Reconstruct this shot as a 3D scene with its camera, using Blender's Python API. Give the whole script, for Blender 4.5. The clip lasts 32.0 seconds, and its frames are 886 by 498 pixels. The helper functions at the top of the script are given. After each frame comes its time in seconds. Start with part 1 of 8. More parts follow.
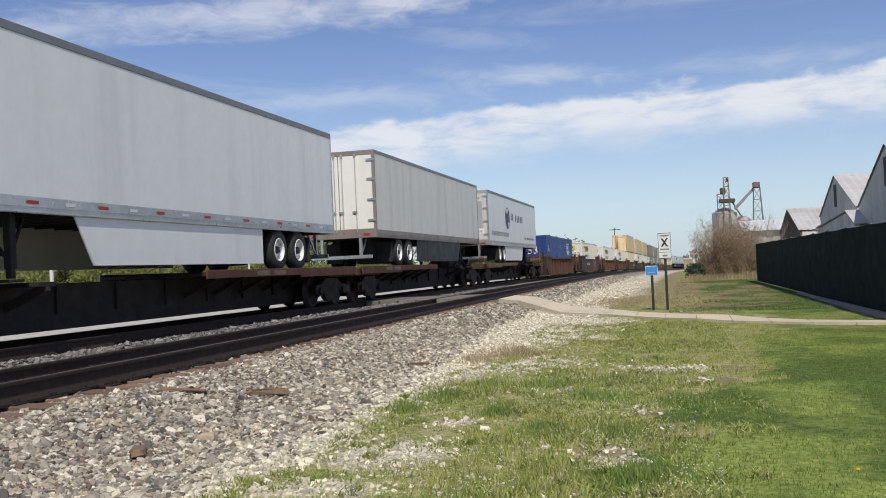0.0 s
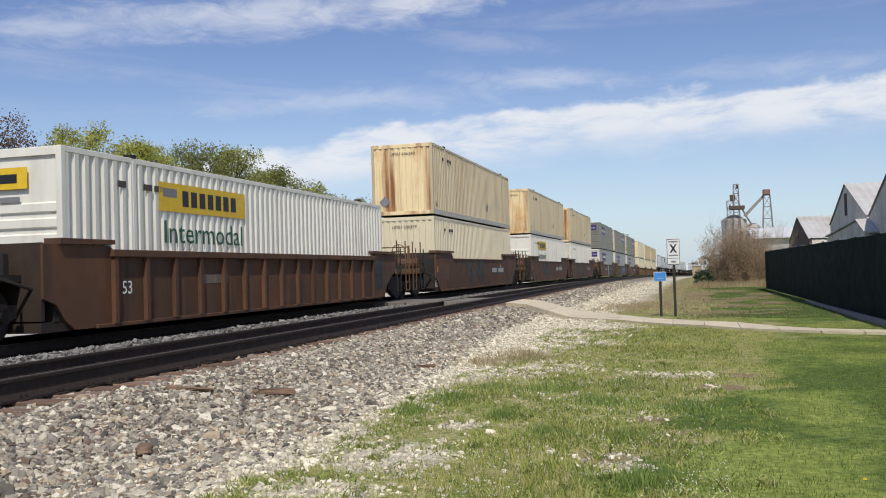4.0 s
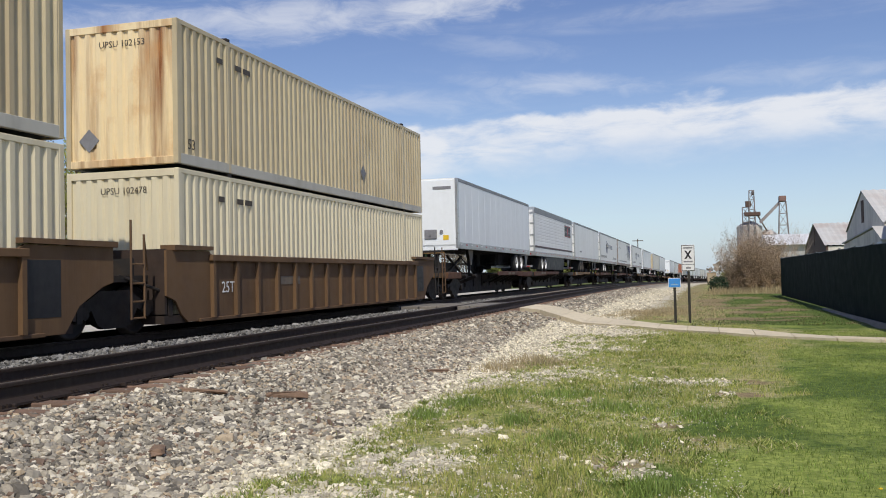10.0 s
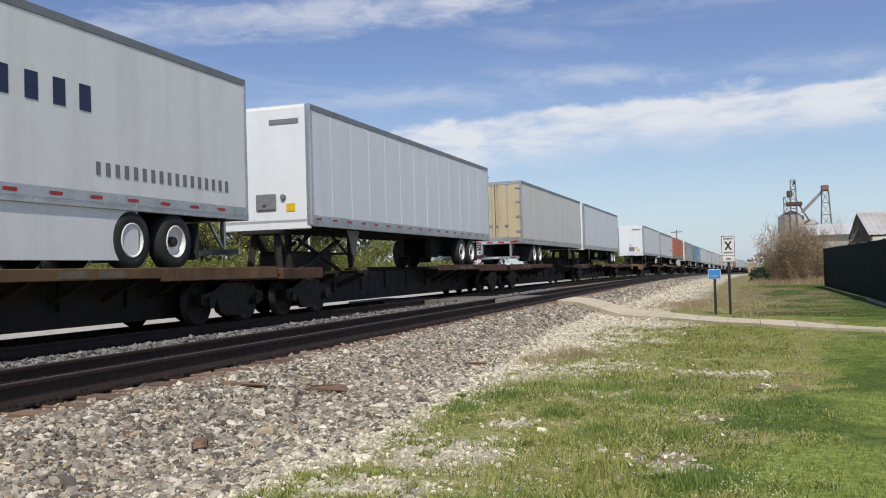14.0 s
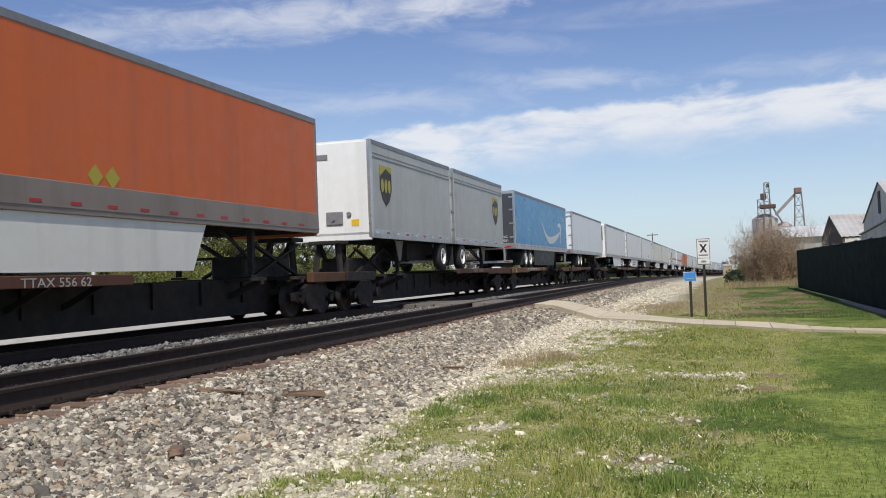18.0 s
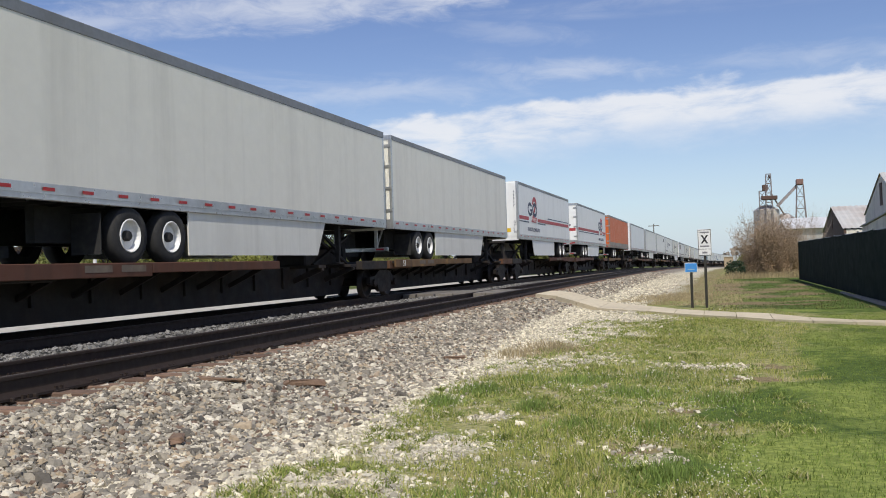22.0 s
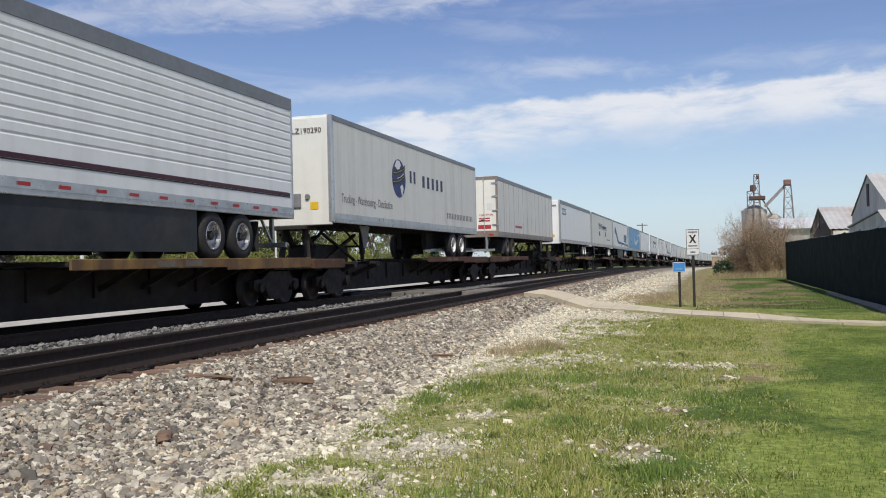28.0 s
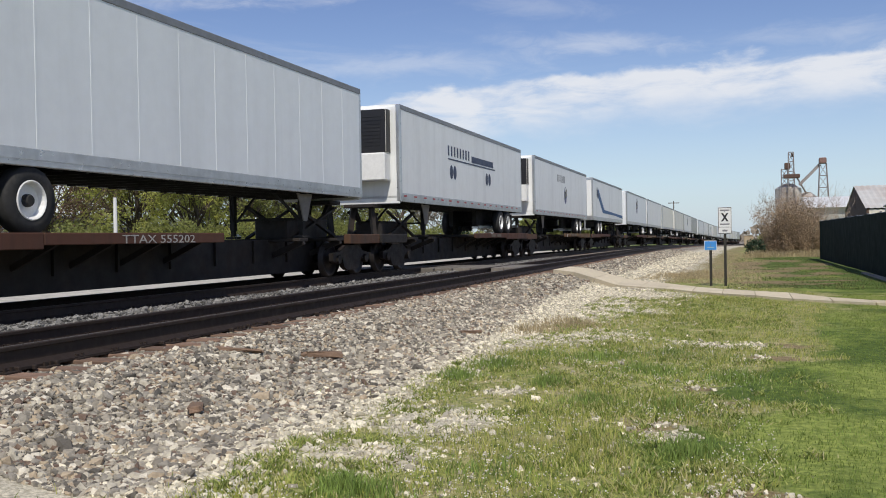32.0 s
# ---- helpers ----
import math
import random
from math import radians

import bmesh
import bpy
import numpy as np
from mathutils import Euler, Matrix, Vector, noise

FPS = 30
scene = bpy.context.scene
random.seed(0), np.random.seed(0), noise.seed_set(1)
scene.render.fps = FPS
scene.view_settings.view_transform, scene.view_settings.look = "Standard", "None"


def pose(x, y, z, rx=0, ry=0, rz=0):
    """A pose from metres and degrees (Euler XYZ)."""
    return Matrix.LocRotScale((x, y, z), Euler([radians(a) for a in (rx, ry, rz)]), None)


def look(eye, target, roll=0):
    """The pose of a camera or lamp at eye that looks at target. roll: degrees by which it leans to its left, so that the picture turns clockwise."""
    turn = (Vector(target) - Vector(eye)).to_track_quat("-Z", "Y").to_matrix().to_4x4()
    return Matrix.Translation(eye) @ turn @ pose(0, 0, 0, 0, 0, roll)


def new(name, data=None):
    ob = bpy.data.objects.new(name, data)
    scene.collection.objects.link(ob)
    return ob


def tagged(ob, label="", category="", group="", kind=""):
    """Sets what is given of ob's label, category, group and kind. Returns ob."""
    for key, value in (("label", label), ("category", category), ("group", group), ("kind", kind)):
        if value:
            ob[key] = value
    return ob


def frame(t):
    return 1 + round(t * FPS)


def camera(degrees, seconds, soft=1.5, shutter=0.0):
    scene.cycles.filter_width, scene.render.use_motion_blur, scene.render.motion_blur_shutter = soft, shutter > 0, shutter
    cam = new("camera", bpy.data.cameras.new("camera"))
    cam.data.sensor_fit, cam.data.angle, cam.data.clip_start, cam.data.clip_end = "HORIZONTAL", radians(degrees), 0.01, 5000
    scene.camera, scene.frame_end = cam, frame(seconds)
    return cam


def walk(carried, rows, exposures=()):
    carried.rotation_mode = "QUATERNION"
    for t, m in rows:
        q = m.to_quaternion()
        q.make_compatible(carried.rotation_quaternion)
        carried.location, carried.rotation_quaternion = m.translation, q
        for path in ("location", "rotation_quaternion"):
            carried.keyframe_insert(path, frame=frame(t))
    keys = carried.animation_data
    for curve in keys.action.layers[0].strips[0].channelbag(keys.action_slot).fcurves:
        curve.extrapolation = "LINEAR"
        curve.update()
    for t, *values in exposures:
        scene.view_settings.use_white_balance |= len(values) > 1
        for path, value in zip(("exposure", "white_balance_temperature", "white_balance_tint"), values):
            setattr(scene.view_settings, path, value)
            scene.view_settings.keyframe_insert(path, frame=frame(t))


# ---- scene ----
cam = camera(51.65, 32.0, soft=1.0)
EYE = (0.0, 0.0, 1.5)
RAIL = 0.55           # rail head
TRACK_X = -11.2       # centre of the far track, on which the train runs
NEAR_X = -7.25        # centre of the near track

# the camera stands and is turned by hand: seconds, yaw, pitch, roll
TURNS = [
    (0.0, 14.56, 1.24, 2.58), (0.5, 14.68, 1.15, 2.64), (1.0, 14.94, 0.91, 2.33), (1.5, 15.3, 0.27, 2.2),
    (2.0, 15.66, -0.06, 2.25), (2.5, 15.53, 0.21, 2.27), (3.0, 15.33, 0.83, 1.87), (3.5, 15.08, 1.42, 1.63),
    (5.5, 15.06, 1.24, 1.92), (6.0, 14.67, 1.07, 1.89), (6.5, 14.41, 1.14, 1.79), (7.0, 14.45, 1.26, 1.6),
    (7.5, 14.21, 1.25, 1.59), (8.0, 14.32, 1.11, 1.63), (8.5, 14.83, 1.23, 1.71), (9.0, 15.52, 1.48, 1.73),
    (9.5, 15.94, 1.7, 1.42), (10.0, 15.93, 1.73, 1.28), (10.5, 16.25, 1.87, 1.34), (11.0, 16.41, 2.09, 1.52),
    (11.5, 16.45, 2.33, 1.62), (12.0, 16.55, 2.21, 1.68), (12.5, 16.61, 1.95, 1.76), (13.0, 16.92, 1.83, 1.76),
    (13.5, 18.32, 1.46, 1.71), (15.5, 17.43, 1.14, 1.03), (16.0, 16.67, 1.8, 1.15), (16.5, 17.04, 1.97, 1.57),
    (17.0, 17.05, 1.84, 1.91), (17.5, 16.9, 1.61, 2.0), (18.0, 16.82, 1.58, 2.08), (18.5, 17.2, 1.87, 2.06),
    (19.0, 17.28, 1.53, 1.91), (19.5, 16.74, 1.14, 2.21), (20.0, 16.71, 1.21, 2.34), (20.5, 17.07, 1.34, 1.91),
    (21.0, 16.56, 1.09, 1.69), (21.5, 16.49, 0.87, 1.69), (22.0, 16.91, 0.95, 1.82), (22.5, 16.79, 0.79, 1.82),
    (23.0, 16.83, 0.84, 1.86), (23.5, 16.74, 0.76, 1.66), (24.0, 16.62, 0.59, 1.29), (24.5, 16.44, 0.56, 0.99),
    (25.0, 16.31, 0.46, 1.01), (25.5, 16.35, 0.37, 0.99), (27.5, 16.51, 1.16, 1.39), (28.0, 16.22, 0.81, 1.48),
    (28.5, 16.09, 0.71, 1.46), (29.0, 16.1, 0.78, 1.39), (29.5, 16.03, 0.71, 1.21), (30.0, 15.99, 0.65, 1.13),
    (30.5, 16.85, 0.7, 1.43), (31.0, 18.43, 0.42, 1.17), (31.5, 18.42, -0.29, 0.99), (32.0, 18.09, -0.63, 1.02)]


def held(yaw, pitch, roll):
    return Matrix.Translation(EYE) @ pose(0, 0, 0, 0, 0, yaw) @ pose(0, 0, 0, pitch) @ pose(0, 0, 0, 0, roll) @ pose(0, 0, 0, 90)


# the camera's own exposure drifts a little as pale and dark loads fill its picture
STOPS = [(0.0, -0.05), (2.0, -0.05), (4.0, -0.01), (6.0, 0.03), (8.0, 0.06), (9.0, 0.03), (10.0, -0.03), (12.0, -0.08), (16.0, -0.11), (17.0, -0.12), (18.0, -0.03), (24.0, 0.0), (28.0, -0.04), (32.0, -0.05)]
walk(cam, [(t, held(a, b, c)) for t, a, b, c in TURNS], STOPS)


def bend(y):
    """How far the line swings to the right at a distance, in metres."""
    e = max(0.0, y - 40.0)
    return 6.7e-5 * e * e if e < 420 else 6.7e-5 * 420 * (2 * e - 420)


def fall(y):
    """How far the land and the line sink at a distance, in metres."""
    e = max(0.0, y - 40.0)
    return 6.5 * e * e / (e * e + 110000.0)

# ---- sky and sun ----
SUN_TO = Vector((0.33, -1.0, 1.3)).normalized()
sun_data = bpy.data.lights.new("sun", "SUN")
sun_data.energy, sun_data.angle, sun_data.color = 3.7, radians(0.55), (1.0, 0.94, 0.84)
sun = new("sun", sun_data)
sun.matrix_world = look(Vector((0, 0, 60)), Vector((0, 0, 60)) - SUN_TO)

world = bpy.data.worlds.new("sky")
scene.world = world
world.use_nodes = True
wn, wl = world.node_tree.nodes, world.node_tree.links
wn.clear()


def wnode(kind):
    return wn.new(kind)


def wmath(op, a, b=None, c=None):
    n = wnode("ShaderNodeMath")
    n.operation = op
    for i, v in enumerate((a, b, c)):
        if v is None:
            continue
        if isinstance(v, (int, float)):
            n.inputs[i].default_value = v
        else:
            wl.new(v, n.inputs[i])
    return n.outputs[0]


sky = wnode("ShaderNodeTexSky")
sky.sky_type = "NISHITA"
sky.sun_disc = False
sky.sun_elevation = math.asin(SUN_TO.z)
sky.sun_rotation = math.atan2(SUN_TO.x, SUN_TO.y)
sky.altitude, sky.air_density, sky.dust_density, sky.ozone_density = 200, 1.0, 0.6, 1.6
coord = wnode("ShaderNodeTexCoord")
sep = wnode("ShaderNodeSeparateXYZ")
wl.new(coord.outputs["Generated"], sep.inputs[0])
azim = wmath("MULTIPLY", wmath("ARCTAN2", sep.outputs[0], sep.outputs[1]), 57.2958)
elev = wmath("MULTIPLY", wmath("ARCSINE", sep.outputs[2]), 57.2958)


def wnoise(ax, ay, oz, detail=6, rough=0.6, distort=0.0):
    v = wnode("ShaderNodeCombineXYZ")
    wl.new(wmath("MULTIPLY", azim, ax), v.inputs[0])
    wl.new(wmath("MULTIPLY", elev, ay), v.inputs[1])
    v.inputs[2].default_value = oz
    n = wnode("ShaderNodeTexNoise")
    n.inputs["Scale"].default_value, n.inputs["Detail"].default_value = 1.0, detail
    n.inputs["Roughness"].default_value, n.inputs["Distortion"].default_value = rough, distort
    wl.new(v.outputs[0], n.inputs["Vector"])
    return n.outputs["Fac"]


def wramp(value, lo, hi):
    n = wnode("ShaderNodeMapRange")
    n.interpolation_type = "SMOOTHSTEP"
    wl.new(value, n.inputs["Value"])
    n.inputs["From Min"].default_value, n.inputs["From Max"].default_value = lo, hi
    return n.outputs["Result"]


# long streaks of thin cloud, one ragged bank of them low over the sheds
lag = wmath("MINIMUM", wmath("SUBTRACT", azim, 2.0), 0.0)
bank_line = wmath("MULTIPLY_ADD", wmath("MULTIPLY", lag, lag), -0.0035, 9.45)
ragged = wmath("MULTIPLY", wmath("SUBTRACT", wnoise(0.2, 0.5, 3.1, 8, 0.58, 0.2), 0.5), 3.0)
off = wmath("ADD", wmath("SUBTRACT", elev, bank_line), ragged)
bank = wmath("MULTIPLY", wramp(off, -3.2, -0.2), wramp(off, 1.15, 0.45))
fluff = wnoise(0.22, 0.8, 5.3, 8, 0.6, 0.3)
low_cloud = wmath("MULTIPLY", bank, wramp(fluff, 0.16, 0.58))


def wblob(a0, e0, wa, we, tilt, amount):
    """A drawn-out patch of cloud with torn edges."""
    da = wmath("SUBTRACT", azim, a0)
    de = wmath("DIVIDE", wmath("SUBTRACT", wmath("SUBTRACT", elev, e0), wmath("MULTIPLY", da, tilt)), we)
    da = wmath("DIVIDE", da, wa)
    r = wmath("SQRT", wmath("ADD", wmath("MULTIPLY", da, da), wmath("MULTIPLY", de, de)))
    torn = wmath("MULTIPLY", wmath("SUBTRACT", wnoise(0.3, 0.95, a0, 7, 0.62, 0.5), 0.5), 2.6)
    return wmath("MULTIPLY", wramp(wmath("ADD", r, torn), 1.35, -0.25), amount)


patches_of_cloud = [wblob(-27.0, 15.7, 13.0, 1.25, 0.06, 0.65), wblob(-16.0, 16.7, 6.5, 1.3, 0.1, 0.8), wblob(-37.0, 14.6, 9.0, 1.1, 0.1, 0.45),
                    wblob(-9.3, 11.75, 6.5, 0.7, -0.07, 0.45), wblob(-20.0, 10.75, 11.0, 0.8, 0.04, 0.38), wblob(6.0, 11.2, 7.0, 0.8, -0.02, 0.3),
                    wblob(-12.0, 14.0, 4.5, 0.7, -0.1, 0.22)]
tufts = wramp(wnoise(0.16, 0.6, 2.2, 8, 0.62, 0.6), 0.3, 0.7)
streaks = wramp(wnoise(0.04, 0.34, 9.4, 8, 0.6, 0.9), 0.42, 0.8)
wisps = wmath("MULTIPLY", wmath("MULTIPLY", wmath("MULTIPLY", streaks, tufts), wramp(elev, 8.0, 12.5)), 0.45)
for w in patches_of_cloud:
    wisps = wmath("MAXIMUM", wisps, w)
cover = wmath("MINIMUM", wmath("ADD", low_cloud, wisps), 1.0)
haze = wmath("MULTIPLY", wramp(elev, 13.0, -1.0), 0.6)
cover = wmath("MULTIPLY", cover, 0.85)
tone = wnode("ShaderNodeHueSaturation")
tone.inputs["Hue"].default_value, tone.inputs["Saturation"].default_value, tone.inputs["Value"].default_value = 0.517, 1.12, 1.07
wl.new(sky.outputs[0], tone.inputs["Color"])
cloud_mix = wnode("ShaderNodeMix")
cloud_mix.data_type = "RGBA"
wl.new(cover, cloud_mix.inputs[0])
haze_mix = wnode("ShaderNodeMix")
haze_mix.data_type = "RGBA"
wl.new(haze, haze_mix.inputs[0])
wl.new(tone.outputs[0], haze_mix.inputs[6])
haze_mix.inputs[7].default_value = (4.9, 6.3, 8.5, 1)
wl.new(haze_mix.outputs[2], cloud_mix.inputs[6])
cloud_mix.inputs[7].default_value = (8.2, 8.3, 8.6, 1)
back = wnode("ShaderNodeBackground")
back.inputs["Strength"].default_value = 0.105
wl.new(cloud_mix.outputs[2], back.inputs["Color"])
out = wnode("ShaderNodeOutputWorld")
wl.new(back.outputs[0], out.inputs[0])

# ---- materials ----


def mat(name, col, rough=0.6, metal=0.0, grain=6.0, vary=0.12, stain=None, stain_amount=0.0, stain_scale=0.6,
        streak=False, bump=0.0, bump_scale=40.0, rand=0.0, spec=0.5, island=0.0, vec="Object", ramp=None, thin=0.0, blotch=None, blotch_amount=0.0, blotch_scale=0.5):
    """A painted, worn or mineral surface: fine grain, broad stains, relief, and a tint for each object."""
    m = bpy.data.materials.new(name)
    m.use_nodes = True
    nt = m.node_tree
    b = nt.nodes["Principled BSDF"]
    b.inputs["Roughness"].default_value, b.inputs["Metallic"].default_value = rough, metal
    b.inputs["Specular IOR Level"].default_value = spec
    tc = nt.nodes.new("ShaderNodeTexCoord")

    def noise_at(scale, detail, stretch=None):
        n = nt.nodes.new("ShaderNodeTexNoise")
        n.inputs["Scale"].default_value, n.inputs["Detail"].default_value = scale, detail
        n.inputs["Roughness"].default_value = 0.62
        if stretch:
            mp = nt.nodes.new("ShaderNodeMapping")
            mp.inputs["Scale"].default_value = stretch
            nt.links.new(tc.outputs[vec], mp.inputs["Vector"])
            shift = nt.nodes.new("ShaderNodeVectorMath")
            shift.operation = "SCALE"
            shift.inputs[0].default_value = (37.0, 23.0, 11.0)
            nt.links.new(nt.nodes.new("ShaderNodeObjectInfo").outputs["Random"], shift.inputs["Scale"])
            nt.links.new(shift.outputs[0], mp.inputs["Location"])
            nt.links.new(mp.outputs[0], n.inputs["Vector"])
        else:
            nt.links.new(tc.outputs[vec], n.inputs["Vector"])
        return n.outputs["Fac"]

    def ranged(value, a, b2, lo, hi):
        n = nt.nodes.new("ShaderNodeMapRange")
        nt.links.new(value, n.inputs["Value"])
        for k, v in zip(("From Min", "From Max", "To Min", "To Max"), (a, b2, lo, hi)):
            n.inputs[k].default_value = v
        return n.outputs["Result"]

    hsv = nt.nodes.new("ShaderNodeHueSaturation")
    hsv.inputs["Color"].default_value = (*col, 1)
    nt.links.new(ranged(noise_at(grain, 5), 0.25, 0.75, 1 - vary, 1 + vary), hsv.inputs["Value"])
    colour = hsv.outputs["Color"]
    if ramp:
        cr = nt.nodes.new("ShaderNodeValToRGB")
        cr.color_ramp.interpolation = "CONSTANT"
        while len(cr.color_ramp.elements) < len(ramp):
            cr.color_ramp.elements.new(1.0)
        for e, (pos, c) in zip(cr.color_ramp.elements, ramp):
            e.position, e.color = pos, (*c, 1)
        nt.links.new(nt.nodes.new("ShaderNodeNewGeometry").outputs["Random Per Island"], cr.inputs[0])
        nt.links.new(cr.outputs[0], hsv.inputs["Color"])
    if rand or island:
        h2 = nt.nodes.new("ShaderNodeHueSaturation")
        nt.links.new(colour, h2.inputs["Color"])
        if island:
            src = nt.nodes.new("ShaderNodeNewGeometry").outputs["Random Per Island"]
        else:
            src = nt.nodes.new("ShaderNodeObjectInfo").outputs["Random"]
        amount = island or rand
        nt.links.new(ranged(src, 0, 1, 1 - amount, 1 + amount), h2.inputs["Value"])
        colour = h2.outputs["Color"]
    if stain:
        mx = nt.nodes.new("ShaderNodeMix")
        mx.data_type = "RGBA"
        f = noise_at(stain_scale, 6, (3.0, 3.0, 0.22) if streak else None)
        nt.links.new(ranged(f, 0.48, 0.72, 0, stain_amount), mx.inputs[0])
        nt.links.new(colour, mx.inputs[6])
        mx.inputs[7].default_value = (*stain, 1)
        colour = mx.outputs[2]
    if blotch:
        mx = nt.nodes.new("ShaderNodeMix")
        mx.data_type = "RGBA"
        f = noise_at(blotch_scale, 8, (1.0, 1.0, 0.8))
        nt.links.new(ranged(f, 0.5, 0.66, 0, blotch_amount), mx.inputs[0])
        nt.links.new(colour, mx.inputs[6])
        mx.inputs[7].default_value = (*blotch, 1)
        colour = mx.outputs[2]
    nt.links.new(colour, b.inputs["Base Color"])
    nt.links.new(ranged(noise_at(grain * 0.7, 3), 0.3, 0.7, max(0.05, rough - 0.1), min(1, rough + 0.1)), b.inputs["Roughness"])
    if thin:
        tl = nt.nodes.new("ShaderNodeBsdfTranslucent")
        nt.links.new(colour, tl.inputs["Color"])
        ms = nt.nodes.new("ShaderNodeMixShader")
        ms.inputs[0].default_value = thin
        nt.links.new(b.outputs[0], ms.inputs[1])
        nt.links.new(tl.outputs[0], ms.inputs[2])
        nt.links.new(ms.outputs[0], nt.nodes["Material Output"].inputs["Surface"])
    if bump:
        bp = nt.nodes.new("ShaderNodeBump")
        bp.inputs["Strength"].default_value = bump
        bp.inputs["Distance"].default_value = 0.02
        nt.links.new(noise_at(bump_scale, 4), bp.inputs["Height"])
        nt.links.new(bp.outputs[0], b.inputs["Normal"])
    return m


GRIME, RUST = (0.09, 0.075, 0.055), (0.17, 0.06, 0.02)


def paint(name, col, rough=0.42, dirt=0.25, dirt_col=GRIME, scale=0.5, **more):
    return mat(name, col, rough, grain=3.0, vary=0.035, stain=dirt_col, stain_amount=dirt, stain_scale=scale, streak=True, **more)


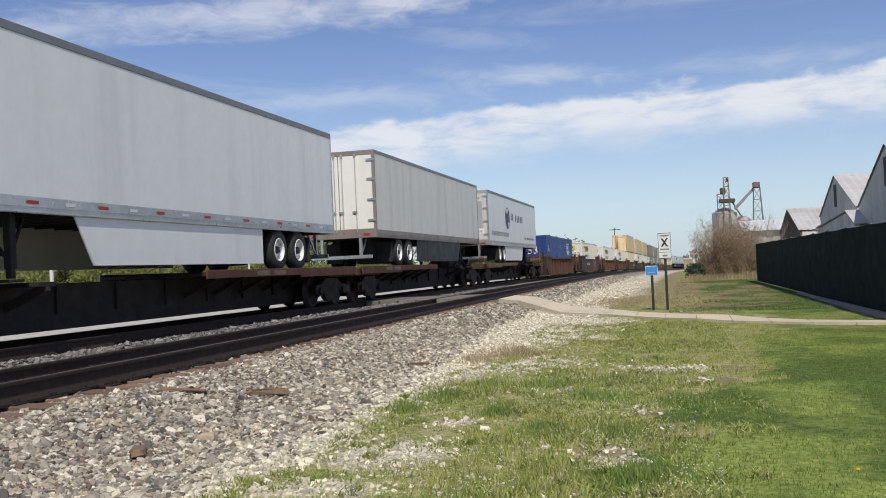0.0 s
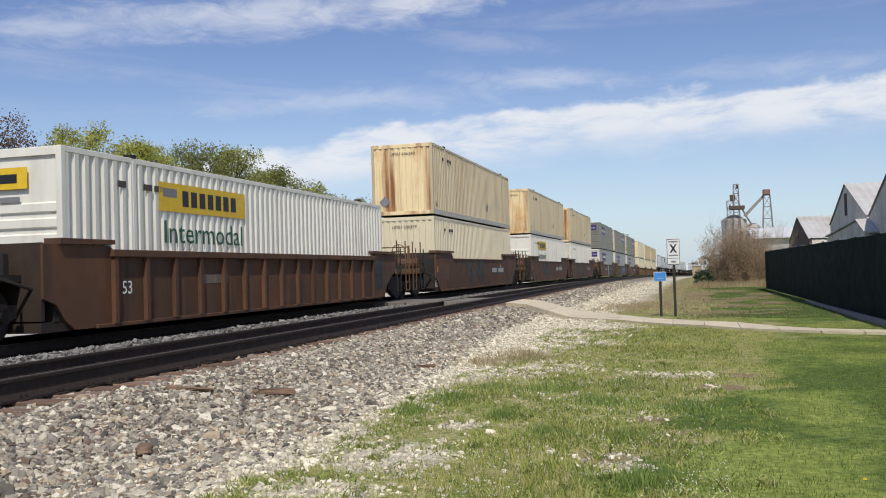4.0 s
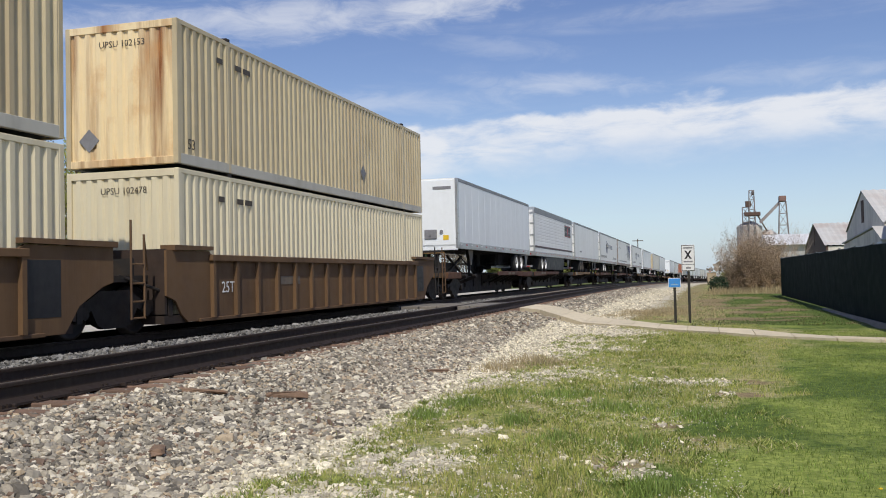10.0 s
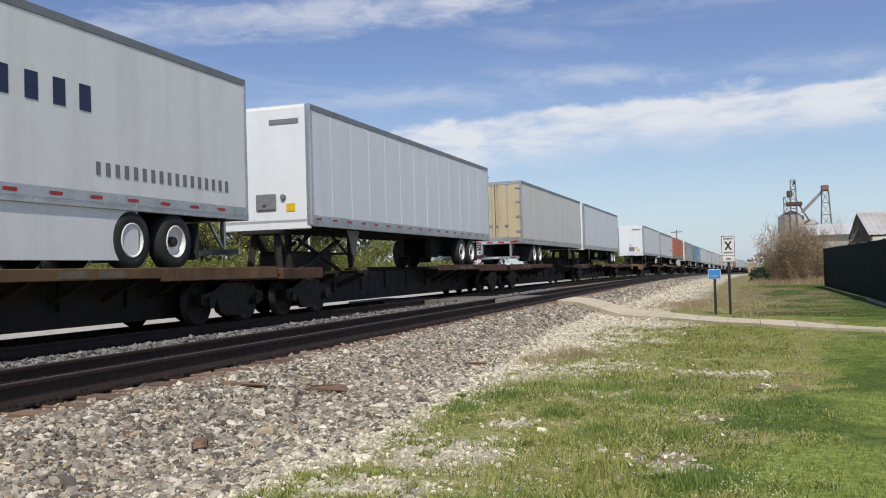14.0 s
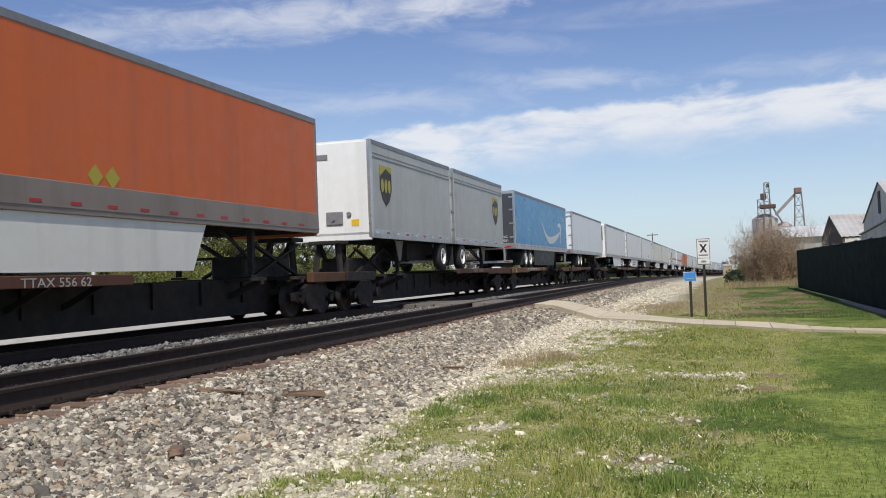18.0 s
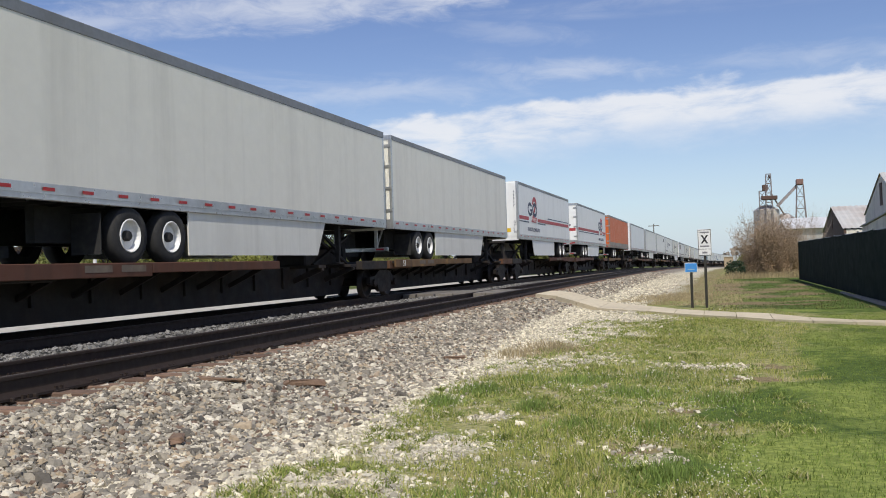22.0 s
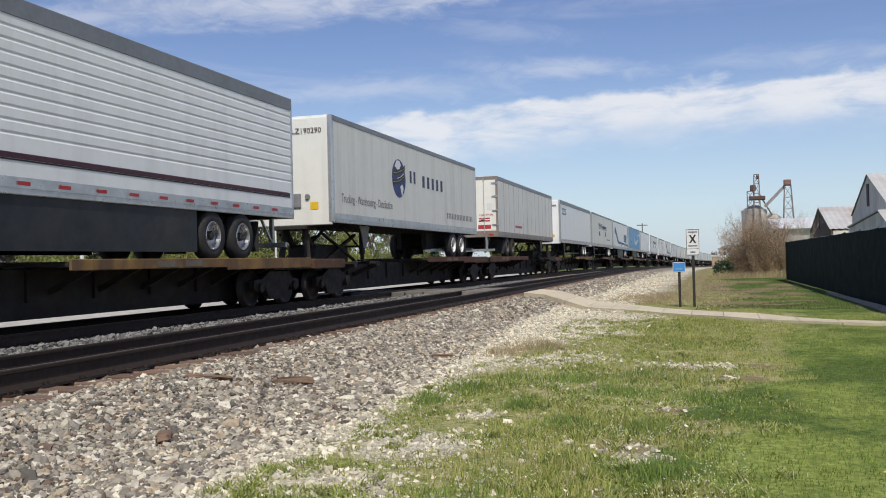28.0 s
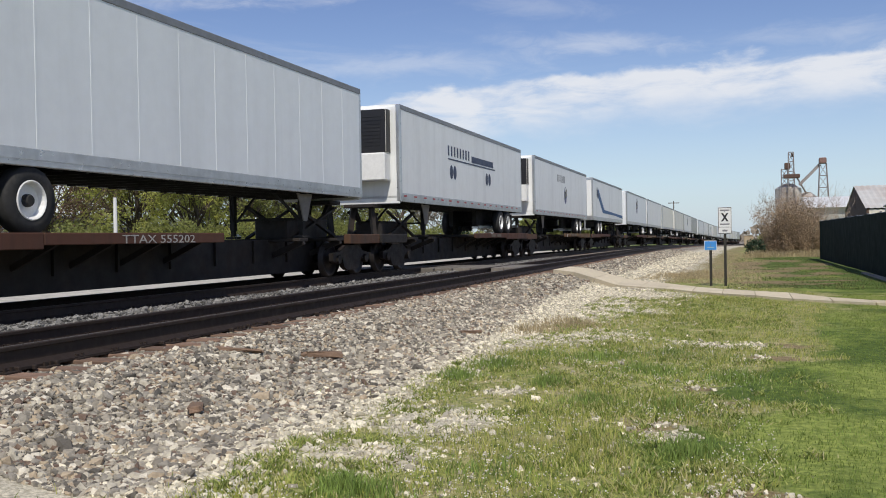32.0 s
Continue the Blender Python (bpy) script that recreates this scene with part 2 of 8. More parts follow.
M = {
    "white": paint("white trailer paint", (0.82, 0.83, 0.81), dirt=0.12),
    "white_cool": paint("cool white trailer paint", (0.79, 0.82, 0.83), dirt=0.08),
    "white_dirty": paint("weathered white trailer paint", (0.74, 0.735, 0.67), dirt=0.2, rough=0.55),
    "cream": paint("cream trailer paint", (0.79, 0.775, 0.69), dirt=0.14, rough=0.5),
    "silver": paint("dull ribbed aluminium", (0.5, 0.5, 0.48), rough=0.38, dirt=0.3, metal=0.6),
    "top_rail": mat("dull dark top rail", (0.23, 0.24, 0.25), 0.5, 0.2, 9, 0.1, GRIME, 0.3, 1.2),
    "dark_seam": mat("grimy panel joint", (0.3, 0.3, 0.28), 0.6, 0.0, 5, 0.3, (0.1, 0.1, 0.09), 0.6, 0.5, streak=True),
    "rail_pale": paint("chalky container rail", (0.5, 0.48, 0.42), dirt=0.3, rough=0.6),
    "spine_rust": paint("rusty deck edge", (0.1, 0.04, 0.022), rough=0.75, dirt=0.7, dirt_col=(0.03, 0.018, 0.012)),
    "head_red": mat("rusty red sheet steel", (0.21, 0.12, 0.1), 0.7, 0, 2, 0.2, (0.1, 0.05, 0.04), 0.5, 0.5),
    "alu": mat("milled aluminium rail", (0.55, 0.56, 0.56), 0.35, 0.75, 9, 0.08, GRIME, 0.3, 1.2),
    "orange": paint("orange trailer paint", (0.62, 0.13, 0.025), dirt=0.2, rough=0.5),
    "orange_rail": paint("grey rail grime", (0.24, 0.2, 0.17), dirt=0.4),
    "parcel_grey": paint("parcel grey trailer paint", (0.44, 0.45, 0.42), dirt=0.2),
    "sky_blue": paint("bright blue trailer wrap", (0.04, 0.27, 0.54), dirt=0.06, rough=0.36),
    "slate": paint("dark slate door paint", (0.055, 0.062, 0.07), dirt=0.15, rough=0.4),
    "tan": paint("tan container paint", (0.55, 0.46, 0.29), dirt=0.4, dirt_col=(0.26, 0.15, 0.06), scale=0.4, blotch=(0.36, 0.29, 0.17), blotch_amount=0.5, blotch_scale=0.5),
    "tan_rust": paint("rust-streaked tan container paint", (0.82, 0.66, 0.39), dirt=1.2, dirt_col=(0.26, 0.1, 0.03), scale=0.6, blotch=(0.55, 0.27, 0.08), blotch_amount=0.6, blotch_scale=0.7),
    "ivory": paint("ivory container paint", (0.68, 0.61, 0.43), dirt=0.22, dirt_col=(0.3, 0.19, 0.09), scale=0.4),
    "box_white": paint("white container paint", (0.75, 0.73, 0.64), dirt=0.3, dirt_col=(0.25, 0.2, 0.14)),
    "box_grey": paint("light grey container paint", (0.28, 0.297, 0.285), dirt=0.25, dirt_col=(0.2, 0.18, 0.15)),
    "box_blue": paint("deep blue container paint", (0.022, 0.06, 0.2), dirt=0.18, dirt_col=(0.12, 0.13, 0.16)),
    "well_brown": paint("brown well-car paint", (0.1, 0.046, 0.021), rough=0.75, dirt=0.85, dirt_col=(0.035, 0.022, 0.013), bump=0.1, blotch=(0.16, 0.066, 0.026), blotch_amount=0.7, blotch_scale=0.8),
    "well_shaded": mat("sooty brown bulkhead", (0.035, 0.02, 0.013), 0.8, 0, 4, 0.3, (0.012, 0.009, 0.007), 0.6, 1.0),
    "well_tan": paint("dusty yellow-brown well-car paint", (0.14, 0.078, 0.034), rough=0.78, dirt=0.8, dirt_col=(0.06, 0.034, 0.018), bump=0.1, blotch=(0.075, 0.04, 0.022), blotch_amount=0.6, blotch_scale=0.7),
    "spine_yellow": paint("worn yellow deck edge", (0.15, 0.085, 0.034), rough=0.7, dirt=0.8, dirt_col=(0.05, 0.028, 0.018), blotch=(0.32, 0.18, 0.05), blotch_amount=0.7, blotch_scale=1.2),
    "spine_dark": mat("sooty black-brown steel", (0.016, 0.013, 0.011), 0.75, 0.0, 5, 0.3, (0.06, 0.035, 0.02), 0.5, 1.0, bump=0.1),
    "truck_steel": mat("oily cast steel", (0.017, 0.013, 0.011), 0.65, 0.3, 9, 0.3, (0.045, 0.026, 0.016), 0.5, 2.0, bump=0.15),
    "wheel_steel": mat("worn wheel tread", (0.026, 0.021, 0.018), 0.55, 0.3, 12, 0.3, (0.015, 0.012, 0.01), 0.7, 4.0),
    "tyre": mat("dusty tyre rubber", (0.022, 0.022, 0.022), 0.85, 0, 12, 0.2, (0.09, 0.08, 0.065), 0.4, 2.5),
    "rim": mat("white-painted steel rim", (0.8, 0.8, 0.78), 0.5, 0.0, 9, 0.08, (0.3, 0.25, 0.2), 0.3, 4.0),
    "rim_steel": mat("polished rim", (0.55, 0.55, 0.55), 0.3, 0.85, 9, 0.1, (0.12, 0.09, 0.07), 0.4, 4.0),
    "under": mat("greasy undercarriage", (0.018, 0.017, 0.016), 0.8, 0.0, 8, 0.3),
    "skirt_dark": mat("dark rubber skirt", (0.016, 0.019, 0.022), 0.55, 0, 4, 0.15, GRIME, 0.3, 0.8),
    "red": mat("red reflector", (0.4, 0.02, 0.02), 0.35, 0, 20, 0.1),
    "refl_white": mat("white reflector", (0.7, 0.7, 0.7), 0.35, 0, 20, 0.1),
    "black": mat("black paint", (0.012, 0.012, 0.014), 0.5, 0, 8, 0.2),
    "globe_blue": mat("deep blue emblem paint", (0.02, 0.028, 0.14), 0.5, 0, 8, 0.15),
    "stripe_grey": mat("pale grey stripe", (0.36, 0.37, 0.38), 0.55, 0, 5, 0.12),
    "navy": mat("navy blue stripe", (0.015, 0.03, 0.14), 0.5, 0, 6, 0.12),
    "rim_dark": mat("grimy brown rim", (0.1, 0.085, 0.07), 0.7, 0.1, 9, 0.25, (0.02, 0.018, 0.016), 0.6, 4.0),
    "ink": mat("navy lettering", (0.02, 0.03, 0.08), 0.5, 0, 8, 0.15),
    "ink_grey": mat("faded grey lettering", (0.2, 0.2, 0.21), 0.6, 0, 8, 0.2),
    "purple": mat("purple panel", (0.05, 0.02, 0.17), 0.45, 0, 6, 0.12, (0.2, 0.18, 0.2), 0.2, 2.0),
    "mark_red": mat("faded red marking", (0.42, 0.04, 0.05), 0.5, 0, 8, 0.15),
    "mark_green": mat("dark green marking", (0.01, 0.1, 0.055), 0.5, 0, 8, 0.15),
    "mark_blue": mat("blue marking", (0.012, 0.085, 0.24), 0.5, 0, 8, 0.15),
    "mark_pale": mat("pale blue marking", (0.25, 0.42, 0.55), 0.5, 0, 8, 0.15),
    "mark_yellow": mat("yellow panel", (0.72, 0.47, 0.02), 0.5, 0, 8, 0.1),
    "mark_white": mat("white marking", (0.75, 0.75, 0.73), 0.5, 0, 8, 0.08),
    "shield_brown": mat("dark brown shield", (0.03, 0.022, 0.012), 0.5, 0, 8, 0.1),
    "shield_gold": mat("gold shield", (0.42, 0.36, 0.04), 0.5, 0, 8, 0.1),
    "graffiti_a": mat("silver spray paint", (0.36, 0.37, 0.38), 0.5, 0, 5, 0.2, (0.1, 0.06, 0.03), 0.5, 1.5),
    "graffiti_b": mat("black spray paint", (0.02, 0.02, 0.024), 0.55, 0, 5, 0.2, (0.1, 0.06, 0.03), 0.4, 1.5),
    "graffiti_c": mat("red spray paint", (0.3, 0.03, 0.03), 0.55, 0, 5, 0.2, (0.1, 0.06, 0.03), 0.4, 1.5),
    "graffiti_d": mat("blue spray paint", (0.02, 0.1, 0.35), 0.55, 0, 5, 0.2, (0.1, 0.06, 0.03), 0.4, 1.5),
    "spray_faint": mat("faded sprayed paint", (0.15, 0.12, 0.09), 0.7, 0, 3, 0.3, (0.08, 0.045, 0.025), 0.7, 1.2),
    "spray_dull": mat("dull dark sprayed paint", (0.05, 0.045, 0.035), 0.7, 0, 3, 0.3, (0.1, 0.05, 0.025), 0.7, 1.2),
    "spray_violet": mat("dark violet sprayed paint", (0.03, 0.024, 0.06), 0.6, 0, 3, 0.3, (0.08, 0.05, 0.03), 0.4, 1.2),
    "repaint_blue": mat("dark blue patch paint", (0.02, 0.022, 0.05), 0.6, 0, 3, 0.3, (0.09, 0.045, 0.025), 0.8, 0.8),
    "repaint_tan": mat("tan patch paint", (0.2, 0.11, 0.06), 0.7, 0, 3, 0.2, (0.09, 0.045, 0.025), 0.7, 1.2),
    "repaint_green": mat("dark green patch paint", (0.045, 0.04, 0.022), 0.7, 0, 3, 0.2, (0.09, 0.045, 0.025), 0.8, 0.8),
    "reflector_gold": mat("yellow reflector strip", (0.34, 0.2, 0.04), 0.5, 0, 8, 0.2),
    "deck_gold": paint("worn golden deck edge", (0.36, 0.19, 0.06), rough=0.7, dirt=0.7, dirt_col=(0.09, 0.045, 0.02)),
    "ink_soft": mat("weathered black lettering", (0.07, 0.055, 0.04), 0.6, 0, 8, 0.2),
    "box_olive": paint("greenish grey container paint", (0.205, 0.203, 0.172), dirt=0.3, dirt_col=(0.16, 0.13, 0.09)),
    "door_cream": paint("stained cream door paint", (0.66, 0.62, 0.49), dirt=0.5, dirt_col=(0.2, 0.13, 0.07), scale=0.8, blotch=(0.13, 0.085, 0.05), blotch_amount=0.9, blotch_scale=1.6),
    "door_worn": paint("dingy white door paint", (0.6, 0.57, 0.5), dirt=0.5, dirt_col=(0.3, 0.26, 0.2), scale=0.8, blotch=(0.4, 0.36, 0.29), blotch_amount=0.6, blotch_scale=0.9),
    "spray_pine": mat("black-green sprayed paint", (0.012, 0.025, 0.018), 0.6, 0, 3, 0.3, (0.05, 0.05, 0.05), 0.4, 1.2),
    "mark_dim": mat("dusty white stencil", (0.42, 0.4, 0.36), 0.6, 0, 8, 0.2),
    "rail": mat("rusted rail steel", (0.028, 0.018, 0.013), 0.7, 0.2, 14, 0.3, (0.02, 0.014, 0.012), 0.5, 2.0),
    "rail_head": mat("dulled rail head", (0.1, 0.085, 0.075), 0.5, 0.4, 20, 0.2),
    "tie": mat("weathered tie timber", (0.2, 0.125, 0.085), 0.9, 0, 12, 0.3, (0.06, 0.04, 0.03), 0.6, 3.0, rand=0.3, bump=0.4, bump_scale=25),
    "stone": mat("crushed grey ballast", (0.31, 0.29, 0.27), 0.9, 0, 30, 0.25, bump=0.3, bump_scale=60, ramp=[(0.0, (0.11, 0.098, 0.08)), (0.14, (0.31, 0.275, 0.215)), (0.32, (0.2, 0.18, 0.145)), (0.46, (0.46, 0.415, 0.325)), (0.6, (0.27, 0.245, 0.2)), (0.73, (0.4, 0.32, 0.22)), (0.83, (0.16, 0.11, 0.08)), (0.9, (0.64, 0.585, 0.47))]),
    "stone_pale": mat("pale crushed limestone", (0.56, 0.51, 0.39), 0.92, 0, 30, 0.2, island=0.5, bump=0.3, bump_scale=60),
    "concrete": mat("sun-bleached concrete", (0.61, 0.53, 0.38), 0.9, 0, 9, 0.12, (0.4, 0.34, 0.25), 0.5, 1.0, bump=0.2, rand=0.06),
    "kerb": mat("grey concrete footing", (0.24, 0.22, 0.19), 0.9, 0, 9, 0.15, (0.15, 0.13, 0.11), 0.5, 1.5, bump=0.2),
    "planks": mat("grey crossing planks", (0.16, 0.145, 0.125), 0.9, 0, 14, 0.25, (0.05, 0.045, 0.04), 0.5, 2.0, rand=0.2, bump=0.3),
    "fence": mat("dark green privacy mesh", (0.008, 0.017, 0.014), 0.9, 0, 3, 0.2, (0.012, 0.022, 0.019), 0.5, 0.8, bump=0.15, bump_scale=120, spec=0.15),
    "fence_post": mat("galvanised fence post", (0.2, 0.21, 0.21), 0.5, 0.5, 9, 0.15),
    "post_wood": mat("dark green wooden post", (0.028, 0.026, 0.02), 0.8, 0, 12, 0.3),
    "sign_white": mat("white sign enamel", (0.72, 0.72, 0.7), 0.4, 0, 6, 0.05),
    "sign_blue": mat("bright blue sign enamel", (0.05, 0.25, 0.62), 0.4, 0, 6, 0.08),
    "shed_wall": mat("grey corrugated shed wall", (0.72, 0.67, 0.58), 0.7, 0.0, 2, 0.1, (0.25, 0.2, 0.15), 0.4, 0.3, streak=True),
    "shed_roof": mat("galvanised roof with rust", (0.53, 0.52, 0.49), 0.65, 0.0, 2, 0.12, (0.3, 0.17, 0.1), 0.55, 0.25),
    "shed_dark": mat("dark weathered boards", (0.1, 0.06, 0.045), 0.85, 0, 6, 0.2),
    "tank": mat("white tank paint", (0.72, 0.72, 0.7), 0.5, 0, 4, 0.06, GRIME, 0.2, 1.0),
    "bin_rust": mat("rusty grain bin steel", (0.55, 0.5, 0.45), 0.7, 0.0, 2, 0.25, (0.17, 0.09, 0.06), 0.7, 0.5),
    "tower_steel": mat("grey tower steel", (0.3, 0.27, 0.26), 0.6, 0.4, 3, 0.2, (0.16, 0.08, 0.05), 0.5, 0.5),
    "bark": mat("grey-brown bark", (0.11, 0.085, 0.065), 0.95, 0, 8, 0.3, bump=0.4, bump_scale=15),
    "bark_pale": mat("pale bark", (0.24, 0.21, 0.18), 0.95, 0, 8, 0.3),
    "twig": mat("grey-brown twigs", (0.42, 0.33, 0.24), 0.95, 0, 5, 0.25, island=0.3),
    "leaf": mat("fresh yellow-green leaves", (0.54, 0.55, 0.15), 0.7, 0, 0.35, 0.3, island=0.3, thin=0.6),
    "leaf_mid": mat("olive spring leaves", (0.44, 0.45, 0.14), 0.7, 0, 0.35, 0.3, island=0.3, thin=0.6),
    "leaf_brown": mat("dead brown leaves", (0.34, 0.24, 0.145), 0.9, 0, 0.6, 0.3, island=0.4),
    "leaf_deep": mat("deeper green leaves", (0.34, 0.36, 0.12), 0.7, 0, 0.35, 0.3, island=0.3, thin=0.6),
    "leaf_red": mat("copper spring buds", (0.2, 0.13, 0.08), 0.8, 0, 0.6, 0.3, island=0.4, thin=0.4),
    "leaf_grey": mat("hazy bud tips", (0.2, 0.17, 0.13), 0.9, 0, 0.6, 0.3, island=0.3),
    "evergreen": mat("dark evergreen", (0.02, 0.045, 0.018), 0.8, 0, 0.6, 0.3, island=0.3),
    "grass": mat("meadow grass blades", (0.36, 0.4, 0.1), 0.75, 0, 0.7, 0.2, thin=0.4, ramp=[(0.0, (0.15, 0.2, 0.04)), (0.16, (0.42, 0.45, 0.11)), (0.45, (0.53, 0.51, 0.15)), (0.68, (0.6, 0.53, 0.26)), (0.9, (0.31, 0.36, 0.08))]),
    "weed": mat("low weed leaves", (0.25, 0.32, 0.08), 0.7, 0, 0.7, 0.2, thin=0.35, ramp=[(0.0, (0.16, 0.22, 0.045)), (0.22, (0.3, 0.36, 0.085)), (0.5, (0.46, 0.48, 0.14)), (0.72, (0.55, 0.5, 0.26)), (0.88, (0.2, 0.26, 0.05))]),
    "stone_grey": mat("grimy grey ballast", (0.15, 0.145, 0.135), 0.8, 0, 30, 0.25, island=0.9, bump=0.3, bump_scale=60),
    "grass_lawn": mat("mown lawn blades", (0.215, 0.285, 0.06), 0.7, 0, 0.8, 0.45, island=0.35, thin=0.4),
    "grass_verge": mat("rough verge grass", (0.3, 0.32, 0.1), 0.8, 0, 0.6, 0.2, thin=0.3, ramp=[(0.0, (0.06, 0.1, 0.022)), (0.4, (0.12, 0.165, 0.04)), (0.7, (0.2, 0.17, 0.085)), (0.88, (0.1, 0.07, 0.04))]),
    "grass_dark": mat("lush green grass blades", (0.24, 0.33, 0.08), 0.7, 0, 0.7, 0.25, island=0.4, thin=0.4),
    "grass_dry": mat("dry straw grass", (0.44, 0.36, 0.21), 0.85, 0, 0.7, 0.2, island=0.35, thin=0.25),
    "flower": mat("small white blossoms", (0.55, 0.52, 0.44), 0.8, 0, 5, 0.1),
    "dandelion": mat("yellow blossoms", (0.75, 0.5, 0.02), 0.8, 0, 5, 0.1),
    "wood": mat("splintered old wood", (0.2, 0.13, 0.085), 0.9, 0, 15, 0.3, (0.08, 0.05, 0.035), 0.5, 4.0, bump=0.4),
    "house": mat("pale house siding", (0.5, 0.49, 0.46), 0.8, 0, 3, 0.08),
    "house_tan": mat("tan house siding", (0.4, 0.32, 0.22), 0.8, 0, 3, 0.08),
    "shingle": mat("dark roof shingles", (0.1, 0.095, 0.09), 0.9, 0, 8, 0.2),
    "glass": mat("dark window glass", (0.02, 0.025, 0.03), 0.1, 0, 3, 0.1),
    "brown_box": mat("tan painted cabinet", (0.36, 0.27, 0.17), 0.7, 0, 6, 0.1),
}

# ---- building helpers ----
ZERO = Vector((0, 0, 0))


def box(bm, x0, x1, y0, y1, z0, z1, bevel=0.0):
    """A block between two corners, with its edges cut off by bevel."""
    if x0 > x1:
        x0, x1 = x1, x0
    if y0 > y1:
        y0, y1 = y1, y0
    if z0 > z1:
        z0, z1 = z1, z0
    r = bmesh.ops.create_cube(bm, size=1.0)
    vs = r["verts"]
    for v in vs:
        v.co = Vector((x0 + (v.co.x + 0.5) * (x1 - x0), y0 + (v.co.y + 0.5) * (y1 - y0), z0 + (v.co.z + 0.5) * (z1 - z0)))
    if bevel:
        es = list({e for v in vs for e in v.link_edges})
        bmesh.ops.bevel(bm, geom=es, offset=bevel, segments=1, affect="EDGES")


def rod(bm, a, b, r, n=6, r2=None):
    """A round or tapered bar from a to b."""
    a, b = Vector(a), Vector(b)
    d = b - a
    m = Matrix.Translation((a + b) / 2) @ d.to_track_quat("Z", "Y").to_matrix().to_4x4()
    bmesh.ops.create_cone(bm, cap_ends=True, segments=n, radius1=r, radius2=r if r2 is None else r2, depth=d.length, matrix=m)


def bar(bm, a, b, w, h):
    """A rectangular bar from a to b, w wide and h high."""
    a, b = Vector(a), Vector(b)
    d = b - a
    m = Matrix.Translation((a + b) / 2) @ d.to_track_quat("Z", "Y").to_matrix().to_4x4() @ Matrix.Diagonal((h, w, d.length, 1))
    bmesh.ops.create_cube(bm, size=1.0, matrix=m)


def lathe(bm, profile, n, axis="x", at=(0, 0, 0), caps=True):
    """A turned body: profile is (along, radius) pairs."""
    rings = []
    for s, r in profile:
        ring = []
        for i in range(n):
            a = 2 * math.pi * i / n
            p = (s, r * math.cos(a), r * math.sin(a)) if axis == "x" else (r * math.cos(a), r * math.sin(a), s)
            ring.append(bm.verts.new(Vector(p) + Vector(at)))
        rings.append(ring)
    for p, q in zip(rings, rings[1:]):
        for i in range(n):
            bm.faces.new((p[i], p[(i + 1) % n], q[(i + 1) % n], q[i]))
    if caps:
        for ring in (rings[0], rings[-1]):
            bm.faces.new(ring)


def prism(bm, outline, x0, x1, axis="x"):
    """An outline in (y, z) pushed from x0 to x1 (or in (x, z), along y)."""
    put = (lambda s, p: (s, p[0], p[1])) if axis == "x" else (lambda s, p: (p[0], s, p[1]))
    a = [bm.verts.new(put(x0, p)) for p in outline]
    b = [bm.verts.new(put(x1, p)) for p in outline]
    n = len(outline)
    bm.faces.new(a), bm.faces.new(list(reversed(b)))
    for i in range(n):
        bm.faces.new((a[i], b[i], b[(i + 1) % n], a[(i + 1) % n]))


def mesh_of(name, bm, material, smooth=False):
    bmesh.ops.recalc_face_normals(bm, faces=bm.faces)
    me = bpy.data.meshes.new(name)
    bm.to_mesh(me)
    bm.free()
    me.materials.append(material)
    if smooth:
        for p in me.polygons:
            p.use_smooth = True
    return me


def placed(name, me, parent=None, at=None, label=""):
    ob = new(name, me)
    ob.parent = parent
    if at is not None:
        ob.matrix_basis = at if isinstance(at, Matrix) else Matrix.Translation(at)
    if label:
        ob["label"] = label
    return ob


def part(name, bm, material, parent, label="", at=None, smooth=False):
    return placed(name, mesh_of(name, bm, material, smooth), parent, at, label)


def thing(name, label, category, group="", kind="", at=(0, 0, 0)):
    ob = new(name)
    ob.empty_display_size = 0.3
    ob.matrix_basis = Matrix.Translation(at)
    return tagged(ob, label, category, group, kind)


KEPT = {}


def kept(key, make):
    """A mesh that is built once and shared."""
    if key not in KEPT:
        KEPT[key] = make()
    return KEPT[key]


def quick(key, material, fill, smooth=False):
    def make():
        bm = bmesh.new()
        fill(bm)
        return mesh_of(key, bm, material, smooth)
    return kept(key, make)


def letters(text, size, material):
    """Raised lettering, upright in its own x-z plane, from the built-in font."""
    def make():
        cu = bpy.data.curves.new("lettering", "FONT")
        cu.body, cu.size, cu.extrude, cu.resolution_u = text, size, 0.002, 2
        ob = new("lettering", cu)
        me = bpy.data.meshes.new_from_object(ob)
        bpy.data.objects.remove(ob)
        me.transform(pose(0, 0, 0, 90))
        me.materials.clear()
        me.materials.append(material)
        return me
    return kept(("text", text, size, material.name), make)


def on_side(x, y, z):
    """The pose of a decal in the x-z plane on a wall that faces +x."""
    return pose(x, y, z, 0, 0, 90)


def raw(name, verts, faces, material, smooth=False):
    me = bpy.data.meshes.new(name)
    me.from_pydata(verts, [], faces)
    me.materials.append(material)
    if smooth:
        me.polygons.foreach_set("use_smooth", [True] * len(me.polygons))
    return me


def patch(outline, material, key):
    """A flat decal 3 mm thick with the given outline in (x, z)."""
    return quick(key, material, lambda bm: prism(bm, outline, -0.0015, 0.0015, "y"))


def rect(w, h):
    return [(0, 0), (w, 0), (w, h), (0, h)]


def oval(w, h, n=20):
    return [(w / 2 + w / 2 * math.cos(2 * math.pi * i / n), h / 2 + h / 2 * math.sin(2 * math.pi * i / n)) for i in range(n)]

# ---- rolling stock: x across (near side +), y along the train, z up from the rail head ----
ROLLING = []      # (thing, place along the train, lift)


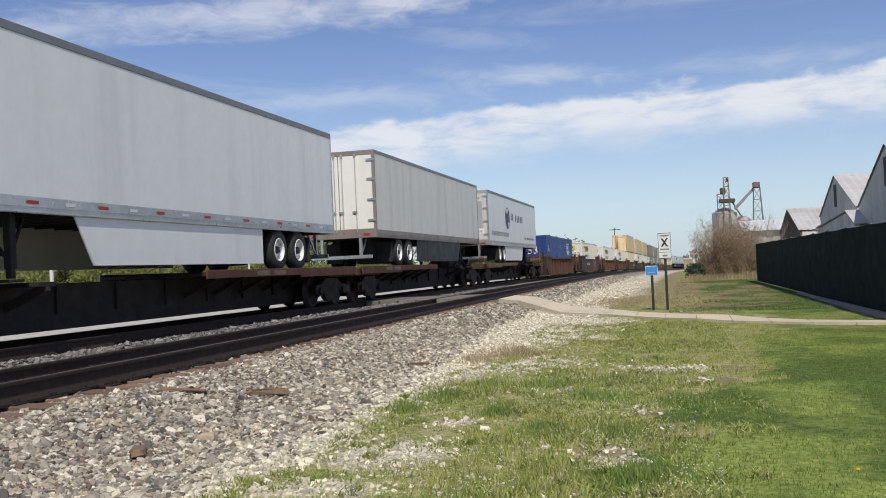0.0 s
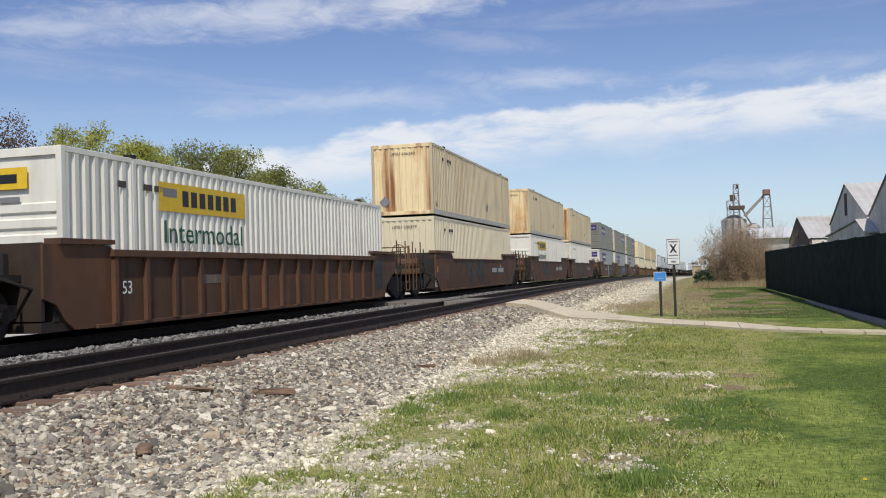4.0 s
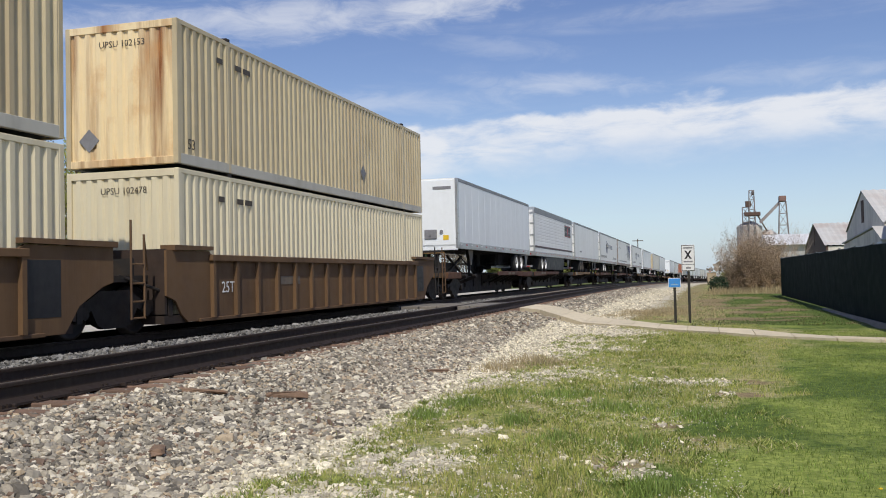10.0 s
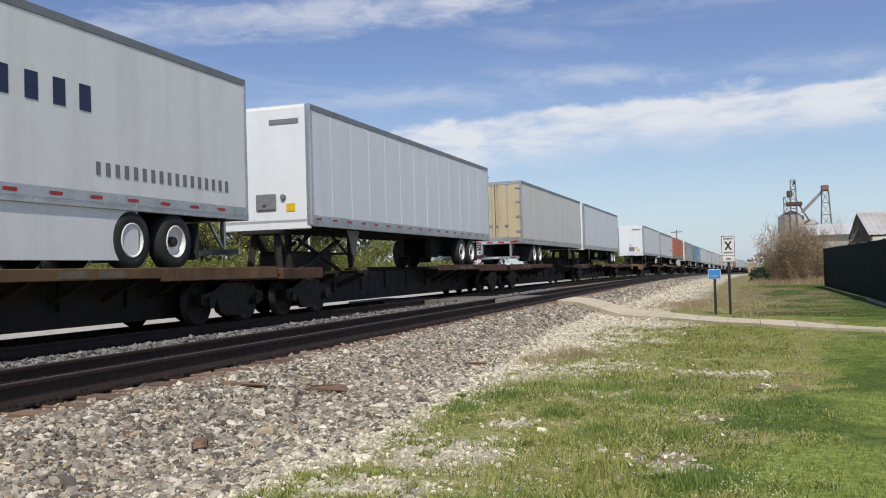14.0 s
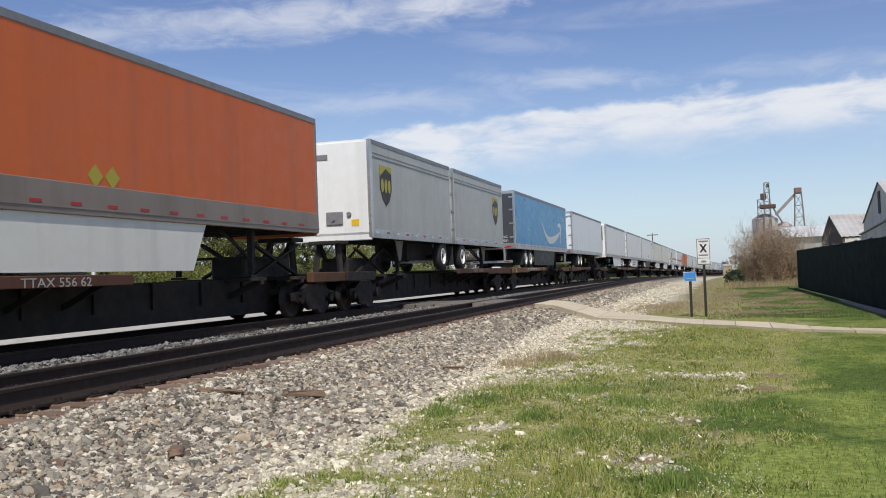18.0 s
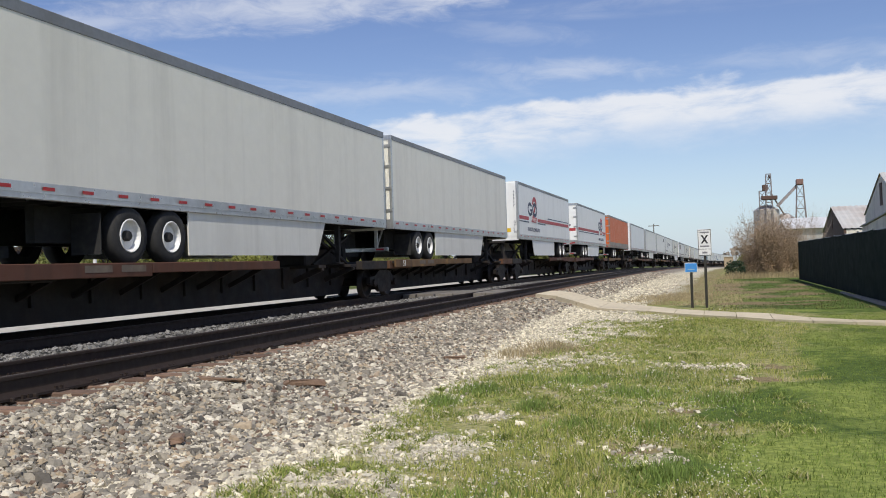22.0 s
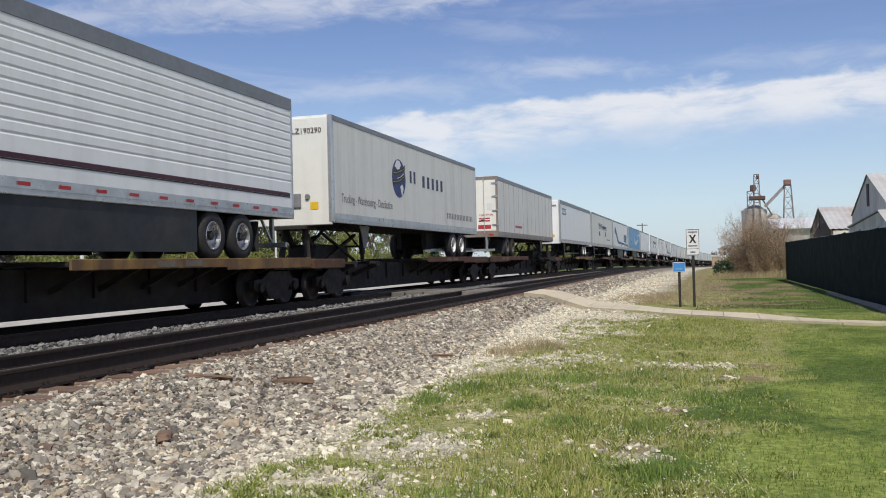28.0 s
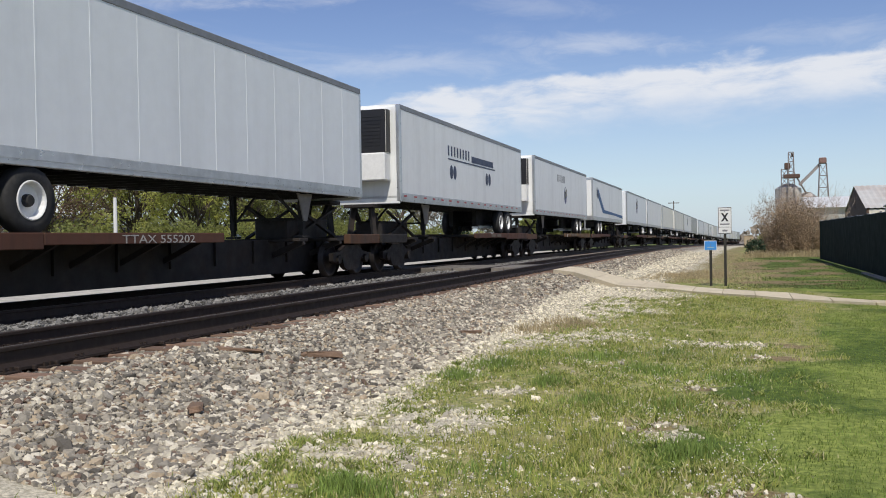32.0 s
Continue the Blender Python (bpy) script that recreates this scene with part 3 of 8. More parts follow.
def wheel_pair(truck, y):
    def fill(bm):
        lathe(bm, [(0.66, 0.12), (0.66, 0.40), (0.69, 0.5), (0.715, 0.5), (0.725, 0.465), (0.81, 0.455), (0.82, 0.40), (0.79, 0.36), (0.77, 0.2), (0.83, 0.14), (0.83, 0.05)], 24)
    me = quick("wheel", M["wheel_steel"], fill, True)
    placed("wheel", me, truck, (0, y, 0.455))
    placed("wheel", me, truck, pose(0, y, 0.455, 0, 0, 180))
    placed("axle", quick("axle", M["truck_steel"], lambda bm: rod(bm, (-0.7, 0, 0), (0.7, 0, 0), 0.085, 10)), truck, (0, y, 0.455))


def bogie(parent, y):
    """A three-piece freight truck with its side frames, bolster, springs and four wheels."""
    def fill(bm):
        for s in (-1, 1):
            x0, x1 = s * 0.93, s * 1.06
            prism(bm, [(-1.2, 0.42), (-1.2, 0.62), (-0.78, 0.66), (-0.42, 0.83), (0.42, 0.83), (0.78, 0.66), (1.2, 0.62), (1.2, 0.42),
                       (0.98, 0.36), (0.66, 0.5), (0.5, 0.24), (0.3, 0.16), (-0.3, 0.16), (-0.5, 0.24), (-0.66, 0.5), (-0.98, 0.36)], x0, x1)
            for q in (-0.9, 0.9):
                rod(bm, (s * 0.85, q, 0.455), (s * 1.12, q, 0.455), 0.115, 10)
        box(bm, -1.04, 1.04, -0.2, 0.2, 0.5, 0.78, 0.02)
        for s in (-1, 1):
            for q in (-0.13, 0, 0.13):
                rod(bm, (s * 1.0, q, 0.22), (s * 1.0, q, 0.5), 0.055, 8)
        box(bm, -0.35, 0.35, -0.35, 0.35, 0.76, 0.86)
    t = placed("truck", quick("truck", M["truck_steel"], fill), parent, (0, y, 0))
    for q in (-0.9, 0.9):
        wheel_pair(t, q)
    return t


def coupler(parent, y, way):
    def fill(bm):
        box(bm, -0.09, 0.09, -0.1, 0.7, 0.72, 0.92, 0.02)
        box(bm, -0.17, 0.17, 0.55, 0.85, 0.68, 0.96, 0.04)
    placed("coupler", quick("coupler", M["truck_steel"], fill), parent, pose(0, y, 0, 0, 0, 0 if way > 0 else 180))


def step_ladder(parent, y, material):
    """The grab irons and steps at a car's corner."""
    def fill(bm):
        for q in (-0.2, 0.2):
            rod(bm, (0, q, 0.3), (0, q, 2.1 if q < 0 else 1.85), 0.022, 6)
        for z in (0.32, 0.62, 0.95, 1.3):
            rod(bm, (0, -0.2, z), (0, 0.2, z), 0.018, 6)
        rod(bm, (0, 0.2, 1.85), (-0.1, 0.45, 1.2), 0.018, 6)
    me = quick("step_ladder" + material.name, material, fill)
    for s in (-1, 1):
        placed("step_ladder", me, parent, (s * 1.28, y, 0))


SPINE_MIX = ["spine_yellow", "spine_rust", "spine_rust"]
CAR_WORDS = {1014.2: ("TTAX 555202", 5.8, 2.15), 649.5: ("TTAX 653071", 7.9, 2.6), 571.8: ("TTAX 556 62", 5.5, 1.6), 611.7: ("TWIN 28-ALL PURPOSE SPINE CAR", 2.5, 3.3)}


def spine_car(u, a, b, load, wheels_first, join_a, join_b, seed, bare=False):
    """One platform of a spine car from a to b. load: where its trailer starts and ends; wheels_first: the trailer's wheels lie at the a end."""
    rnd = random.Random(seed)
    car = thing("spine_car", "sooty black spine car with worn yellow deck edges", "railcar", "cars of the freight train")
    n = b - a
    edge = M[SPINE_MIX[seed % 3]]
    f = (lambda y: y) if not wheels_first else (lambda y: n - y)     # from the nose end
    bm = bmesh.new()
    prism(bm, [(0.15, 0.62), (0.15, 1.0), (n - 0.15, 1.0), (n - 0.15, 0.62), (n - 1.5, 0.62), (n - 1.9, 0.17), (1.9, 0.17), (1.5, 0.62)], -0.36, 0.36)
    for i in range(9):
        y = 2.6 + (n - 5.2) * i / 8
        box(bm, 0.36, 0.42, y - 0.03, y + 0.03, 0.45, 0.98)
        box(bm, -0.42, -0.36, y - 0.03, y + 0.03, 0.45, 0.98)
    part("centre_sill", bm, M["spine_dark"], car)
    # deck under the trailer's wheels
    deck0, deck1 = f(n - 0.35), f(n - 9.6)
    bm = bmesh.new()
    box(bm, -1.28, 1.28, deck0, deck1, 1.03, 1.1)
    for i in range(7):
        y = deck0 + (deck1 - deck0) * (i + 0.5) / 7
        bar(bm, (0.36, y, 0.6), (1.22, y, 1.0), 0.1, 0.08)
        bar(bm, (-0.36, y, 0.6), (-1.22, y, 1.0), 0.1, 0.08)
    part("wheel_deck", bm, M["spine_dark"], car)
    mid = f(n - 4.6)
    for s in (-1, 1):
        for p, q, z0 in ((deck0, mid, 0.9), (mid, deck1, 0.96)):
            bm = bmesh.new()
            box(bm, s * 1.28, s * 1.33, p + 0.01, q, z0, 1.15, 0.012)
            part("deck_edge", bm, edge, car, "worn yellow deck edge" if edge is M["spine_yellow"] else "rusty brown deck edge")
    if bare:
        for s in (-1, 1):
            for p, q, z0, z1 in ((0.6, 7.6, 0.92, 1.06), (8.3, 12.75, 0.96, 1.17), (12.77, 16.8, 0.66, 1.11), (7.3, 8.2, 0.72, 1.1)):
                bm = bmesh.new()
                box(bm, s * 1.33, s * 1.37, p - a, q - a, z0, z1, 0.012)
                part("deck_edge", bm, M["spine_rust" if p < 1 else "deck_gold"], car, "worn yellow deck edge" if p > 1 else "rusty brown deck edge")
        bm = bmesh.new()
        box(bm, -1.3, 1.3, 0.6 - a, 16.8 - a, 1.06, 1.1)
        part("deck", bm, M["spine_dark"], car)
        placed("stencil_plate", patch(rect(0.5, 0.28), M["black"], "stencil_plate"), car, on_side(1.372, 12.95 - a, 0.78))
        placed("stencil", letters("53", 0.26, M["mark_white"]), car, on_side(1.376, 13.0 - a, 0.83), "white stencil on a black plate")
    # arms under the landing gear and the hitch under the trailer's nose
    for y0, wide in ((f(2.9), 1.25), (f(4.9), 1.2)):
        bm = bmesh.new()
        box(bm, -wide, wide, y0 - 0.22, y0 + 0.22, 0.95, 1.03, 0.01)
        bar(bm, (0.36, y0, 0.62), (wide, y0, 0.95), 0.14, 0.1)
        bar(bm, (-0.36, y0, 0.62), (-wide, y0, 0.95), 0.14, 0.1)
        part("cross_arm", bm, M["spine_dark"], car)
    if not bare:
        bm = bmesh.new()
        p, q = f(1.95), f(4.35)
        box(bm, -0.45, 0.45, p, q, 1.0, 1.55, 0.05)
        for w2 in (-0.66, 0.66):
            bar(bm, (w2, p, 1.05), (w2, q, 1.85), 0.07, 0.1)
            bar(bm, (w2, p, 1.85), (w2, q, 1.05), 0.05, 0.1)
        part("support_frame", bm, M["spine_dark"], car, "dark braced frame between the landing gear")
    k = f(1.55)
    bm = bmesh.new()
    for s in (-1, 1):
        bar(bm, (s * 0.42, k - 0.1, 1.0), (s * 0.3, k, 2.0), 0.16, 0.12)
        bar(bm, (s * 0.3, k + (0.9 if not wheels_first else -0.9), 1.0), (s * 0.28, k, 1.95), 0.12, 0.1)
    hitch = part("trailer_hitch", bm, M["spine_dark"], car)
    bm = bmesh.new()
    box(bm, -0.5, 0.5, k - 0.35, k + 0.35, 1.95, 2.06, 0.02)
    part("saddle_plate", bm, M["spine_dark"], hitch)
    bm = bmesh.new()
    box(bm, -0.62, 0.62, k - 0.5, k + 0.5, 1.0, 1.1, 0.02)
    part("base_plate", bm, M["spine_dark"], hitch)
    # end platforms
    for p, joined in ((0.0, join_a), (n, join_b)):
        s = 1 if p == 0 else -1
        bm = bmesh.new()
        box(bm, -1.15, 1.15, p + s * 0.1, p + s * 1.9, 0.92, 1.0, 0.01)
        box(bm, 1.02, 1.22, p + s * 0.1, p + s * 2.2, 0.86, 1.12, 0.02)
        box(bm, -1.22, -1.02, p + s * 0.1, p + s * 2.2, 0.86, 1.12, 0.02)
        part("end_platform", bm, M["spine_dark"] if seed % 2 else M["well_brown"], car)
        if not joined:
            coupler(car, p, -s)
            bogie(car, p + s * 1.75)
    if join_b:
        bogie(car, n)
    if edge is M["spine_yellow"] and seed % 2 == 0:
        placed("stencil", letters("53", 0.28, M["mark_white"]), car, on_side(1.335, min(deck0, deck1) + 0.7, 0.93), "white stencil on the deck edge")
    if u > 1070:
        pass
    elif u in CAR_WORDS:
        text, at, wide = CAR_WORDS[u]
        me = letters(text, 1.0, M["mark_dim"])
        full = max(v.co.x for v in me.vertices)
        placed("lettering", me, car, on_side(1.336, at - a, 0.97) @ Matrix.Diagonal((wide / full, 1, 0.15 / 0.72, 1)), "pale stencilled lettering")
    else:
        for k in range(2):
            placed("stencil_bar", patch(rect(0.7, 0.12), M["spray_faint"], "car_bar"), car, on_side(1.334, min(deck0, deck1) + 2.4 + k * 0.95, 0.99))
    ROLLING.append((car, u + a, 0.0))
    return car


def graffiti(parent, y, z, w, h, seed, x, inks=("spray_faint", "spray_dull", None)):
    """Sprayed shapes made of broad bent strokes, none of them readable. inks: rim, fill, cloud behind."""
    rnd = random.Random(seed)
    count = max(2, int(w / 0.95))
    if inks[2]:
        for i in range(3):
            pts, r0 = [], rnd.uniform(0.35, 0.55)
            for j in range(18):
                a = 2 * math.pi * j / 18
                r = r0 * (1 + rnd.uniform(-0.18, 0.18))
                pts.append((r * 1.25 * math.cos(a), r * math.sin(a) * h))
            bm = bmesh.new()
            prism(bm, pts, -0.001, 0.001, "y")
            part("spray_paint", bm, M[inks[2]], parent, "", on_side(x + 0.002 + 0.0004 * i, y + w * (0.02 + 0.44 * i), z + h * 0.55))
    for i in range(count):
        cw = w / count
        grid = [(cx * cw * 0.36, cz * h * 0.44) for cx in (-1, 0, 1) for cz in (-1, 0, 1)]
        line = rnd.sample(grid, 5)
        line = [(px + rnd.uniform(-0.05, 0.05), pz + rnd.uniform(-0.05, 0.05)) for px, pz in line]
        for layer, (ink, wide) in enumerate(((inks[0], 0.36), (inks[1], 0.26))):
            bm = bmesh.new()
            for k, (p, q) in enumerate(zip(line, line[1:])):
                dx, dz = q[0] - p[0], q[1] - p[1]
                n = math.hypot(dx, dz) or 1
                ux, uz = dx / n, dz / n
                e = wide * 0.45
                half = wide / 2 * (1.25 if k % 2 else 0.85)
                q0, q1 = (p[0] - ux * e, p[1] - uz * e), (q[0] + ux * e, q[1] + uz * e)
                t0 = -0.0006 - 0.0004 * k
                prism(bm, [(q0[0] - uz * half, q0[1] + ux * half), (q0[0] + uz * half * 0.7, q0[1] - ux * half * 0.7), (q1[0] + uz * half, q1[1] - ux * half), (q1[0] - uz * half * 0.8, q1[1] + ux * half * 0.8)], t0, 0.0, "y")
            part("spray_paint", bm, M[ink], parent, "", on_side(x + 0.005 + 0.004 * layer, y + (i + 0.5) * cw, z + h / 2 + rnd.uniform(-0.06, 0.06)))


def well_car(u, style, join_a, join_b, seed, paint_at=None, ends=(1.45, 1.45), patches=(), code=None):
    """A well car round a 16.15 m container that starts at u. style: ribbed or smooth sides."""
    skin = M["well_tan"] if style.endswith("_tan") else M["well_brown"]
    ribbed = style.startswith("ribbed")
    words = "dusty brown well car with ribbed sides" if ribbed else "brown smooth-sided well car with faded paint and graffiti"
    car = thing("well_car", words, "railcar", "cars of the freight train")
    a, b = -ends[0], 16.15 + ends[1]
    hi, lo = (1.58, 1.5) if ribbed else (1.72, 1.5)
    end = 2.6 if ribbed else 4.0
    for s in (-1, 1):
        bm = bmesh.new()
        f0, f1 = -0.55 if ribbed else -0.15, min(b - 0.25, 17.3)
        prism(bm, [(f0, 0.7), (f0, hi), (a + end, hi), (a + end + 0.15, lo), (b - end - 0.15, lo), (b - end, hi), (f1, hi), (f1, 0.98),
                   (f1 - 0.3, 0.9), (f1 - 0.9, 0.6), (f1 - 1.25, 0.17), (f0 + 0.75, 0.17), (f0 + 0.5, 0.34), (f0 + 0.3, 0.6)], s * 1.31, s * 1.36)
        side = part("side_wall", bm, skin, car)
        bm = bmesh.new()
        box(bm, s * 1.30, s * (1.46 if ribbed else 1.40), a + end, b - end, lo - (0.12 if ribbed else 0.05), lo + 0.012, 0.012)
        part("top_chord", bm, skin, car)
        bm = bmesh.new()
        box(bm, s * 1.28, s * 1.40, a + 2.2, b - 2.2, 0.15, 0.22, 0.01)
        part("bottom_chord", bm, skin, car)
        if ribbed:
            rib = quick("rib" + style, skin, lambda bm: prism(bm, [(-0.05, 0.22), (-0.05, 1.38), (0.05, 1.38), (0.05, 0.22)], 0, 0.085))
            for i in range(15 if s > 0 else 8):
                y = a + 2.7 + (b - a - 5.4) * i / (14 if s > 0 else 7)
                placed("rib", rib, car, (1.36, y, 0) if s > 0 else pose(-1.36, y, 0, 0, 0, 180))
    beam = quick("floor_beam", M["spine_dark"], lambda bm: box(bm, -1.3, 1.3, -0.2, 0.2, 0.18, 0.3))
    for i in range(6):
        placed("floor_beam", beam, car, (0, 1.2 + i * 2.75, 0))
    for p, s, joined in ((a, 1, join_a), (b, -1, join_b)):
        bm = bmesh.new()
        box(bm, -0.95, 0.95, p, p + s * 1.3, 0.98, 1.1)
        box(bm, -0.95, 0.95, p + s * 0.5, p + s * 0.62, 1.1, 1.42)
        rod(bm, (0.9, p + s * 0.2, 1.1), (1.2, p + s * 1.1, 0.8), 0.03)
        rod(bm, (0.5, p + s * 0.1, 1.1), (0.5, p + s * 0.6, 1.5), 0.025)
        box(bm, -1.3, 1.3, p + s * 1.2, p + s * 1.34, 0.3, 1.5)
        box(bm, -0.5, 0.5, p - s * (0.1 if joined else 1.6), p + s * 1.3, 0.62, 1.0, 0.02)
        # near-black colour stands in for shade cast by the load before it
        part("end_platform", bm, M["spine_dark"], car)
        bm = bmesh.new()
        at = f0 if s > 0 else 16.3
        box(bm, -1.308, 1.308, at, at + 0.08, 0.35, hi + 0.02)
        box(bm, -1.3, 1.3, at, at + s * 0.85, 0.16, 0.32)
        # bulkhead brown is darkened for the shade between two cars
        part("bulkhead", bm, M["well_shaded"], car)
        for q in (-1, 1):
            bm = bmesh.new()
            g = 1.25 if s > 0 else 0.4
            prism(bm, [(p + s * g, hi), (p + s * g, hi + 0.1), (p + s * (end + 0.1), hi + 0.1), (p + s * (end + 0.1), hi + 0.02)], q * 1.1, q * 1.42)
            part("container_guide", bm, M["well_tan"] if seed % 2 else skin, car)
        if joined:
            if s > 0:
                step_ladder(car, p + 0.25, skin)
            continue
        bm = bmesh.new()
        box(bm, -1.15, 1.15, p - s * 1.75, p - s * 0.02, 0.98, 1.06, 0.01)
        box(bm, -1.2, 1.2, p - s * 1.78, p - s * 1.68, 0.9, 1.2, 0.01)
        for i in range(5):
            box(bm, -1.1, 1.1, p - s * (0.3 + 0.28 * i), p - s * (0.36 + 0.28 * i), 1.06, 1.1)
        part("brake_platform", bm, M["spine_dark"], car)
        for q in (-1, 1):
            bm = bmesh.new()
            box(bm, q * 1.15, q * 1.24, p - s * 1.75, p - s * 0.3, 0.9, 1.1, 0.012)
            part("platform_edge", bm, M["spine_yellow"], car, "worn yellow platform edge")
        bm = bmesh.new()
        rod(bm, (0.3, p - s * 0.25, 1.3), (1.1, p - s * 0.25, 1.3), 0.19, 12)
        part("air_tank", bm, M["well_brown"], car)
        bm = bmesh.new()
        for q in (-1.2, 1.2):
            rod(bm, (q, p - s * 1.72, 1.1), (q, p - s * 1.72, 1.95), 0.02)
        rod(bm, (-1.2, p - s * 1.72, 1.9), (1.2, p - s * 1.72, 1.9), 0.02)
        part("hand_rail", bm, M["spine_yellow"], car)
        coupler(car, p - s * 1.6, -s)
        bogie(car, p - s * 0.55)
        step_ladder(car, p - s * 1.35, M["well_tan"] if ribbed else M["well_brown"])
        step_ladder(car, p - s * 0.35, M["spine_dark"])
        if s > 0:
            bm = bmesh.new()
            lathe(bm, [(-0.02, 0.27), (0.02, 0.27), (0.02, 0.24), (-0.02, 0.24), (-0.02, 0.27)], 20, caps=False)
            rod(bm, (0, 0, -0.5), (0, 0, 0.26), 0.02)
            rod(bm, (0, -0.25, 0), (0, 0.25, 0), 0.014)
            part("brake_wheel", bm, M["spine_yellow"], car, "", pose(0.75, p - 1.6, 1.75, 0, 0, 90))
    if join_b:
        bogie(car, b)
    x = 1.364 if not ribbed else 1.366
    if ribbed:
        if code:
            placed("number_panel", patch(rect(0.98, 0.34), M["graffiti_b"], "rib_panel"), car, on_side(1.446, code[1] - 0.1, 0.77))
            placed("lettering", letters(code[0], 0.3, M["mark_dim"]), car, on_side(1.45, code[1], 0.84), "pale car number on a black panel")
        else:
            placed("number_bar", patch(rect(1.1, 0.2), M["spray_faint"], "car_number"), car, on_side(x, 4.3, 0.85))
    else:
        at = code[1] if code else 10.5
        placed("number_panel", patch(rect(3.2, 0.38), M["graffiti_b"], "number_panel"), car, on_side(x, at, 0.77))
        if code and code[0]:
            me = letters(code[0], 1.0, M["mark_dim"])
            wide = max(v.co.x for v in me.vertices)
            placed("lettering", me, car, on_side(x + 0.004, at + 0.18, 0.84) @ Matrix.Diagonal((2.8 / wide, 1, 0.24 / 0.72, 1)), "pale car number on a black panel")
        else:
            placed("number_bar", patch(rect(1.1, 0.22), M["mark_dim"], "owner_bar"), car, on_side(x + 0.004, at + 0.15, 0.85))
            placed("number_bar", patch(rect(1.35, 0.22), M["mark_dim"], "number_bar_w"), car, on_side(x + 0.004, at + 1.7, 0.85))
        for k, yy in enumerate((0.05, 12.6)):
            placed("reflector", patch(rect(0.16 if not k else 0.42, 0.24 if not k else 0.12), M["reflector_gold"], "gold%d" % (not k)), car, on_side(x + 0.002, yy, 0.95 if not k else 1.12))
    if not ribbed:
        placed("stencil_panel", patch(rect(0.62, 0.62), M["well_tan"], "stencil_panel"), car, on_side(x, 1.3, 0.62))
        placed("stencil", letters("53", 0.5, M["black"]), car, on_side(x + 0.004, 1.33, 0.75), "black stencil on a tan panel")
    else:
        placed("stencil", letters("25T" if seed % 2 else "53", 0.34, M["mark_white"]), car, on_side(x, 1.5, 0.72), "white stencil")
        bm = bmesh.new()
        prism(bm, rect(0.75, 0.9), -0.0015, 0.0015, "y")
        part("data_panel", bm, M["black"], car, "black panel for stencilled data", on_side(x - 0.002, 15.2, 0.45))
    for y, w, inks in paint_at or ():
        graffiti(car, y, 0.32, w, 1.05, seed + int(y), x, inks)
    for y, w, z, h, ink in patches:
        placed("repaint", patch(rect(w, h), M[ink], "repaint%.1f%s" % (w, ink)), car, on_side(x - 0.001, y, z), "patch of fresher paint")
    ROLLING.append((car, u, 0.0))
    return car


BOX_L, BOX_W, BOX_H = 16.15, 2.59, 2.89


def corrugated(bm, y0, y1, z0, z1, x, depth, pitch, s):
    """A wall of trapezoid corrugations that run upright, in the plane x."""
    n = max(1, round((y1 - y0) / pitch))
    p = (y1 - y0) / n
    line = []
    for i in range(n):
        y = y0 + i * p
        line += [(y, 0), (y + p * 0.3, 0), (y + p * 0.42, depth), (y + p * 0.78, depth), (y + p * 0.92, 0)]
    line.append((y1, 0))
    lowv = [bm.verts.new((x - s * d, y, z0)) for y, d in line]
    top = [bm.verts.new((x - s * d, y, z1)) for y, d in line]
    for i in range(len(line) - 1):
        bm.faces.new((lowv[i], lowv[i + 1], top[i + 1], top[i]))


def sheet(bm, pairs):
    """A folded sheet through pairs of points."""
    rows = [(bm.verts.new(a), bm.verts.new(b)) for a, b in pairs]
    for (a, b), (d, e) in zip(rows, rows[1:]):
        bm.faces.new((a, b, e, d))


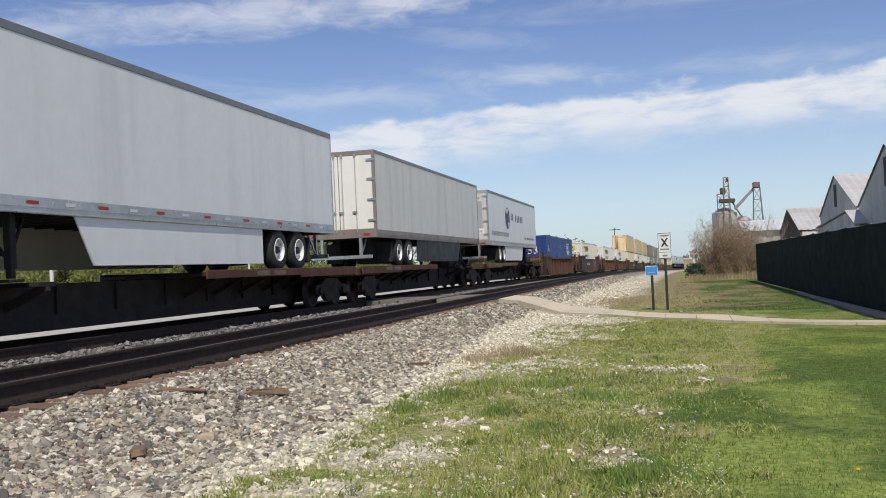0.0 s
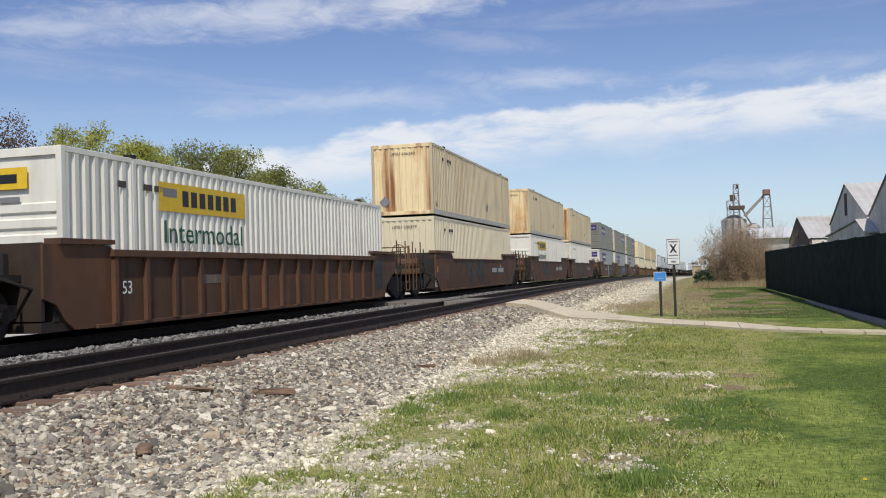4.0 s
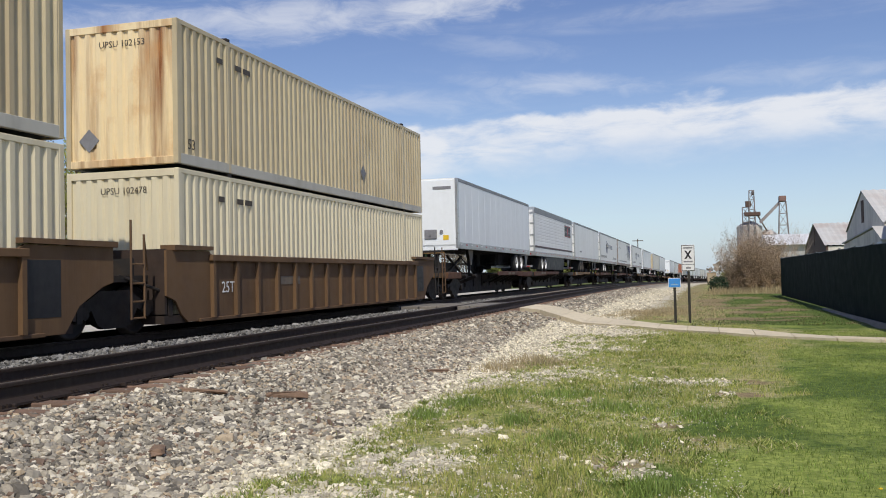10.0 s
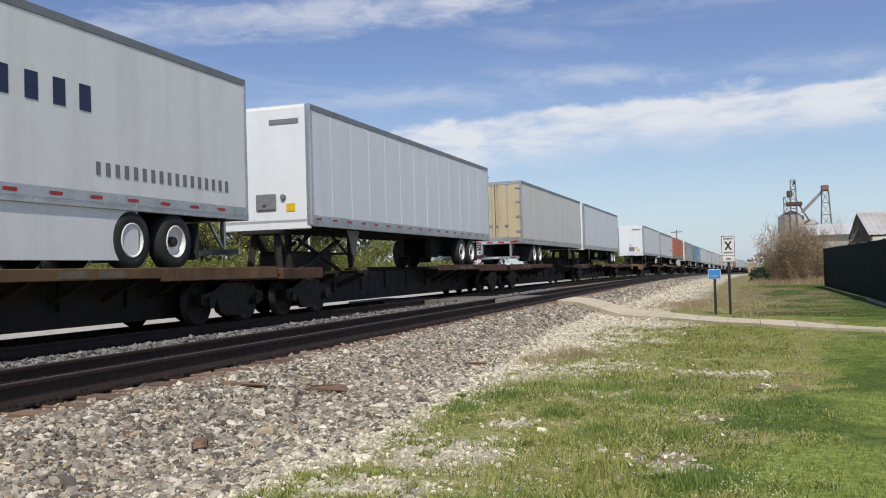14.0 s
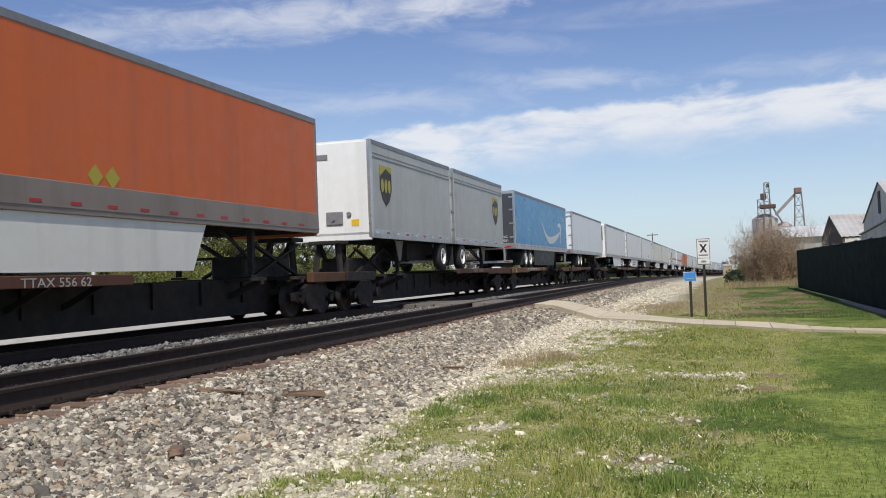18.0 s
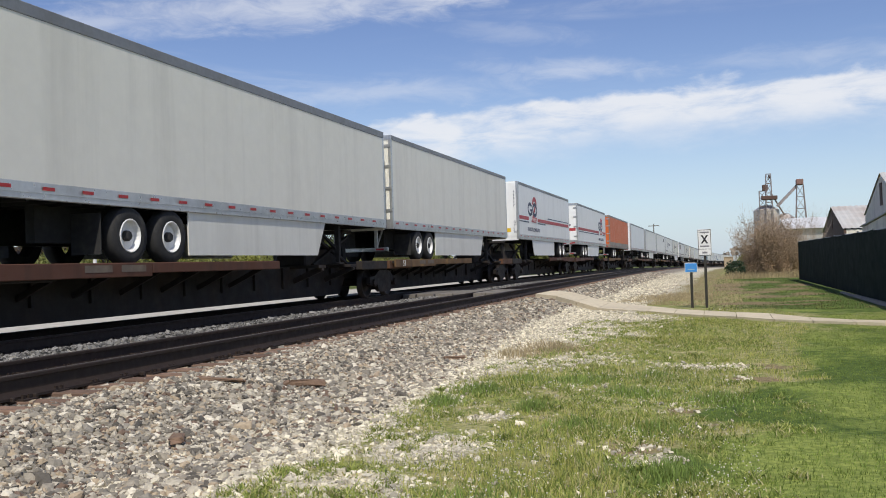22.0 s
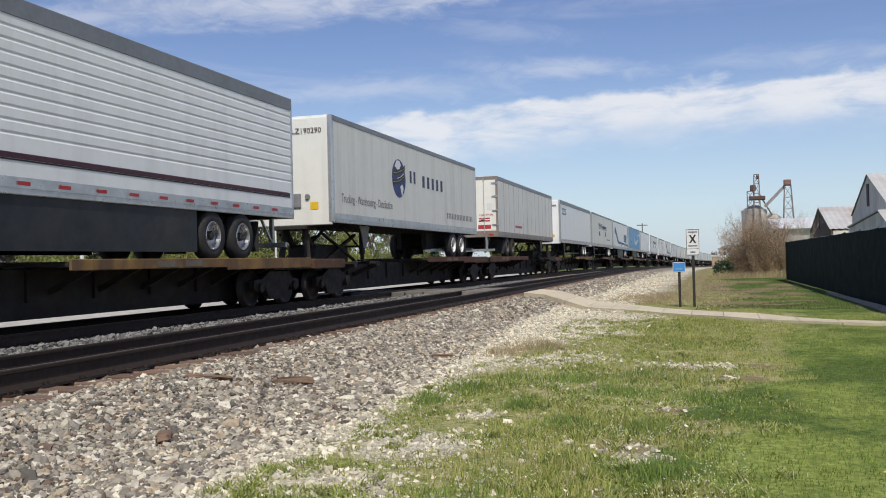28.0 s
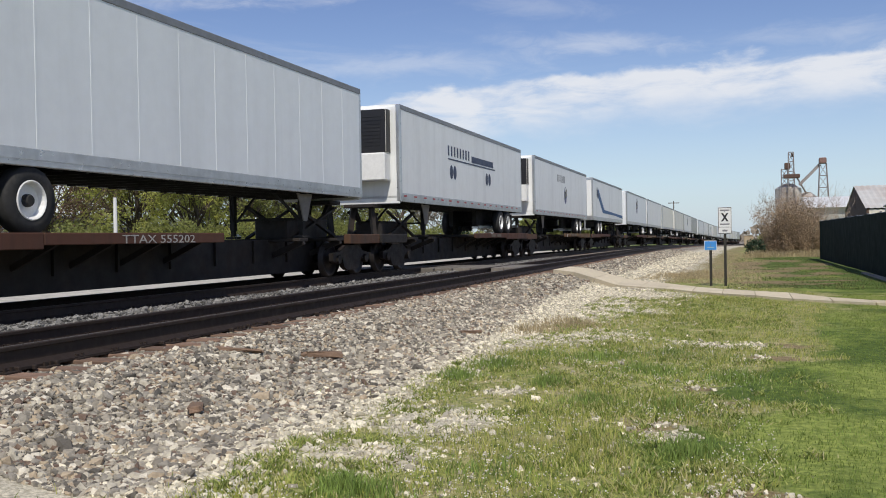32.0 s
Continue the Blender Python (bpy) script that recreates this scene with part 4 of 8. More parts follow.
def container(u, z, skin, end_skin, words, seed, decals=(), ribs="v", doors=False):
    """A 53-foot steel box: corrugated sides, rails, posts, ribbed or plain end."""
    ob = thing("container", words, "container", "containers on the train")
    L, w, h = BOX_L, BOX_W / 2, BOX_H
    sides = M[skin]
    for s in (-1, 1):
        me = quick("side%s%d" % (skin, s), sides, lambda bm: corrugated(bm, 0.12, L - 0.12, 0.2, h - 0.1, s * (w - 0.004), 0.036, 0.265, s))
        placed("side_panel", me, ob)
        me = quick("rails%s%d" % (skin, s), sides, lambda bm: box(bm, s * (w - 0.07), s * w, 0.1, L - 0.1, h - 0.1, h, 0.008))
        placed("top_rail", me, ob)
        base = M["rail_pale"] if skin in ("tan", "ivory", "box_white") else sides
        me = quick("base_rail%s%d" % (base.name, s), base, lambda bm: box(bm, s * (w - 0.09), s * w, 0.1, L - 0.1, 0.0, 0.21, 0.008))
        placed("base_rail", me, ob)
        for y in (0, 2.0, L - 2.12, L - 0.12):
            me = quick("post%s%d" % (skin, s), sides, lambda bm: box(bm, s * (w - 0.11), s * (w + 0.003), 0, 0.12, 0, h, 0.01))
            placed("corner_post" if y in (0, L - 0.12) else "lifting_post", me, ob, (0, y, 0))
        cast = quick("casting", M["truck_steel"], lambda bm: box(bm, -0.09, 0.09, -0.08, 0.08, -0.07, 0.05, 0.012))
        for y in (2.05, L - 2.05):
            placed("corner_casting", cast, ob, (s * (w - 0.09), y, h + 0.02))
    placed("roof", quick("boxroof" + skin, sides, lambda bm: box(bm, -w + 0.02, w - 0.02, 0.02, L - 0.02, h - 0.06, h - 0.02)), ob)
    placed("floor_frame", quick("boxfloor", M["under"], lambda bm: box(bm, -w + 0.1, w - 0.1, 0.02, L - 0.02, 0.02, 0.14)), ob)
    for far in (0, 1):
        at = (0, 0, 0) if not far else pose(0, L, 0, 0, 0, 180)
        if doors and not far:
            for s in (-1, 1):
                def leaf(bm, s=s):
                    box(bm, s * 0.01, s * (w - 0.1), 0.02, 0.06, 0.14, h - 0.12, 0.01)
                    for i in range(5):
                        z0 = 0.3 + i * 0.5
                        box(bm, s * 0.1, s * (w - 0.2), 0.0, 0.03, z0, z0 + 0.3, 0.012)
                door = placed("door", quick("leaf%s%d" % (end_skin, s), M[end_skin], leaf), ob)
                lock = quick("lock_rod", M["alu"], lambda bm: (rod(bm, (0, -0.02, 0.1), (0, -0.02, h - 0.1), 0.02, 8), box(bm, -0.05, 0.05, -0.03, 0.01, 0.1, 0.16), box(bm, -0.16, 0.02, -0.04, -0.01, 0.95, 1.0)))
                for x in (0.28, 0.85):
                    placed("lock_rod", lock, door, (s * x, 0, 0))
            continue
        if ribs == "h":
            def fill(bm):
                line = [(0.13, 0.05)]
                for i in range(7):
                    z0 = 0.22 + i * 0.26
                    line += [(z0, 0.05), (z0 + 0.03, 0.01), (z0 + 0.16, 0.01), (z0 + 0.19, 0.05)]
                line.append((h - 0.14, 0.05))
                sheet(bm, [((-w + 0.1, d, z), (w - 0.1, d, z)) for z, d in line])
        else:
            def fill(bm):
                line = [(-w + 0.1, 0.05)]
                for i in range(9):
                    x0 = -w + 0.18 + i * 0.252
                    line += [(x0, 0.05), (x0 + 0.035, 0.012), (x0 + 0.14, 0.012), (x0 + 0.175, 0.05)]
                line.append((w - 0.1, 0.05))
                sheet(bm, [((x, d, 0.13), (x, d, h - 0.14)) for x, d in line])
        placed("end_wall", quick("end%s%s" % (end_skin, ribs), M[end_skin], fill), ob, at)
        beam = quick("endbeam" + end_skin, M[end_skin], lambda bm: box(bm, -w + 0.1, w - 0.1, 0.0, 0.1, 0, 0.15, 0.008))
        base = at if far else pose(0, 0, 0)
        placed("end_beam", beam, ob, base)
        placed("end_beam", beam, ob, base @ pose(0, 0, h - 0.155))
    for name, mesh, m, label in decals:
        placed(name, mesh, ob, m, label)
    ROLLING.append((ob, u, z))
    return ob


def tyre_wheel(parent, x, y, steel, paint_of=None):
    """A pair of tyres on a rim; the rim shows on the outer side."""
    def rubber(bm):
        lathe(bm, [(-0.28, 0.3), (-0.28, 0.46), (-0.25, 0.5), (-0.2, 0.512), (-0.05, 0.512), (0.0, 0.49), (0.02, 0.36), (0.0, 0.29)], 26, caps=False)
    def disc(bm):
        lathe(bm, [(-0.1, 0.3), (0.01, 0.3), (0.02, 0.285), (0.004, 0.268), (-0.11, 0.245), (-0.13, 0.22), (-0.13, 0.06)], 24)
        for i in range(10):
            a = 2 * math.pi * i / 10
            rod(bm, (-0.135, 0.15 * math.cos(a), 0.15 * math.sin(a)), (-0.105, 0.15 * math.cos(a), 0.15 * math.sin(a)), 0.016, 6)
    def hub(bm):
        lathe(bm, [(-0.13, 0.1), (-0.04, 0.095), (-0.01, 0.075), (-0.005, 0.02)], 14)
    at = (x, y, 1.625) if x > 0 else pose(x, y, 1.625, 0, 0, 180)
    t = placed("tyre", quick("tyre", M["tyre"], rubber, True), parent, at)
    if x > 0:
        coat = paint_of or ("rim_steel" if steel else "rim")
        placed("rim", quick("dish" + coat, M[coat], disc), t)["label"] = "dished steel rim"
        placed("hub", quick("hub", M["tyre"], hub), t)


def trailer(u, L, nose_first, skin, words, seed, decals=(), front=None, rear=None, look_of="smooth", skirt=None, reefer=False,
            rail="alu", marks=True, steel=False, gear=True, name="semi_trailer", plain=False, axles=2, rail_h=0.27, axle_at=3.2, top_h=0.15, seam=None, rim=None):
    """A van trailer from u to u + L. look_of: smooth, panels (upright seams) or lines (lengthwise ribs)."""
    ob = thing(name, words, "trailer", "trailers on the train")
    f = (lambda y: y) if nose_first else (lambda y: L - y)
    w, z0, z1 = 1.295, 2.12, 5.1
    S, E, R, B = M[skin], M[front or skin], M[rear or skin], M[rail]
    for s in (-1, 1):
        def wall(bm, s=s):
            if look_of == "lines":
                line, z, k = [], z0 + 0.75, 0
                while z < z1 - 0.25:
                    line += [(z, 0), (z + 0.13, 0), (z + 0.155, 0.011), (z + 0.17, 0.011)]
                    z += 0.2
                line = [(z0 + 0.26, 0)] + line + [(z1 - 0.12, 0)]
                a = [bm.verts.new((s * (w - d), f(0.05), z)) for z, d in line]
                b = [bm.verts.new((s * (w - d), f(L - 0.05), z)) for z, d in line]
                for i in range(len(line) - 1):
                    bm.faces.new((a[i], a[i + 1], b[i + 1], b[i]))
                return
            box(bm, s * (w - 0.05), s * w, f(0.04), f(L - 0.04), z0 + 0.22, z1 - 0.1)
        key = "wall%s%s%d%d%.1f" % (skin, look_of, s, nose_first, L)
        placed("side_wall", quick(key, S, wall), ob)
        gap = {"panels": 1.22, "smooth": 99, "lines": 99}[look_of]
        y = gap
        while s > 0 and y < L - 0.4 and not plain:
            placed("seam", quick("seam%s%s%s" % (skin, look_of, seam), M[seam] if seam else S, lambda bm: box(bm, 0, 0.004, -0.022, 0.022, z0 + 0.25, z1 - 0.16)), ob, (w, f(y), 0))
            y += gap
        placed("top_rail", quick("toprail%d%.1f%.2f" % (s, L, top_h), M["top_rail"], lambda bm: box(bm, s * (w - 0.06), s * (w + 0.012), 0.02, L - 0.02, z1 - top_h, z1, 0.012)), ob)
        placed("bottom_rail", quick("botrail%s%d%.1f%.2f" % (rail, s, L, rail_h), B, lambda bm: (box(bm, s * (w - 0.06), s * (w + 0.014), 0.03, L - 0.03, z0, z0 + rail_h, 0.012), box(bm, s * (w + 0.01), s * (w + 0.026), 0.03, L - 0.03, z0 + 0.1, z0 + 0.14))), ob)
    placed("roof", quick("roof%.1f" % L, M["white"], lambda bm: box(bm, -w + 0.05, w - 0.05, 0.03, L - 0.03, z1 - 0.05, z1 + 0.012)), ob)
    def under(bm):
        box(bm, -w + 0.07, w - 0.07, 0.06, L - 0.06, z0 + 0.06, z0 + 0.16)
        for i in range(int(L / 0.6)):
            box(bm, -w + 0.08, w - 0.08, 0.3 + i * 0.6, 0.36 + i * 0.6, z0 - 0.02, z0 + 0.06)
    placed("floor_frame", quick("floor%.1f" % L, M["under"], under), ob)
    # nose
    flip = pose(0, 0, 0) if nose_first else pose(0, L, 0, 0, 0, 180)
    def nose(bm):
        box(bm, -w + 0.12, w - 0.12, 0.0, 0.06, z0 + 0.1, z1 - 0.05, 0.012)
        box(bm, -w + 0.05, w - 0.05, 0.0, 0.1, z0 - 0.06, z0 + 0.2, 0.02)
    placed("front_wall", quick("nose" + (front or skin), E, nose), ob, flip)
    for s in (-1, 1):
        placed("corner_post", quick("npost%s%d" % (rail, s), B, lambda bm: box(bm, s * (w - 0.15), s * (w + 0.008), -0.012, 0.16, z0, z1 + 0.005, 0.035)), ob, flip)
    if reefer:
        def unit(bm):
            box(bm, -0.98, 0.98, -0.52, 0.0, 2.75, 3.6, 0.04)
            box(bm, -0.98, 0.98, -0.36, 0.0, 3.6, 4.95, 0.05)
        u_ob = placed("cooling_unit", quick("cooling_unit", M["mark_white"], unit), ob, flip)
        def grille(bm):
            box(bm, -0.965, 0.965, -0.378, -0.35, 3.62, 4.93, 0.02)
            for i in range(9):
                box(bm, -0.82, 0.82, -0.39, -0.36, 3.82 + i * 0.11, 3.87 + i * 0.11)
            box(bm, 0.978, 0.99, -0.345, -0.02, 3.62, 4.93)
            box(bm, -0.99, -0.978, -0.345, -0.02, 3.62, 4.93)
        placed("grille", quick("grille", M["black"], grille), u_ob, None, "black louvred grille")
    else:
        placed("cable_box", quick("cable_box", M["ink_grey"], lambda bm: (box(bm, -0.2, 0.35, -0.05, 0.0, 2.55, 2.95, 0.02), rod(bm, (0.55, -0.06, 2.86), (0.55, 0, 2.86), 0.07, 10), rod(bm, (0.05, -0.09, 2.72), (0.05, -0.04, 2.72), 0.05, 8))), ob, flip)
        placed("placard", quick("placard", M["mark_yellow"], lambda bm: box(bm, 0.62, 0.86, -0.012, 0.0, 2.5, 2.7)), ob, flip)
    # doors at the rear
    back = pose(0, L, 0, 0, 0, 180) if nose_first else pose(0, 0, 0)
    for s in (-1, 1):
        door = placed("door", quick("tdoor%s%d" % (rear or skin, s), R, lambda bm: box(bm, s * 0.012, s * (w - 0.09), 0.0, 0.06, z0 + 0.3, z1 - 0.16, 0.012)), ob, back)
        for x in () if plain else (0.14, 0.62):
            placed("lock_rod", quick("trod", M["alu"], lambda bm: (rod(bm, (0, -0.03, z0 + 0.2), (0, -0.03, z1 - 0.1), 0.018, 8), box(bm, -0.14, 0.03, -0.05, -0.02, z0 + 0.85, z0 + 0.92), box(bm, -0.04, 0.04, -0.05, 0.0, z1 - 0.2, z1 - 0.12))), door, (s * x, 0, 0))
        for z in () if plain or nose_first else (2.7, 3.4, 4.1, 4.75):
            placed("hinge", quick("hinge%d" % s, M["alu"], lambda bm: box(bm, s * (w - 0.28), s * (w + 0.01), -0.03, 0.01, -0.04, 0.05, 0.008)), door, (0, 0, z))
        placed("rear_post", quick("rpost%s%d" % (rail, s), B, lambda bm: box(bm, s * (w - 0.09), s * (w + 0.01), -0.005, 0.1, z0, z1, 0.01)), ob, back)
        if plain:
            continue
        placed("mud_flap", quick("mud_flap", M["tyre"], lambda bm: box(bm, -0.3, 0.3, 0, 0.012, 1.3, 2.0)), ob, (s * 0.95, f(L - axle_at + 1.4), 0))
        placed("tail_lamp", quick("tail_lamp", M["red"], lambda bm: box(bm, -0.12, 0.12, -0.02, 0.0, 2.2, 2.27)), ob, back @ pose(s * 0.95, 0, 0))
    placed("rear_header", quick("rear_header" + rail, B, lambda bm: box(bm, -w + 0.08, w - 0.08, -0.008, 0.1, z1 - 0.17, z1, 0.01)), ob, back)
    placed("rear_sill", quick("rear_sill" + rail, B, lambda bm: box(bm, -w + 0.08, w - 0.08, -0.008, 0.1, z0, z0 + 0.3, 0.01)), ob, back)
    if not nose_first and marks and not plain:
        for i in range(7):
            strip = quick("strip%d" % (i % 2), M["refl_white" if i % 2 else "red"], lambda bm: box(bm, 0, 0.26, -0.006, 0, 0, 0.055))
            placed("reflector", strip, ob, back @ pose(-0.98 + i * 0.28, -0.009, z0 + 0.06))
            if i % 3 == 0:
                placed("reflector", strip, ob, back @ pose(-0.98 + i * 0.28, -0.001, 1.455))
    def guard(bm):
        box(bm, -1.1, 1.1, 0.0, 0.08, 1.42, 1.54, 0.01)
        for x in (-0.7, 0.7):
            box(bm, x - 0.05, x + 0.05, 0.0, 0.08, 1.5, z0, 0.005)
            bar(bm, (x, 0.06, 1.55), (x, 0.6, z0), 0.05, 0.05)
    placed("bumper_guard", quick("guard", M["alu"], guard), ob, back)
    # running gear
    def bogies(bm):
        box(bm, -0.6, -0.42, -2.2, 1.7, 1.5, z0)
        box(bm, 0.42, 0.6, -2.2, 1.7, 1.5, z0)
        for y in (-0.63, 0.63) if axles == 2 else (0,):
            rod(bm, (-1.0, y, 1.625), (1.0, y, 1.625), 0.07, 8)
            for s in (-1, 1):
                bar(bm, (s * 0.48, y, 1.63), (s * 0.48, y - 0.5, 1.95), 0.1, 0.08)
    axle = f(L - axle_at)
    placed("suspension", quick("suspension%d" % axles, M["under"], bogies), ob, (0, axle, 0))
    for q in (-0.63, 0.63) if axles == 2 else (0,):
        for x in (1.27, -1.27):
            tyre_wheel(ob, x, axle + q, steel, rim)
    if gear:
        def legs(bm):
            for s in (-1, 1):
                box(bm, s * 0.88, s * 1.02, -0.07, 0.07, 1.25, z0, 0.01)
                box(bm, s * 0.90, s * 1.0, -0.05, 0.05, 1.1, 1.3)
                box(bm, s * 0.82, s * 1.08, -0.16, 0.16, 1.04, 1.09, 0.01)
                bar(bm, (s * 0.95, 0, 1.45), (s * 0.6, 0.75, z0), 0.06, 0.04)
                bar(bm, (s * 0.95, 0, 1.35), (s * 0.3, -0.02, z0), 0.05, 0.04)
            bar(bm, (-0.95, 0, 1.5), (0.95, 0, 1.5), 0.06, 0.06)
        placed("landing_gear", quick("legs", M["under"], legs), ob, pose(0, f(3.0), 0, 0, 0, 0 if nose_first else 180))
        if not plain and not skirt:
            placed("leg_bracket", quick("leg_bracket", M["kerb"], lambda bm: prism(bm, [(-0.42, z0), (0.42, z0), (0.3, 1.95), (0.09, 1.45), (-0.09, 1.45), (-0.3, 1.95)], 1.03, 1.06)), ob, (0, f(3.0), 0), "grey steel bracket on the landing leg")
    if skirt:
        a0, a1 = f(skirt[1]), f(skirt[2])
        lo_z = skirt[3] if len(skirt) > 3 else 1.28
        for s in (-1, 1):
            bm = bmesh.new()
            k = 0.5 if a1 > a0 else -0.5
            prism(bm, [(a0, z0), (a0 + k, lo_z), (a1, lo_z), (a1, z0)], s * 1.235, s * 1.265)
            part("side_skirt", bm, M[skirt[0]], ob, "panel skirt under the trailer")
    if marks:
        for i in range(int(L / 0.92)):
            y = 0.35 + i * 0.92
            placed("reflector", quick("refl%d" % (i % 2 if marks == 2 else 1), M["red"] if (i % 2 or marks != 2) else M["refl_white"], lambda bm: box(bm, 0, 0.004, -0.13, 0.13, 0, 0.055)), ob, (w + 0.0265, y, z0 + 0.15))
    for dname, me, m, label in decals:
        placed(dname, me, ob, m, label)
    ROLLING.append((ob, u, 0.0))
    return ob

# ---- the train's loads, in order: what has come past the camera lies at small places along the train ----
SIDE = 1.302
M["mark_pale_white"] = mat("white vinyl", (0.68, 0.7, 0.68), 0.45, 0, 8, 0.05)
M["maroon"] = mat("dark maroon stripe", (0.06, 0.012, 0.02), 0.5, 0, 8, 0.15)


def bars(name, y, z, w, h, ink, label="", x=SIDE):
    return (name, patch(rect(w, h), M[ink], "bar%.2f %.2f %s" % (w, h, ink)), on_side(x, y, z), label)


def end_bars(name, x, z, w, h, ink, label="", y=-0.016):
    return (name, patch(rect(w, h), M[ink], "bar%.2f %.2f %s" % (w, h, ink)), pose(x, y, z), label)


def words_on(text, y, z, size, ink, label="", x=SIDE):
    return ("lettering", letters(text, size, M[ink]), on_side(x, y, z), label or "lettering on the wall")


def end_words(text, x, z, size, ink, y=-0.016):
    return ("lettering", letters(text, size, M[ink]), pose(x, y, z), "lettering on the end")


def upright(text, x, z, step):
    """Letters set one below another on the end."""
    return [end_words(c, x, z - i * step, 0.18, "ink", -0.02) for i, c in enumerate(text)]


def words_fit(text, y, z, w, h, ink, label="", x=SIDE):
    """Lettering stretched to a width and a cap height."""
    me = letters(text, 1.0, M[ink])
    wide = max(v.co.x for v in me.vertices)
    return ("lettering", me, on_side(x, y, z) @ Matrix.Diagonal((w / wide, 1, h / 0.72, 1)), label or "lettering on the wall")


def crest(y, z, w, h):
    """The globe emblem and the bars that stand for a firm's name."""
    land = [(0.2, 0.8), (0.34, 0.96), (0.55, 0.97), (0.66, 0.86), (0.56, 0.78), (0.62, 0.7), (0.44, 0.66), (0.34, 0.74)]
    gleam = [(0.36, 0.5), (0.6, 0.55), (0.86, 0.66), (0.8, 0.56), (0.62, 0.47), (0.46, 0.45)]
    south = [(0.58, 0.3), (0.74, 0.36), (0.82, 0.26), (0.76, 0.12), (0.7, 0.03), (0.64, 0.14)]

    def strap(lift, sag):
        n = 10
        low = [(0.04 + 0.92 * i / n, lift + sag * ((i / n) ** 2) + 0.02) for i in range(n + 1)]
        return low + [(px, pz + 0.13) for px, pz in reversed(low)]

    def sized(pts):
        return [(px * w, pz * h) for px, pz in pts]
    d = [("emblem", patch(oval(w, h, 28), M["globe_blue"], "emblem%.2f" % w), on_side(SIDE, y, z), "dark blue globe emblem"),
         ("emblem", patch(sized(land), M["mark_white"], "land%.2f" % w), on_side(SIDE + 0.004, y, z), ""),
         ("emblem", patch(sized(gleam), M["mark_white"], "gleam%.2f" % w), on_side(SIDE + 0.004, y, z), ""),
         ("emblem", patch(sized(south), M["mark_white"], "south%.2f" % w), on_side(SIDE + 0.004, y, z), "")]
    for k, (lift, sag) in enumerate(((0.54, 0.2), (0.3, 0.24))):
        d.append(("emblem", patch(sized(strap(lift, sag)), M["black"], "strap%d%.2f" % (k, w)), on_side(SIDE + 0.008, y, z), "black strap with a yellow line"))
        line = [(px, pz + (0.059 if j < 11 else -0.059)) for j, (px, pz) in enumerate(strap(lift, sag))]
        d.append(("emblem", patch(sized(line), M["shield_gold"], "strapline%d%.2f" % (k, w)), on_side(SIDE + 0.011, y, z), ""))
    return d


def name_bars(y, z, w, h, ink="ink", n=7):
    """A firm's name as plain bars, one for each letter."""
    out, step = [], w / n
    for i in range(n):
        out.append(bars("name_bar", y + i * step, z, step * 0.46, h, ink))
    return out


def multi_word(w, h):
    def make():
        me = letters("MultiModal", 1.0, M["mark_pale_white"]).copy()
        wide = max(v.co.x for v in me.vertices)
        me.transform(Matrix.Diagonal((w / wide, 1, h / 0.72, 1)))
        return me
    return kept(("multi", w, h), make)


def purple_panel(y, z, w, h, side=True):
    at = on_side if side else (lambda x, yy, zz: pose(yy, -0.016, zz))
    x = BOX_W / 2 + 0.004
    d = [("logo_panel", patch(rect(w, h), M["purple"], "purple%.2f %.2f" % (w, h)), at(x, y, z), "purple panel with plain bars for a name"),
         ("name_bar", patch(rect(w * 0.2, h * 0.36), M["mark_white"], "pw%.2f %.2f" % (w, h)), at(x + 0.004, y + w * 0.08, z + h * 0.3), ""),
         ("name_bar", patch(rect(w * 0.1, h * 0.36), M["mark_red"], "pr%.2f %.2f" % (w, h)), at(x + 0.004, y + w * 0.285, z + h * 0.3), ""),
         ("lettering", multi_word(w * 0.5, h * 0.3), at(x + 0.004, y + w * 0.44, z + h * 0.32), "white lettering")]
    if not side:
        d = [(n, me, pose(0, -0.004 * (k > 0), 0) @ m, l) for k, (n, me, m, l) in enumerate(d)]
    return d


BX = BOX_W / 2 + 0.004


def yellow_panel(y, z, w, h):
    return [bars("logo_panel", y, z, w, h, "mark_yellow", "yellow panel with plain bars for a name", BX),
            *[bars("name_bar", y + w * (0.24 + 0.095 * i), z + h * 0.22, w * 0.065, h * 0.56, "black", "", BX + 0.004) for i in range(7)],
            bars("name_bar", y + w * 0.04, z + h * 0.5, w * 0.14, h * 0.3, "ink_grey", "", BX + 0.004),
            words_fit("Intermodal", y + 0.12, z - 0.62, 3.27, 0.46, "mark_green", "dark green lettering", BX)]


def id_bars(y):
    return [bars("code_bar", y + 1.55, 2.32, 0.24, 0.12, "ink_soft", "", BX), bars("code_bar", y + 2.35, 2.32, 0.28, 0.12, "ink_soft", "", BX), bars("code_bar", y + 2.7, 2.32, 0.34, 0.12, "ink_soft", "", BX)]


def yellow_end():
    return [end_bars("logo_panel", -0.55, 2.2, 1.2, 0.36, "mark_yellow", "yellow panel"), end_bars("name_bar", -0.3, 2.3, 0.75, 0.15, "black", "", -0.021),
            end_bars("name_bar", -0.4, 1.98, 0.9, 0.09, "ink_grey")]


def diamond(y, z, s, ink, x=BX):
    return ("placard", patch([(0, -s), (s, 0), (0, s), (-s, 0)], M[ink], "diamond%.2f%s" % (s, ink)), on_side(x, y, z), "diamond placard")


def end_diamond(x, z, s, ink):
    return ("placard", patch([(0, -s), (s, 0), (0, s), (-s, 0)], M[ink], "diamond%.2f%s" % (s, ink)), pose(x, 0.006, z), "diamond placard")


